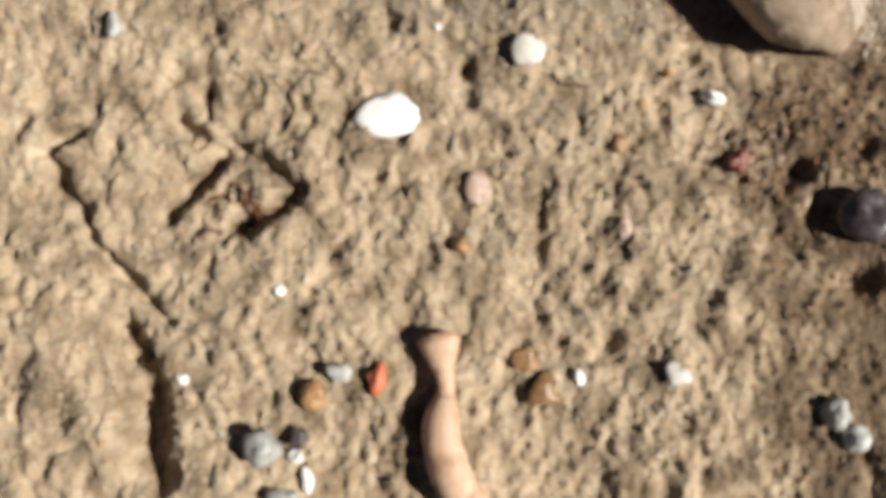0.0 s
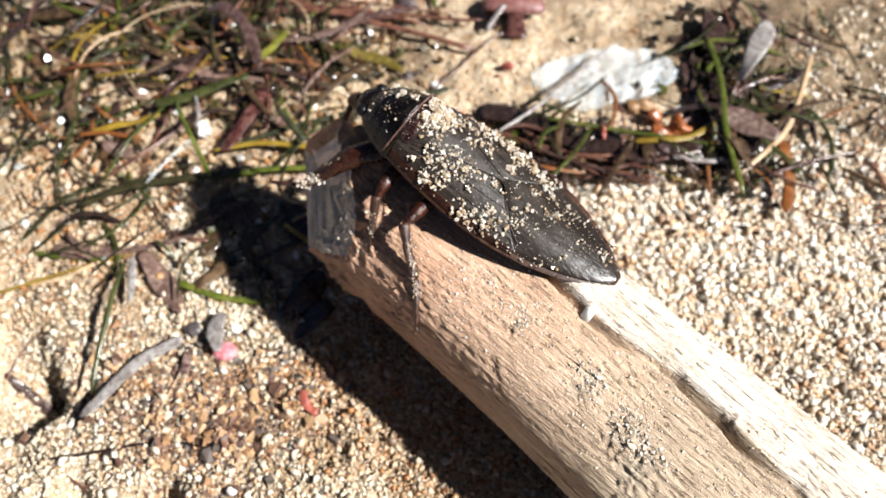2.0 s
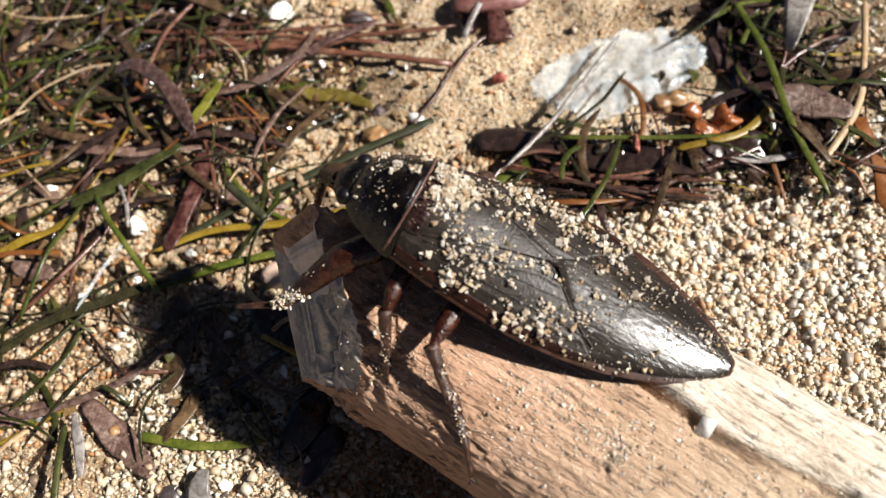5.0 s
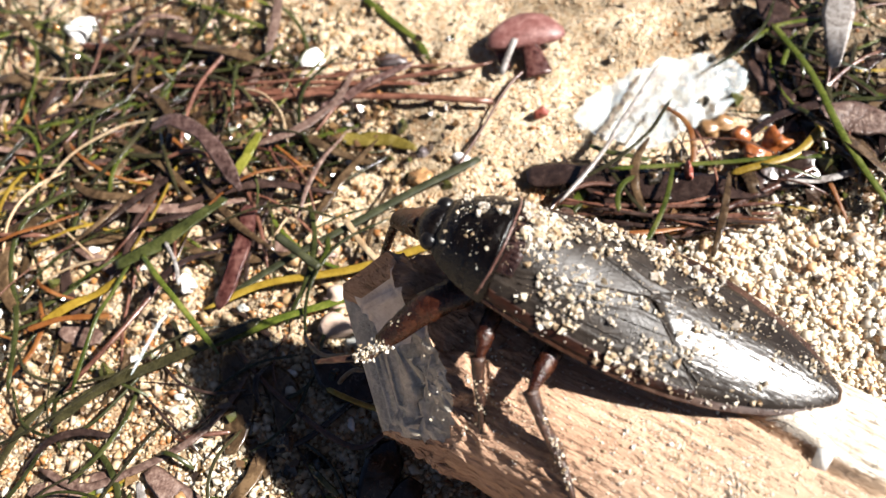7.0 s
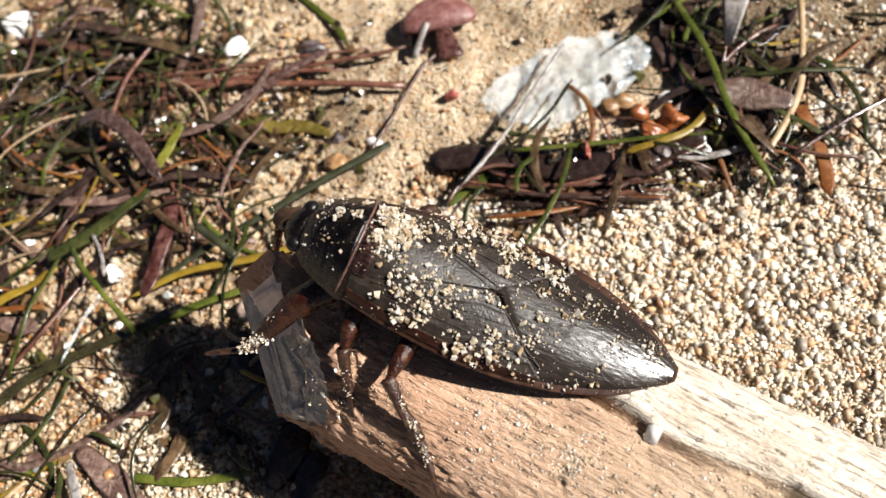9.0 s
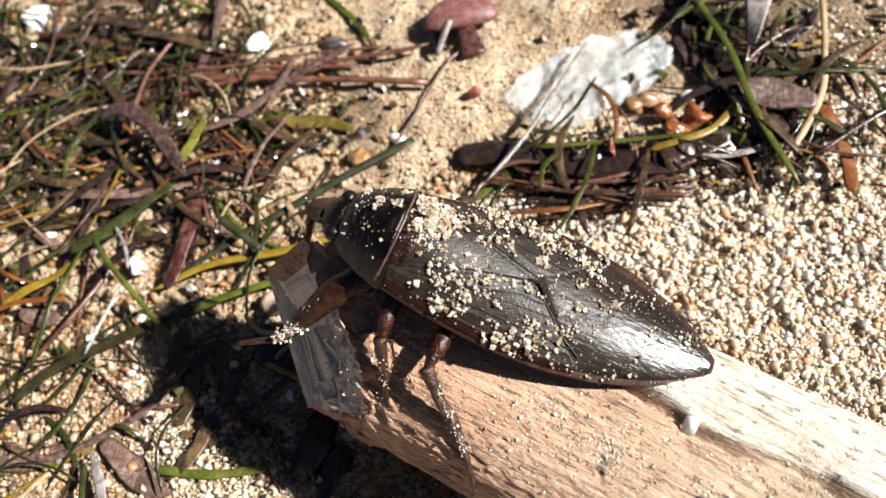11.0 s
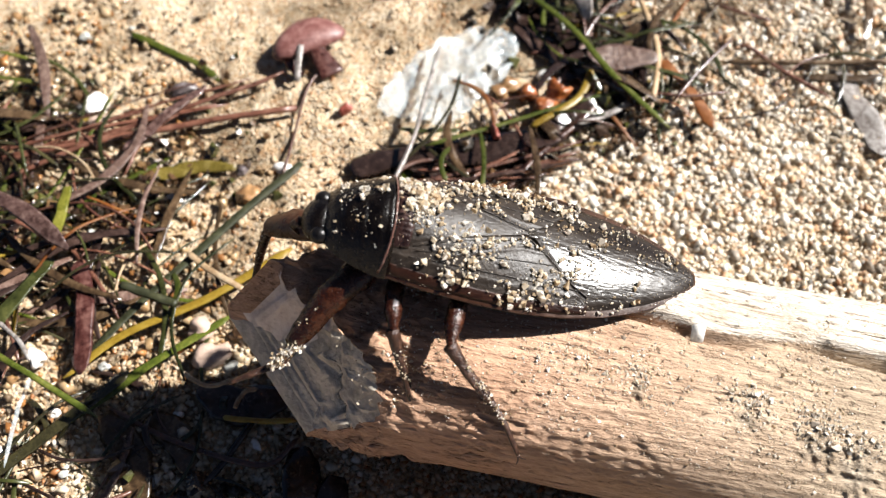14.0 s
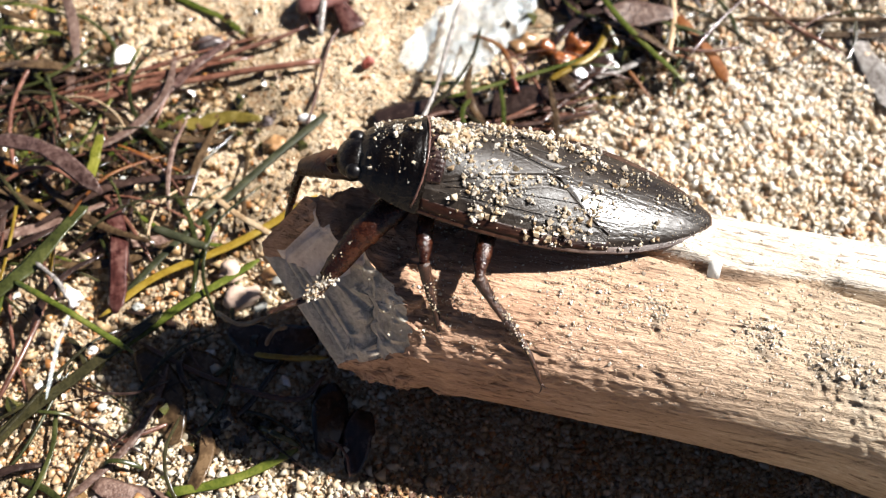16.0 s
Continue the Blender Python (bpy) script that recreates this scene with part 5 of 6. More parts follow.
strand("green_reed", [(0.0035, 0.2950), (-0.0010, 0.2830), (-0.0045, 0.2730), (-0.0085, 0.2630)], 0.0006, M_GREEN, "bright green grass blade in weed", "grass blade", lift=0.0055, arch=0.003, seed=5)
strand("sea_reed", [(0.0330, 0.2745), (0.0247, 0.2719), (0.0092, 0.2668), (-0.0047, 0.2623), (-0.0140, 0.2565)], 0.0014, M_WETREED, "dark glossy wet seagrass blade", "seagrass", lift=0.0035, seed=6)
strand("sea_reed", [(-0.0334, 0.2604), (-0.0249, 0.2535), (-0.0116, 0.2572), (0.0140, 0.2722), (0.025, 0.275)], 0.0004, M_WETREED, "dark curved seagrass strand", "seagrass", lift=0.0030, arch=0.003, seed=7)
strand("sea_reed", [(-0.0240, 0.2767), (-0.0190, 0.2690), (-0.0080, 0.2655), (0.0080, 0.2672), (0.020, 0.272)], 0.0004, M_WETREED, "dark curved seagrass strand", "seagrass", lift=0.0022, arch=0.002, seed=8)
strand("green_reed", [(-0.0780, 0.2049), (-0.0613, 0.2188), (-0.0454, 0.2382)], 0.0010, M_GREEN, "olive green grass blade on bare sand", "grass blade", lift=0.0008, seed=9)
strand("straw", [(-0.0454, 0.2382), (-0.0450, 0.2560), (-0.0350, 0.2760), (-0.012, 0.2870)], 0.0004, M_DARKGREEN, "thin dark grass stem", "grass blade", lift=0.0012, arch=0.004, seed=10)
strand("straw", [(-0.0453, 0.2222), (-0.0268, 0.2290), (-0.0037, 0.2395), (0.0070, 0.2445)], 0.0005, M_YELLOW, "yellowish dry straw stem", "straw", lift=0.0012, seed=11)
strand("purple_kelp", [(0.0070, 0.3310), (0.0150, 0.3290), (0.0237, 0.3200), (0.0309, 0.3056)], 0.0020, M_PURPLE, "curled purple-brown leaf strip on weed", "leaf", lift=0.0105, arch=0.004, twist=0.5, seed=12)
strand("purple_kelp", [(0.0309, 0.3056), (0.0300, 0.2960), (0.0265, 0.2850), (0.0235, 0.2780)], 0.0020, M_REDLEAF, "dark red-brown leaf strip in weed", "leaf", lift=0.0050, twist=0.4, seed=13)
strand("dark_kelp", [(0.0255, 0.2690), (0.0270, 0.2560), (0.0250, 0.2450)], 0.0040, M_BROWNLEAF, "dark brown dead leaf lying flat", "leaf", lift=0.0012, leaf=True, seed=14)
strand("dark_kelp", [(0.0330, 0.2640), (0.0375, 0.2560), (0.0370, 0.2480)], 0.0036, M_BROWNLEAF, "dark brown dead leaf lying flat", "leaf", lift=0.0010, leaf=True, seed=15)
strand("purple_kelp", [(0.0080, 0.2440), (0.0165, 0.2345), (0.0240, 0.2265)], 0.0034, M_MOTTLED, "speckled brown dead leaf on sand", "leaf", lift=0.0010, leaf=True, seed=16)
strand("green_reed", [(0.0200, 0.2355), (0.0330, 0.2322), (0.0480, 0.2316)], 0.0011, M_GREEN, "short green grass blade in shade", "grass blade", lift=0.0014, seed=17)
strand("pale_kelp", [(0.0260, 0.2190), (0.0148, 0.2092), (0.0050, 0.1955)], 0.0016, M_GREYLEAF, "pale grey translucent leaf strip on sand", "leaf", lift=0.0020, seed=18)
strand("rootlet", [(0.0055, 0.2385), (0.0064, 0.2217), (0.0062, 0.2015)], 0.0008, M_DARKGREEN, "thin black plant stem on sand", "stem", high=0.0005, lift=0.0040, arch=0.002, seed=19)
strand("pale_kelp", [(0.0075, 0.2400), (0.0095, 0.2330), (0.0105, 0.2265)], 0.0013, M_GREYLEAF, "pale curled dead leaf tip on sand", "leaf", lift=0.0050, leaf=True, seed=20)
strand("thin_twig", [(-0.0006, 0.1835), (0.0140, 0.1878), (0.0306, 0.1907), (0.0439, 0.1891)], 0.00045, M_DARKLEAF, "thin dark rootlet on sand", "twig", high=0.0004, lift=0.0006, seed=21)
strand("thin_twig", [(0.061, 0.1345), (0.0660, 0.1300), (0.0800, 0.1275)], 0.0005, M_DARKLEAF, "thin dark rootlet on sand", "twig", high=0.0004, lift=0.0003, seed=22)
strand("twig", [(-0.0158, 0.2478), (-0.0046, 0.2421), (0.0138, 0.2472), (0.0221, 0.2530), (0.0300, 0.2620)], 0.0009, M_MOTTLED, "flat pinkish brown leaf strip on sand", "leaf", high=0.0003, lift=0.0020, seed=23)
strand("purple_kelp", [(-0.0185, 0.2440), (-0.0100, 0.2425), (0.0010, 0.2440)], 0.0026, M_MOTTLED, "red-brown curled dead leaf on sand", "leaf", lift=0.0012, leaf=True, seed=24)
strand("green_reed", [(-0.0240, 0.2420), (-0.0120, 0.2408), (0.0030, 0.2420)], 0.0009, M_GREEN, "olive grass blade on sand", "grass blade", lift=0.0006, seed=25)
strand("straw", [(-0.0242, 0.2678), (-0.0190, 0.2570), (-0.0060, 0.2545), (0.0122, 0.2718)], 0.0004, M_DARKGREEN, "dark looping grass stem", "seagrass", high=0.0005, lift=0.0025, seed=26)
strand("straw", [(-0.0213, 0.2310), (-0.0099, 0.2349), (-0.0025, 0.2402)], 0.0006, M_STRAW, "pale dry straw stem", "straw", lift=0.0010, seed=27)
strand("rootlet", [(0.0600, 0.2440), (0.0510, 0.2420), (0.0360, 0.2560), (0.0260, 0.2700)], 0.0006, M_TWIG, "thin red-brown stem on sand", "stem", high=0.0005, lift=0.0020, seed=28)
strand("rootlet", [(0.0560, 0.2540), (0.0450, 0.2470), (0.0350, 0.2430)], 0.0007, M_DARKLEAF, "thin dark root in shade", "stem", high=0.0006, lift=0.0016, seed=29)

strand("brown_kelp", [(-0.0225, 0.2075), (-0.0150, 0.2030), (-0.0060, 0.1985)], 0.0016, M_DARKLEAF, "dark brown leaf curled in a sand hollow", "leaf", lift=0.0012, leaf=True, seed=850)
strand("pale_reed", [(0.0143, 0.1075), (0.0140, 0.1025), (0.0136, 0.0965)], 0.0009, M_GREYLEAF, "short pale blade on sand", "grass blade", lift=0.0008, seed=851)

# dark leaf, curled roots and lumps under the broken end
strand("dark_kelp", [(0.0455, 0.2640), (0.0520, 0.2560), (0.0620, 0.2530)], 0.0046, M_DARKLEAF, "dark dead leaf under the broken log end", "leaf", lift=0.0030, leaf=True, twist=0.6, seed=601)
strand("dark_kelp", [(0.0590, 0.2420), (0.0570, 0.2350), (0.0520, 0.2270)], 0.0040, M_DARKLEAF, "dark crumpled leaf in the log's shade", "leaf", lift=0.0024, leaf=True, twist=-0.5, seed=602)
strand("dark_kelp", [(0.0640, 0.2330), (0.0600, 0.2280), (0.0560, 0.2215)], 0.0036, M_DARKLEAF, "dark crumpled leaf in the log's shade", "leaf", lift=0.0018, leaf=True, twist=0.5, seed=603)
strand("rootlet", [(0.0440, 0.2660), (0.0453, 0.2633), (0.0481, 0.2605), (0.0544, 0.2599)], 0.0005, M_STRAW, "thin pinkish curled root", "root", high=0.0005, lift=0.0080, seed=604)
strand("rootlet", [(0.0507, 0.2534), (0.0520, 0.2550), (0.0541, 0.2560), (0.0566, 0.2554)], 0.0005, M_STRAW, "thin pinkish curled root", "root", high=0.0005, lift=0.0080, seed=605)
strand("thin_twig", [(0.0477, 0.2539), (0.0529, 0.2503), (0.0616, 0.2457)], 0.0006, M_YELLOW, "olive thin twig under the log end", "twig", high=0.0006, lift=0.0060, seed=606)
stone("pebble", 0.0500, 0.2780, (0.0034, 0.0030, 0.0026), M_PINKSTONE, "pinkish brown pebble in weed", "pebble", 611, sink=0.1)
stone("pebble", 0.0502, 0.2705, (0.0046, 0.0034, 0.0030), M_PINKSTONE, "pinkish brown pebble in weed", "pebble", 612, sink=0.1)
stone("pebble", 0.0593, 0.2729, (0.0030, 0.0024, 0.0022), M_STONEBROWN, "orange-brown pebble in weed", "pebble", 613, sink=0.1)

# more of the heap: tips, scraps and clear shreds
strand("lime_reed", [(0.0290, 0.3115), (0.0318, 0.3180), (0.0350, 0.3245)], 0.0013, M_LIME, "bright yellow-green blade tip in weed", "grass blade", lift=0.0085, taper=0.8, seed=801)
strand("olive_leaf", [(0.0505, 0.3285), (0.0580, 0.3240), (0.0650, 0.3225), (0.0735, 0.3170)], 0.0021, M_OLIVE, "curled olive-yellow leaf on sand", "leaf", lift=0.0018, leaf=True, twist=0.9, seed=802)
stone("dark_bit", 0.0745, 0.3162, (0.0020, 0.0016, 0.0014), M_DARKSTONE, "dark brown lump at a leaf tip", "lump", 803, lumpy=0.4)
strand("reed_stub", [(0.0385, 0.2932), (0.0430, 0.2885), (0.0478, 0.2832)], 0.0011, M_REED, "short black reed stub in weed", "plant stem", high=0.0007, lift=0.0072, taper=0.9, seed=804)
strand("yellow_reed", [(-0.0180, 0.2815), (-0.0090, 0.2860), (0.0015, 0.2905)], 0.0012, M_YELLOW, "yellow-brown blade in weed", "grass blade", lift=0.0050, seed=805)
strand("pink_kelp", [(-0.0140, 0.2800), (-0.0090, 0.2778), (-0.0040, 0.2765)], 0.0028, M_MOTTLED, "pinkish dead leaf scrap on sand", "leaf", lift=0.0030, leaf=True, seed=806)
strand("film_shred", [(0.0150, 0.2810), (0.0118, 0.2770), (0.0093, 0.2728), (0.0050, 0.2640)], 0.0005, M_FILM, "crinkled shred of clear plastic in weed", "plastic film", lift=0.0062, twist=1.6, seed=807)
strand("wet_kelp", [(0.0000, 0.2920), (0.0130, 0.2985), (0.0260, 0.3080)], 0.0019, M_DARKGREEN, "broad black-green wet blade in weed", "seagrass", lift=0.0072, taper=0.6, seed=809)
strand("glassy_reed", [(0.0118, 0.2965), (0.0150, 0.2890), (0.0160, 0.2830)], 0.0005, M_GREYLEAF, "pale glossy blade in weed", "grass blade", lift=0.0080, seed=810)
strand("orange_kelp", [(-0.0200, 0.2790), (-0.0100, 0.2805), (0.0000, 0.2792)], 0.0008, M_ORANGE, "orange-brown dry strip over weed", "leaf", lift=0.0072, seed=811)
strand("straw", [(0.0545, 0.2965), (0.0580, 0.2890), (0.0625, 0.2820)], 0.0008, M_STRAW, "pale pinkish straw by the log end", "straw", lift=0.0040, taper=0.8, seed=812)
stone("shell_piece", -0.0205, 0.3830, (0.0052, 0.0046, 0.0034), M_SHELLWHITE, "white rounded shell among weed", "shell", 813)
stone("amber_lump", 0.1480, 0.3085, (0.0042, 0.0032, 0.0024), M_STONEBROWN, "brown translucent lump beside plastic film", "lump", 814, lumpy=0.45)
for k, (kx, ky, turned) in enumerate(((0.1660, 0.3300, 1.5), (0.1640, 0.3200, 1.8), (0.1665, 0.3110, 1.4), (0.1690, 0.3010, 1.7), (0.1730, 0.3200, 1.3), (0.1600, 0.2900, 0.1), (0.1500, 0.2890, 0.2), (0.1745, 0.2930, 1.1), (0.1700, 0.3390, 1.6))):
    dx, dy = 0.0085 * math.cos(turned), 0.0085 * math.sin(turned)
    strand("black_kelp", [(kx - dx, ky - dy), (kx + 0.0012, ky), (kx + dx, ky + dy)], 0.0042, M_DARKLEAF, "black wet rotting leaf in a heap of weed", "leaf", lift=0.0012 + 0.0004 * k, leaf=True, twist=0.6, seed=820 + k, group="strands of washed-up weed")

# twigs, red weed and shells behind
strand("red_twig", [(-0.0190, 0.3745), (-0.0020, 0.3675), (0.0120, 0.3605)], 0.0013, M_TWIG, "red-brown broken twig on weed", "twig", high=0.0010, lift=0.0030, seed=31)
strand("red_twig", [(0.0180, 0.3478), (0.0400, 0.3418), (0.0607, 0.3368), (0.0947, 0.3274)], 0.0010, M_TWIG, "red-brown straight twig on sand", "twig", high=0.0008, lift=0.0026, taper=0.9, seed=32)
strand("red_twig", [(0.0200, 0.3390), (0.0477, 0.3405), (0.0769, 0.3400), (0.0964, 0.3406)], 0.0007, M_TWIG, "thin dark red twig on sand", "twig", high=0.0006, lift=0.0032, seed=33)
strand("purple_kelp", [(0.0500, 0.3330), (0.0640, 0.3390), (0.0760, 0.3440)], 0.0014, M_PURPLE, "narrow purple leaf strip on twigs", "leaf", lift=0.0048, seed=34)
strand("purple_kelp", [(0.0989, 0.3020), (0.1080, 0.3010), (0.1172, 0.2982), (0.1304, 0.2925), (0.1460, 0.2880)], 0.0042, M_DARKLEAF, "long dark purple leaf with white specks", "leaf", lift=0.0030, taper=0.5, seed=35)
strand("pale_reed", [(0.1378, 0.3274), (0.1259, 0.3132), (0.1163, 0.3011), (0.1045, 0.2902)], 0.0006, M_GREYLEAF, "pale glossy stem lying across a leaf", "stem", high=0.0007, lift=0.0062, seed=36)
strand("thin_twig", [(0.1713, 0.2936), (0.1572, 0.2877), (0.1424, 0.2838), (0.1302, 0.2785)], 0.0008, M_TWIG, "grey-brown twig among weed", "twig", high=0.0006, lift=0.0030, seed=37)
strand("straw", [(0.1190, 0.2800), (0.1348, 0.2806), (0.1519, 0.2783)], 0.0007, M_ORANGE, "orange dry straw on sand", "straw", high=0.0005, lift=0.0024, seed=38)
strand("green_reed", [(0.1686, 0.3351), (0.1709, 0.3165), (0.1711, 0.2928), (0.1750, 0.2735)], 0.0009, M_GREEN, "green grass blade with yellow edge", "grass blade", lift=0.0060, arch=0.003, seed=39)
strand("grey_kelp", [(0.1870, 0.3400), (0.1840, 0.3320), (0.1765, 0.3140)], 0.0036, M_GREYLEAF, "pale lavender-grey leaf folded over dark weed", "leaf", lift=0.0090, twist=1.1, leaf=True, seed=40)
strand("purple_kelp", [(0.1700, 0.3045), (0.1775, 0.3000), (0.1865, 0.2950)], 0.0044, M_MOTTLED, "broad mottled brown leaf lying flat", "leaf", lift=0.0070, leaf=True, twist=0.5, seed=41)
strand("rootlet", [(0.2003, 0.3302), (0.1950, 0.3130), (0.1884, 0.2972), (0.1741, 0.2803)], 0.0009, M_STRAW, "brown curved stem over weed", "stem", high=0.0007, lift=0.0055, seed=42)
strand("orange_kelp", [(0.1880, 0.2950), (0.1890, 0.2834), (0.1868, 0.2700)], 0.0017, M_ORANGE, "orange-brown dry leaf strip", "leaf", lift=0.0050, seed=43)
strand("green_reed", [(0.1180, 0.2985), (0.1400, 0.2960), (0.1620, 0.2930), (0.1760, 0.2905)], 0.0007, M_GREEN, "green grass blade among weed", "grass blade", lift=0.0050, seed=44)
strand("green_reed", [(0.1450, 0.2915), (0.1600, 0.2935), (0.1700, 0.3010)], 0.0010, M_YELLOW, "olive curved grass blade in weed", "grass blade", lift=0.0055, seed=45)
strand("green_reed", [(0.1560, 0.2868), (0.1650, 0.2858), (0.1770, 0.2868)], 0.0010, M_GREYLEAF, "pale grey grass blade on weed", "grass blade", lift=0.0048, seed=46)
strand("green_reed", [(0.0640, 0.3760), (0.0692, 0.3677), (0.0768, 0.3566), (0.0801, 0.3471)], 0.0011, M_GREEN, "thin green grass blade on sand", "grass blade", lift=0.0012, seed=47)
strand("pale_kelp", [(0.2326, 0.2720), (0.2285, 0.2590), (0.2235, 0.2440)], 0.0036, M_GREYLEAF, "pale grey flat leaf strip on sand", "leaf", lift=0.0012, seed=48)
strand("thin_twig", [(0.2120, 0.2910), (0.2150, 0.2850), (0.2218, 0.2643)], 0.0006, M_TWIG, "thin red twig on sand", "twig", high=0.0005, lift=0.0030, seed=49)
strand("straw", [(0.2050, 0.2880), (0.2280, 0.2760), (0.2480, 0.2655)], 0.0008, M_BROWNLEAF, "olive-brown dry stem on sand", "straw", high=0.0008, lift=0.0020, seed=50)
strand("green_reed", [(0.1120, 0.2960), (0.1080, 0.2930), (0.1000, 0.2890)], 0.0014, M_GREEN, "green grass blade beneath a leaf", "grass blade", lift=0.0012, seed=51)
strand("rootlet", [(0.1100, 0.3400), (0.1000, 0.3330), (0.0900, 0.3190), (0.0800, 0.3050)], 0.0004, M_TWIG, "thin brown stem on sand", "stem", high=0.0005, lift=0.0012, seed=52)


def twig_bundle(count, start, end, jitter, material, label, seed):
    """Thin twigs that lie side by side."""
    r = np.random.RandomState(seed)
    for i in range(count):
        a = (start[0] + jitter * r.randn(), start[1] + 0.5 * jitter * r.randn())
        b = (end[0] + jitter * r.randn(), end[1] + 0.5 * jitter * r.randn())
        m = ((a[0] + b[0]) / 2, (a[1] + b[1]) / 2 + 0.15 * jitter * r.randn())
        strand("thin_twig", [a, m, b], 0.0004 * math.exp(0.3 * r.randn()), material, label, "twig", high=0.0004, lift=0.0006 + 0.004 * r.rand(), n=14, seed=seed + i, group="bundle of thin twigs")


twig_bundle(7, (0.112, 0.2890), (0.152, 0.2805), 0.008, M_TWIG, "thin red-brown twig beneath a leaf", 510)
twig_bundle(5, (0.112, 0.2830), (0.148, 0.2790), 0.006, M_DARKLEAF, "thin dark twig behind the log", 540)
twig_bundle(6, (0.010, 0.3480), (0.072, 0.3400), 0.007, M_TWIG, "long thin red-brown twig on weed", 560)
twig_bundle(4, (-0.020, 0.3620), (0.045, 0.3480), 0.007, M_DARKLEAF, "long thin dark twig on weed", 580)


def red_weed():
    """A red-brown cap of weed on a short flat stalk."""
    thing = tagged(new("red_weed"), "red-brown rubbery seaweed cap with a flat stalk", "seaweed")
    thing.location = (0.1060, 0.3440, gz(0.106, 0.344))
    v, f = ICO[3]
    v = v * np.array((0.0108, 0.0058, 0.0036))
    v[:, 2] = np.where(v[:, 2] < 0, v[:, 2] * 0.25, v[:, 2])
    bumps = np.array([noise.noise(Vector(q * 420)) for q in v]) * 0.0007 + np.array([math.sin(q[0] * 2600) for q in v]) * 0.00018
    v = v + bumps[:, None] * np.array((0.5, 0.8, 0.6))
    v[:, 1] -= 0.0024 * (v[:, 0] / 0.0108) ** 2
    part("cap", (v + np.array((0.0005, 0.0044, 0.0042)), f), M_REDWEED, thing, "dusty red-brown scalloped cap")
    part("stalk", tube(spline([(0.0008, 0.0030, 0.0044), (0.0014, -0.0035, 0.0036), (0.0020, -0.0098, 0.0020)], 16), np.linspace(0.0020, 0.0036, 16), np.linspace(0.0014, 0.0006, 16), 10, rough=0.15), M_REDLEAF, thing, "dark red fan-shaped stalk")
    part("stalk", tube(spline([(-0.0052, 0.0030, 0.0036), (-0.0066, -0.0010, 0.0028), (-0.0060, -0.0052, 0.0014)], 10), np.linspace(0.0026, 0.0012, 10), 0.0007, 8, rough=0.15), M_REDLEAF, thing, "dark red folded lobe")
    part("vein", tube(spline([(-0.0026, 0.0000, 0.0066), (-0.0052, -0.0040, 0.0052), (-0.0078, -0.0082, 0.0030)], 10), 0.0009, 0.0005, 8), M_GREYLEAF, thing, "pale glossy strip")


red_weed()


def plastic_film():
    """A crumpled piece of clear film."""
    r = np.random.RandomState(5)
    rows, cols = 46, 26
    edge = [(0.1140, 0.3180), (0.1275, 0.3285), (0.1510, 0.3325), (0.1615, 0.3235)], [(0.1180, 0.3100), (0.1290, 0.3040), (0.1420, 0.3090), (0.1560, 0.3170)]
    a, b = spline([(x, y, 0) for x, y in edge[0]], rows), spline([(x, y, 0) for x, y in edge[1]], rows)
    top = []
    for i in range(rows):
        for k in range(cols):
            v = k / (cols - 1)
            q = a[i] * (1 - v) + b[i] * v + np.array((0.0012 * vnoise(i * 0.5, v * 4, 3), 0.0012 * vnoise(i * 0.5, v * 4, 6), 0))
            crease = 1 - abs(float(fbm(q[0] * 190, q[1] * 190, 3, 12)))
            top.append((q[0], q[1], gz(q[0], q[1]) + 0.0016 + 0.0022 * max(0.0, crease - 0.25) + 0.0006 * float(vnoise(q[0] * 420, q[1] * 420, 2))))
    g = closed_sheet(top, rows, cols, 0.00012)
    rest("plastic_film", g, M_FILM, "crumpled clear plastic film on sand", "plastic film")


plastic_film()

stone("amber_lump", 0.1592, 0.3002, (0.0042, 0.0036, 0.0036), M_AMBER, "glossy amber-orange lump among weed", "lump", 61, lumpy=0.45, sharp=0.8, sink=0.05)
stone("amber_lump", 0.1528, 0.2974, (0.0032, 0.0036, 0.0028), M_AMBER, "glossy amber-orange lump among weed", "lump", 62, lumpy=0.5, sharp=0.8, sink=0.05)
stone("amber_lump", 0.1515, 0.3040, (0.0028, 0.0026, 0.0028), M_AMBER, "brown glossy lump among weed", "lump", 63, sharp=0.3, sink=0.1)
stone("shell_piece", 0.1600, 0.3085, (0.0034, 0.0022, 0.0016), M_SHELLWHITE, "broken white shell piece in weed", "shell", 64, turn=0.3, sharp=1.0)
stone("shell_piece", 0.1570, 0.2946, (0.0015, 0.0013, 0.0012), M_SHELLWHITE, "small white shell piece on sand", "shell", 65, sharp=0.9)
stone("shell_piece", 0.0478, 0.3550, (0.0038, 0.0040, 0.0026), M_SHELLWHITE, "rounded white shell piece on sand", "shell", 66)
stone("shell_piece", 0.0374, 0.3562, (0.0018, 0.0016, 0.0016), M_SHELLWHITE, "small bright white shell piece", "shell", 67)
stone("shell_piece", 0.0468, 0.3494, (0.0030, 0.0020, 0.0015), M_PINKSTONE, "pinkish shell piece on sand", "shell", 68)
stone("shell_piece", 0.0576, 0.3164, (0.0030, 0.0018, 0.0016), M_SHELLWHITE, "white angular shell piece", "shell", 69, turn=-0.5, sharp=1.0)
stone("shell_piece", 0.0842, 0.3124, (0.0028, 0.0015, 0.0016), M_SHELLWHITE, "smooth white oval shell piece", "shell", 70, lumpy=0.08, turn=-0.7, sharp=0.1)
stone("pebble", 0.0735, 0.3079, (0.0030, 0.0030, 0.0024), M_STONEBROWN, "rounded tan-brown pebble on sand", "pebble", 71)
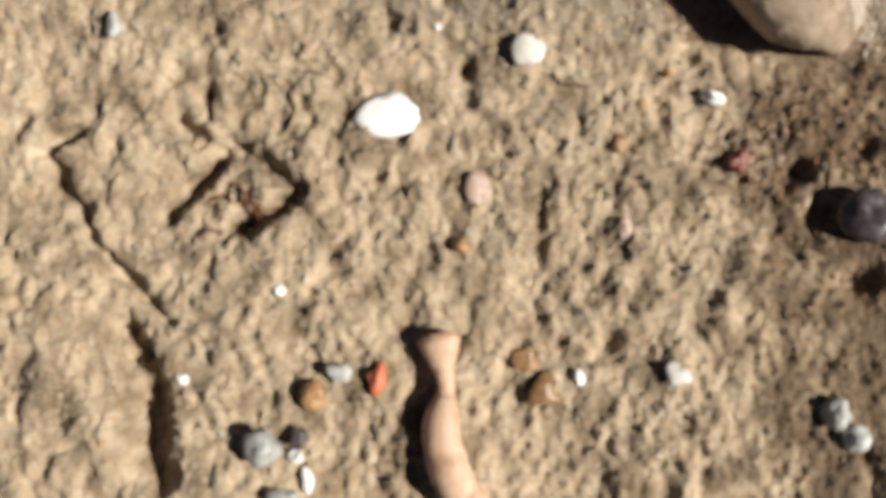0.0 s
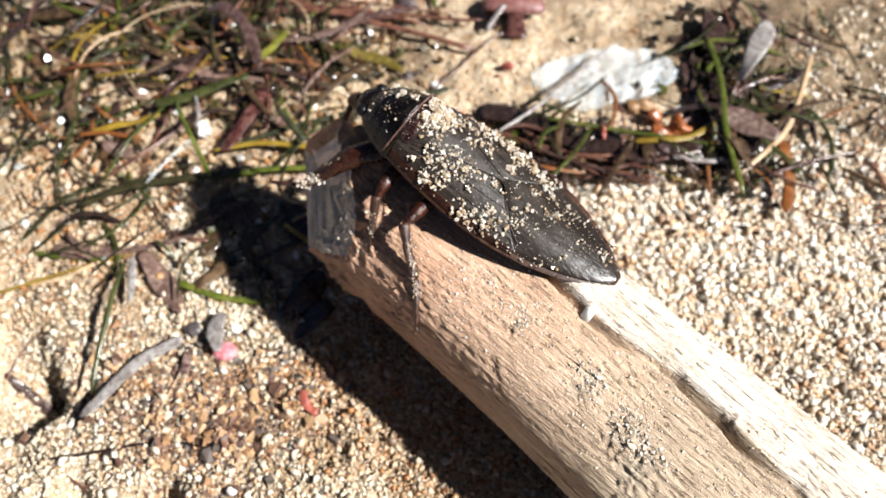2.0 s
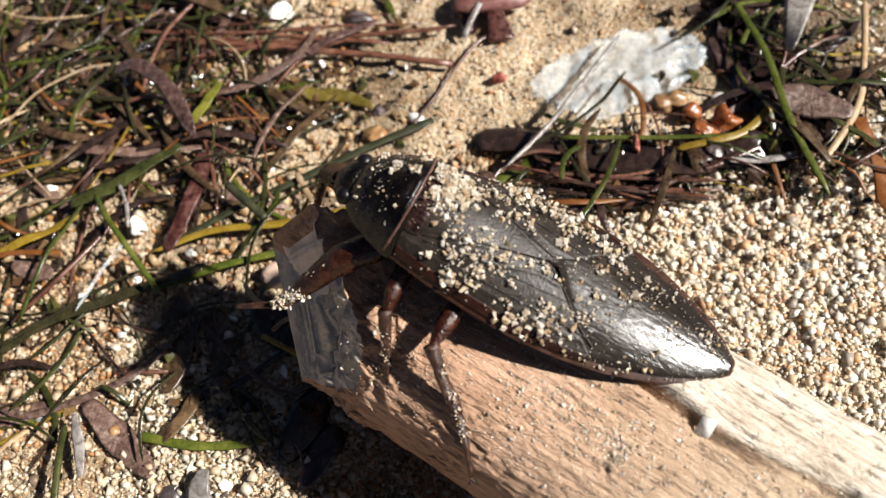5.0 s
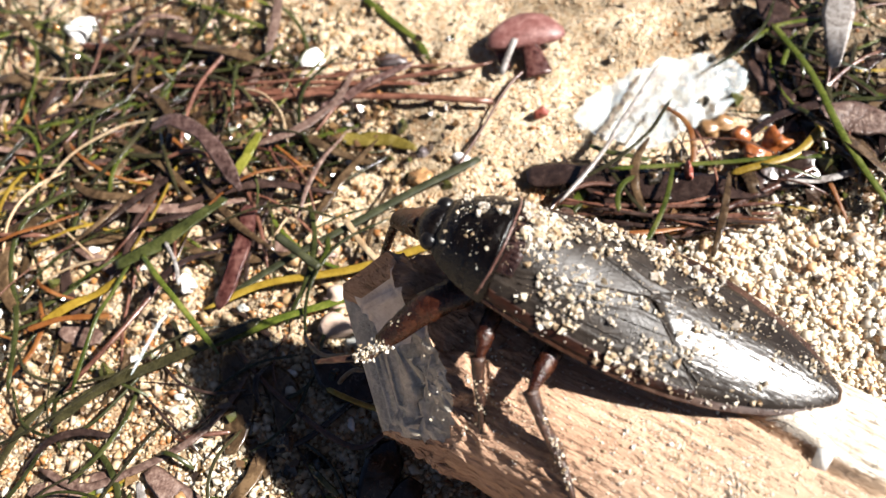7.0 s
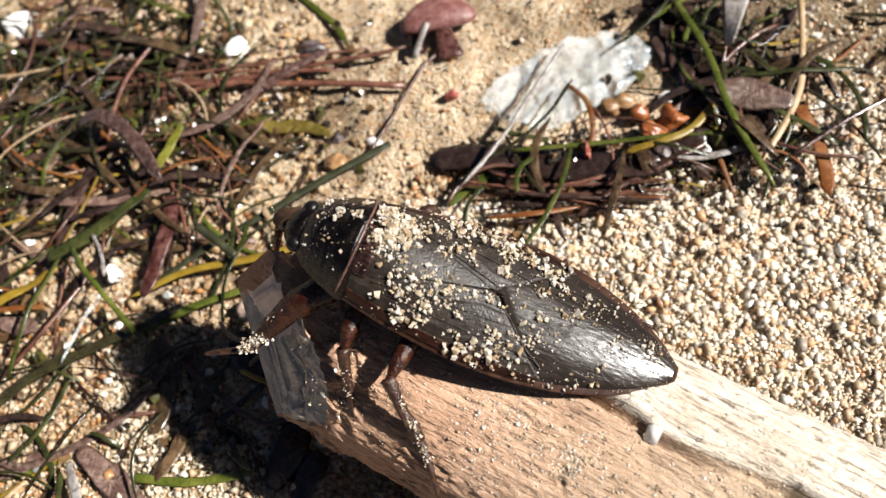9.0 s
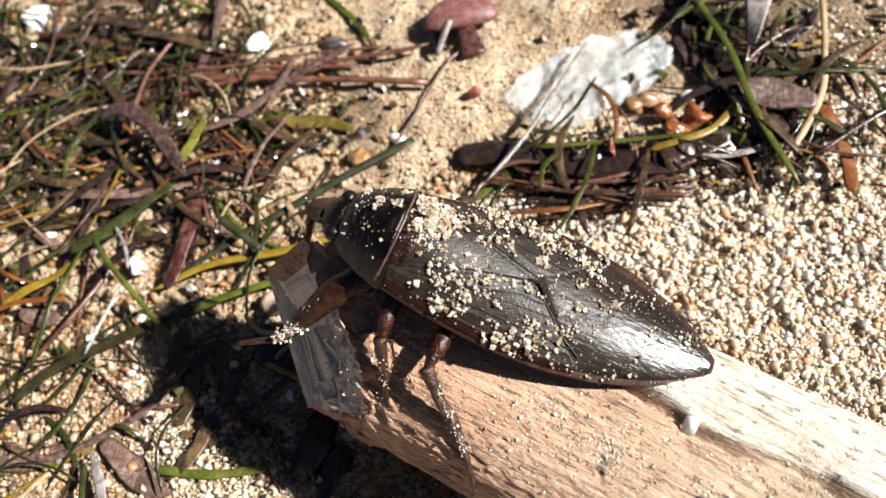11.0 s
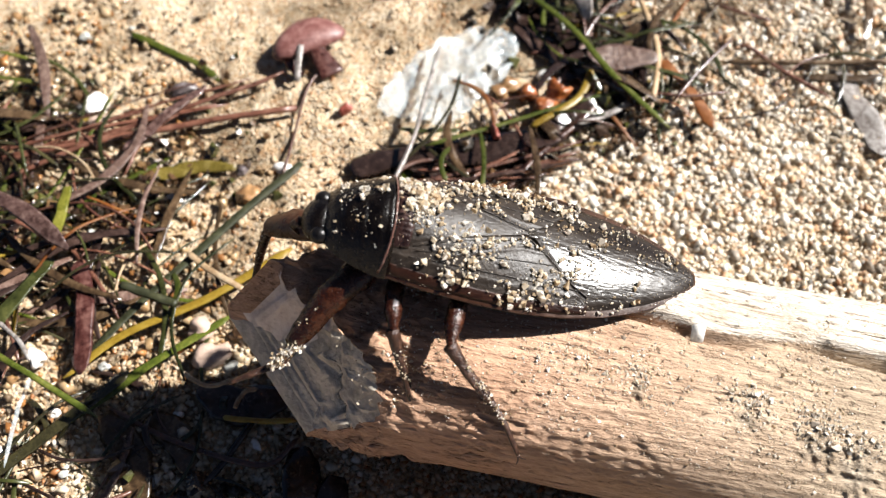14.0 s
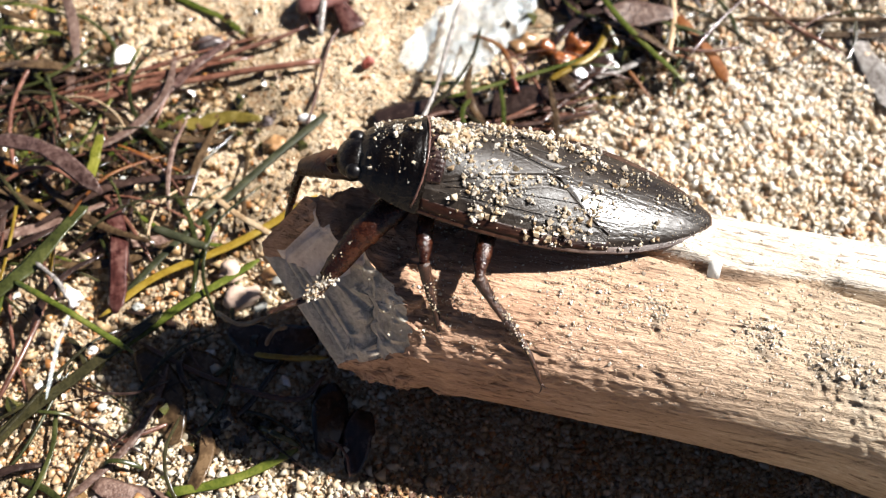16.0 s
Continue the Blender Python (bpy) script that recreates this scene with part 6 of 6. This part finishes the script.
stone("pebble", 0.0700, 0.3490, (0.0046, 0.0028, 0.0026), M_DARKSTONE, "black oblong pebble on sand", "pebble", 72, turn=-0.15, sharp=0.4)
stone("shell_piece", 0.0388, 0.2614, (0.0014, 0.0013, 0.0012), M_SHELLWHITE, "small bluish white shell piece", "shell", 73)
stone("shell_piece", 0.0514, 0.2474, (0.0010, 0.0018, 0.0010), M_SHELLWHITE, "small white shell piece in shade", "shell", 74, turn=0.2)
stone("shell_piece", 0.0163, 0.2858, (0.0020, 0.0024, 0.0034), M_SHELLWHITE, "small white shell piece upright in weed", "shell", 75, sink=-0.1)
stone("red_bit", 0.1063, 0.3220, (0.0022, 0.0016, 0.0018), M_STONERED, "small dark red lump on sand", "lump", 76, lumpy=0.5)
stone("red_bit", 0.1363, 0.2945, (0.0009, 0.0022, 0.0030), M_STONERED, "small upright red scrap", "lump", 77, sink=-0.3)
stone("pebble", 0.0650, 0.3200, (0.0018, 0.0016, 0.0014), M_STONEBROWN, "rounded brown pebble on sand", "pebble", 78)
stone("pink_scrap", 0.0385, 0.2160, (0.0036, 0.0028, 0.0017), M_PINK, "bright pink rounded scrap on sand", "scrap", 79, lumpy=0.12, sharp=0.2)
strand("pale_kelp", [(0.0360, 0.2262), (0.0350, 0.2212), (0.0372, 0.2150)], 0.0026, M_GREYLEAF, "pale pinkish leaf piece on a pink scrap", "leaf", lift=0.0028, leaf=True, seed=80)
stone("pebble", 0.0281, 0.2222, (0.0026, 0.0024, 0.0018), M_DARKSTONE, "smooth dark grey pebble on sand", "pebble", 81, sharp=0.2)
stone("shell_piece", 0.0395, 0.2234, (0.0016, 0.0014, 0.0013), M_SHELLWHITE, "small white shell piece on sand", "shell", 82)
strand("red_weed_curl", [(0.0610, 0.2070), (0.0622, 0.2038), (0.0640, 0.2022), (0.0660, 0.2010)], 0.0012, M_STONERED, "curled dark red weed scrap", "seaweed", high=0.0009, lift=0.0008, seed=83)
strand("purple_kelp", [(0.0270, 0.2070), (0.0290, 0.2110), (0.0285, 0.2150)], 0.0014, M_PURPLE, "small purple leaf scrap", "leaf", lift=0.0008, leaf=True, seed=84)
stone("shell_piece", 0.0489, 0.1800, (0.0016, 0.0015, 0.0013), M_SHELLWHITE, "small white pebble on sand", "shell", 85)
stone("pebble", 0.0140, 0.2375, (0.0022, 0.0018, 0.0014), M_STONEBROWN, "small tan pebble on sand", "pebble", 86)
stone("shell_piece", -0.1032, 0.2716, (0.0068, 0.0058, 0.0030), M_SHELLWHITE, "white rounded shell by weed", "shell", 87)
stone("shell_piece", -0.0861, 0.2648, (0.0044, 0.0040, 0.0026), M_SHELLWHITE, "white rounded shell by weed", "shell", 88)
stone("shell_piece", -0.0689, 0.2538, (0.0050, 0.0026, 0.0022), M_SHELLWHITE, "white oval shell on sand", "shell", 89, turn=0.3)


def white_chip():
    """A thin upright flake wedged in the log's crack."""
    bm = bmesh.new()
    bmesh.ops.create_cube(bm, size=1)
    r = np.random.RandomState(90)
    for v in bm.verts:
        v.co = Vector((v.co.x * 0.0023, v.co.y * 0.0009, v.co.z * 0.0032)) + Vector(r.randn(3)) * 0.00012
    bmesh.ops.bevel(bm, geom=bm.edges[:], offset=0.00022, segments=2, affect="EDGES")
    turn = (LOG @ pose(0.0226, 0.0042, 0.0425, -48, 4, 6))
    g = [tuple(turn @ v.co) for v in bm.verts], [[v.index for v in f.verts] for f in bm.faces]
    bm.free()
    rest("white_chip", g, M_CHIP, "small flat white chip wedged in a crack of the log", "shell")


white_chip()


# the bare damp sand by the start
stone("flat_shell", -0.0173, 0.1145, (0.0152, 0.0106, 0.0030), M_SHELLWHITE, "low worn white shell half sunk in sand", "shell", 157, lumpy=0.30, turn=0.1, sharp=0.3, sink=0.30)

stone("pebble", 0.0490, 0.1449, (0.0088, 0.0084, 0.0028), M_CHALK, "round whitish pebble on sand", "pebble", 102, lumpy=0.16, sharp=0.3, sink=0.28)
stone("shell_piece", 0.1375, 0.1226, (0.0062, 0.0042, 0.0042), M_SHELLWHITE, "small white angular stone on sand", "pebble", 103, turn=-0.4, sharp=1.0, sink=0.1)
stone("pebble", 0.1495, 0.0916, (0.0060, 0.0056, 0.0044), M_STONERED, "dark red rough stone on sand", "pebble", 104, lumpy=0.4)
stone("stone", 0.2090, 0.0640, (0.0150, 0.0130, 0.0100), M_DARKSTONE, "dark reddish-brown large pebble on sand", "stone", 105, lumpy=0.15, sink=0.15)
stone("pebble", 0.0932, 0.1002, (0.0040, 0.0050, 0.0030), M_STONEBROWN, "small orange-brown pebble on sand", "pebble", 106)
stone("pebble", 0.1040, 0.1190, (0.0032, 0.0026, 0.0022), M_STONEBROWN, "small brown pebble on sand", "pebble", 126)
stone("pebble", 0.0250, 0.0792, (0.0066, 0.0088, 0.0022), M_PINKSTONE, "flat pinkish pebble sunk in sand", "pebble", 107, sink=0.45)
stone("pebble", 0.0166, 0.0525, (0.0044, 0.0048, 0.0040), M_STONEBROWN, "orange-brown lump in a hollow", "pebble", 108, lumpy=0.4)
stone("pebble", -0.0758, -0.0390, (0.0088, 0.0090, 0.0070), M_STONEGREY, "rounded grey pebble on sand", "pebble", 109, sharp=0.4, sink=0.15)
stone("pebble", -0.0600, -0.0350, (0.0056, 0.0050, 0.0042), M_DARKSTONE, "purplish dark pebble on sand", "pebble", 110)
stone("pebble", -0.0608, -0.0440, (0.0042, 0.0036, 0.0030), M_SHELLWHITE, "small white pebble on sand", "pebble", 111)
stone("shell_piece", -0.0555, -0.0555, (0.0032, 0.0064, 0.0034), M_SHELLWHITE, "white oblong pebble on sand", "pebble", 112, turn=0.2)
stone("pebble", -0.0675, -0.0620, (0.0082, 0.0050, 0.0046), M_STONEGREY, "pale grey pebble on sand", "pebble", 113)
stone("pebble", -0.0406, -0.0046, (0.0062, 0.0064, 0.0044), M_STONEGREY, "pale blue-grey pebble on sand", "pebble", 114, sharp=0.8)
stone("pebble", -0.0530, -0.0156, (0.0074, 0.0064, 0.0050), M_STONEBROWN, "brown rounded pebble on sand", "pebble", 115)
stone("brick_chip", -0.0237, -0.0083, (0.0050, 0.0088, 0.0036), M_BRICK, "orange-red brick chip on sand", "brick chip", 116, lumpy=0.1, turn=-0.15, sharp=0.9, sink=0.1)
stone("shell_piece", 0.0713, -0.0098, (0.0034, 0.0040, 0.0026), M_SHELLWHITE, "small white pebble on sand", "pebble", 117)
stone("shell_piece", 0.1166, -0.0084, (0.0078, 0.0066, 0.0036), M_CHALK, "pale angular shell piece on sand", "shell", 118, sharp=1.0)
stone("pebble", 0.0552, -0.0153, (0.0096, 0.0088, 0.0036), M_STONEBROWN, "flat yellow-brown stone sunk in sand", "pebble", 119, sharp=0.9, sink=0.3)
stone("pebble", 0.0462, -0.0007, (0.0074, 0.0066, 0.0030), M_STONEBROWN, "flat tan stone sunk in sand", "pebble", 120, sink=0.35)
stone("pebble", 0.1911, -0.0280, (0.0070, 0.0080, 0.0060), M_STONEGREY, "blue-grey pebble on damp sand", "pebble", 121, sink=0.1)
stone("pebble", 0.2001, -0.0400, (0.0076, 0.0070, 0.0052), M_STONEGREY, "blue-grey pebble on damp sand", "pebble", 122, sink=0.1)
stone("pebble", -0.1452, 0.1577, (0.0044, 0.0062, 0.0044), M_STONEGREY, "pale grey pebble on sand", "pebble", 123, sink=0.1)
stone("shell_piece", -0.0674, 0.0324, (0.0030, 0.0028, 0.0020), M_SHELLWHITE, "tiny white shell piece on sand", "shell", 124)
stone("shell_piece", -0.1139, -0.0079, (0.0036, 0.0030, 0.0020), M_SHELLWHITE, "tiny white shell piece on sand", "shell", 125)
stone("shell_piece", 0.0940, 0.0600, (0.0038, 0.0056, 0.0024), M_PINKSTONE, "pale tan shell piece on sand", "shell", 127)
stone("pebble", 0.1177, 0.1348, (0.0030, 0.0026, 0.0022), M_STONEBROWN, "small brown pebble on sand", "pebble", 128)
stone("shell_piece", 0.0070, 0.1580, (0.0022, 0.0020, 0.0018), M_SHELLWHITE, "tiny white shell piece on sand", "shell", 129)


def bleached_stick():
    """A short knobbed stick with a waist, lying on the damp sand."""
    path = spline([(0.0054, 0.0110, 0.0060), (0.0068, 0.0000, 0.0072), (0.0088, -0.0145, 0.0066), (0.0062, -0.0330, 0.0080), (0.0112, -0.0535, 0.0082), (0.0230, -0.0720, 0.0070), (0.0330, -0.0840, 0.0060)], 60)
    u = np.linspace(0, 1, 60)
    w = np.interp(u, [0, 0.04, 0.12, 0.24, 0.34, 0.45, 0.62, 0.85, 1.0], [0.0074, 0.0102, 0.0086, 0.0048, 0.0040, 0.0084, 0.0094, 0.0090, 0.0070])
    path[:, 2] += np.array([gz(x, y) for x, y in path[:, :2]]) * 0.4
    thing = tagged(new("bleached_stick"), "knobbed pale brown stick lying on damp sand", "stick")
    at = Vector(path[30])
    thing.location = at
    part("knob", tube(path[:22] - np.array(at), w[:22], w[:22] * 0.8, 20, rough=0.07, seed=4), M_BONE, thing, "flared knob on a narrow waist")
    part("shaft", tube(path[21:] - np.array(at), w[21:] * 0.995, w[21:] * 0.796, 20, rough=0.05, seed=5), M_BONE, thing)


bleached_stick()


# ---------------------------------------------------------------- tangled weed
def tangle(count, region, seed, kinds, spread, length, lift):
    """Loose strands in a heap: each one a thing of its own."""
    r = np.random.RandomState(seed)
    (x0, x1), (y0, y1) = region
    done = 0
    while done < count:
        x, y = r.uniform(x0, x1), r.uniform(y0, y1)
        if r.rand() > spread(x, y):
            continue
        name, material, label, category, width, high = kinds[r.randint(len(kinds))]
        l, a, bend = length * r.uniform(0.35, 1.1), r.uniform(0, 2 * math.pi), r.uniform(-0.5, 0.5)
        pts = [(x + l * (t - 0.5) * math.cos(a + bend * t * 1.6), y + l * (t - 0.5) * math.sin(a + bend * t * 1.6)) for t in (0, 0.33, 0.66, 1)]
        # strands stay off the log
        if any((lambda v: -0.066 < v.x < 0.14 and abs(v.y) < 0.0255)(LOG_BACK @ Vector((px, py, 0))) for px, py in pts):
            continue
        strand(name, pts, width * r.uniform(0.5, 1.25), material, label, category, high=high, lift=lift * r.rand() ** 1.5 + 0.0004, arch=0.003 * r.rand(), n=14, twist=r.uniform(-0.8, 0.8), seed=int(r.randint(9999)), leaf=name.endswith("kelp"), group="strands of washed-up weed")
        done += 1


KINDS = [("sea_reed", M_WETREED, "dark wet seagrass strand in a heap of weed", "seagrass", 0.0008, 0.00014), ("red_twig", M_TWIG, "red-brown thin twig in a heap of weed", "twig", 0.0005, 0.0005), ("green_reed", M_GREEN, "green-yellow grass blade in a heap of weed", "grass blade", 0.0006, 0.00012),
         ("brown_kelp", M_BROWNLEAF, "brown wet leaf piece in a heap of weed", "leaf", 0.0017, 0.0002), ("dark_kelp", M_DARKLEAF, "dark wet leaf piece in a heap of weed", "leaf", 0.0014, 0.0002), ("straw", M_STRAW, "dry straw in a heap of weed", "straw", 0.0003, 0.0003),
         ("rootlet", M_DARKLEAF, "thin dark stem in a heap of weed", "stem", 0.0003, 0.0003), ("sea_reed", M_DARKGREEN, "dark green seagrass strand in a heap of weed", "seagrass", 0.0005, 0.00014), ("orange_kelp", M_ORANGE, "orange-brown dry leaf piece in a heap of weed", "leaf", 0.0007, 0.00016),
         ("green_reed", M_YELLOW, "yellow-brown grass blade in a heap of weed", "grass blade", 0.0005, 0.00012), ("sea_reed", M_WETREED, "dark wet seagrass strand in a heap of weed", "seagrass", 0.0004, 0.00014), ("brown_kelp", M_BROWNLEAF, "brown wet leaf piece in a heap of weed", "leaf", 0.0011, 0.00014),
         ("rootlet", M_WETREED, "thin dark stem in a heap of weed", "stem", 0.00035, 0.0003), ("rootlet", M_TWIG, "thin brown stem in a heap of weed", "stem", 0.0003, 0.0003), ("sea_reed", M_DARKGREEN, "dark green seagrass strand in a heap of weed", "seagrass", 0.0006, 0.00014), ("purple_kelp", M_MOTTLED, "mottled brown leaf piece in a heap of weed", "leaf", 0.0013, 0.0002)]
DARK = [k for k in KINDS if k[1] in (M_DARKGREEN, M_WETREED, M_TWIG, M_DARKLEAF, M_BROWNLEAF)]
tangle(270, ((-0.045, 0.062), (0.270, 0.395)), 71, KINDS, lambda x, y: float((1.0 if x < -0.012 else np.clip((y - 0.276) / 0.030, 0.18, 1)) * np.clip((y - 0.262) / 0.03, 0, 1) * np.clip(1.3 - abs(y - 0.315 + 0.35 * (x - 0.01)) / 0.06, 0.0, 1) * np.clip((0.066 - x) / 0.03, 0.1, 1)), 0.040, 0.006)
tangle(110, ((-0.13, -0.045), (0.268, 0.345)), 72, DARK, lambda x, y: float(np.clip((y - 0.262) / 0.03, 0, 1) * np.clip(0.5 + 1.2 * vnoise(x * 28, y * 28, 7), 0.1, 1)), 0.034, 0.007)
tangle(60, ((0.105, 0.205), (0.272, 0.345)), 73, [k for k in KINDS if k[1] not in (M_GREYLEAF, M_STRAW)], lambda x, y: float(np.exp(-((y - 0.292 - 0.25 * max(0.0, x - 0.165)) / 0.013) ** 2) + 0.8 * np.exp(-((x - 0.180) / 0.012) ** 2) * (y > 0.28)), 0.032, 0.006)
tangle(120, ((-0.055, 0.03), (0.315, 0.40)), 78, [k for k in KINDS if k[1] in (M_DARKGREEN, M_WETREED, M_GREEN, M_DARKLEAF, M_BROWNLEAF, M_TWIG)], lambda x, y: float(np.clip(0.6 + 0.9 * vnoise(x * 30, y * 30, 9), 0.1, 1)), 0.036, 0.006)
# extra dark strands, added to make this patch of sand dimmer
tangle(26, ((-0.032, 0.032), (0.234, 0.276)), 83, [k for k in KINDS if k[1] in (M_DARKLEAF, M_BROWNLEAF, M_DARKGREEN, M_WETREED)], lambda x, y: 0.9, 0.026, 0.003)
tangle(12, ((0.002, 0.060), (0.226, 0.266)), 79, DARK, lambda x, y: float(np.clip(0.25 + (x - 0.01) / 0.05, 0.1, 1)), 0.024, 0.003)
tangle(6, ((0.028, 0.064), (0.232, 0.272)), 74, DARK, lambda x, y: 0.9, 0.022, 0.003)
tangle(70, ((0.163, 0.198), (0.288, 0.350)), 77, [k for k in KINDS if k[1] in (M_DARKGREEN, M_WETREED, M_GREEN, M_DARKLEAF, M_BROWNLEAF, M_TWIG)], lambda x, y: float(np.exp(-((x - 0.180) / 0.012) ** 2)), 0.030, 0.006)
tangle(14, ((0.14, 0.25), (0.335, 0.40)), 75, KINDS, lambda x, y: 0.8, 0.035, 0.005)
tangle(4, ((0.212, 0.262), (0.282, 0.325)), 80, DARK, lambda x, y: 0.8, 0.026, 0.004)
tangle(16, ((0.205, 0.26), (0.268, 0.31)), 76, KINDS, lambda x, y: 0.6, 0.030, 0.003)


def roots():
    """Brown rootlets exposed in the damp sand."""
    r = np.random.RandomState(17)
    for i in range(9):
        a = r.uniform(0, 2 * math.pi)
        x, y, l = -0.088 + 0.006 * r.randn(), 0.066 + 0.006 * r.randn(), r.uniform(0.010, 0.026)
        strand("rootlet", [(x, y), (x + 0.5 * l * math.cos(a), y + 0.5 * l * math.sin(a)), (x + l * math.cos(a + 0.6), y + l * math.sin(a + 0.6))], 0.0006, M_ORANGE if i % 2 else M_TWIG, "thin brown root in damp sand", "root", high=0.0005, lift=0.0012, seed=400 + i, group="roots in the damp sand")
    for i in range(34):
        a = r.uniform(0, 2 * math.pi)
        x, y, l = r.uniform(-0.10, 0.06), r.uniform(0.08, 0.22), r.uniform(0.006, 0.022)
        strand("rootlet", [(x, y), (x + 0.5 * l * math.cos(a), y + 0.5 * l * math.sin(a)), (x + l * math.cos(a + 0.7), y + l * math.sin(a + 0.7))], 0.00028, (M_STRAW, M_TWIG, M_DARKLEAF)[i % 3], "hair-thin plant fibre on sand", "plant fibre", high=0.00025, lift=0.0004, n=12, seed=430 + i, group="fibres on the sand")


roots()
strand("straw", [(-0.0630, 0.1270), (-0.0600, 0.1170), (-0.0640, 0.1080), (-0.0700, 0.1055)], 0.0007, M_STRAW, "pale curled dry stem on sand", "straw", high=0.0006, lift=0.0008, seed=390)
strand("straw", [(-0.1000, 0.1230), (-0.0990, 0.1130), (-0.1120, 0.1010)], 0.0006, M_STRAW, "pale curled dry stem on sand", "straw", high=0.0005, lift=0.0008, seed=391)


def grit_patches():
    """Dark red-brown crumbs between the log and the bare sand."""
    r = np.random.RandomState(19)
    pts, sizes = [], []
    for cx, cy, w, n in ((0.038, 0.199, 0.012, 5200), (0.052, 0.210, 0.007, 900), (0.012, 0.206, 0.012, 800), (0.168, 0.092, 0.022, 1800), (0.198, 0.112, 0.020, 1500), (0.208, 0.04, 0.016, 700), (0.05, 0.178, 0.012, 300)):
        x, y = cx + w * r.randn(n), cy + w * 0.7 * r.randn(n)
        k = 0.00040 * np.exp(0.45 * r.randn(n))
        pts.append(np.stack([x, y, ground_z(x, y) + k * 0.4], -1))
        sizes.append(k)
    tagged(grains("crumbs", np.vstack(pts), np.concatenate(sizes), M_CRUMB, 26), "dark red-brown crumbs of weed on sand", "crumbs", kind="stuff")


grit_patches()


def litter():
    """Small dark shreds rotting between the strands."""
    r = np.random.RandomState(29)
    pts, sizes = [], []
    for cx, cy, wx, wy, n in ((0.000, 0.335, 0.030, 0.026, 5200), (0.030, 0.322, 0.018, 0.020, 2600), (-0.020, 0.300, 0.020, 0.014, 1500), (0.169, 0.310, 0.007, 0.018, 1200), (0.140, 0.290, 0.022, 0.006, 1300), (0.045, 0.255, 0.012, 0.010, 500)):
        x, y = cx + wx * r.randn(n), cy + wy * r.randn(n)
        ok = (vnoise(x * 55, y * 55, 14) > -0.35) & (np.abs(0.63 * (x - 0.1086) + 0.777 * (y - 0.2244)) > 0.026)
        x, y = x[ok], y[ok]
        k = np.clip(0.00062 * np.exp(0.5 * r.randn(len(x))), 0.0003, 0.002)
        pts.append(np.stack([x, y, ground_z(x, y) + k * 0.5 + 0.0018 * r.rand(len(x)) ** 2], -1))
        sizes.append(k)
    tagged(grains("weed_litter", np.vstack(pts), np.concatenate(sizes), M_LITTER, 31), "dark wet brown shreds of rotting weed", "weed litter", kind="stuff")


litter()


def shell_bits():
    """Scattered small shell and stone bits among the weed."""
    r = np.random.RandomState(91)
    looks = [(M_SHELLWHITE, "shell_piece", "tiny white shell bit among weed", "shell"), (M_STONEBROWN, "pebble", "tiny brown pebble among weed", "pebble"), (M_STONEGREY, "pebble", "tiny grey pebble among weed", "pebble"), (M_PINKSTONE, "shell_piece", "tiny pinkish shell bit among weed", "shell")]
    for i in range(110):
        x, y = r.uniform(-0.12, 0.075), r.uniform(0.235, 0.39)
        m, name, label, cat = looks[r.randint(4)]
        k = 0.0010 * math.exp(0.35 * r.randn())
        stone(name, x, y, (k * 1.2, k, k * 0.8), m, label, cat, 300 + i, sharp=0.8, sink=0.05, group="shell and pebble bits")


shell_bits()
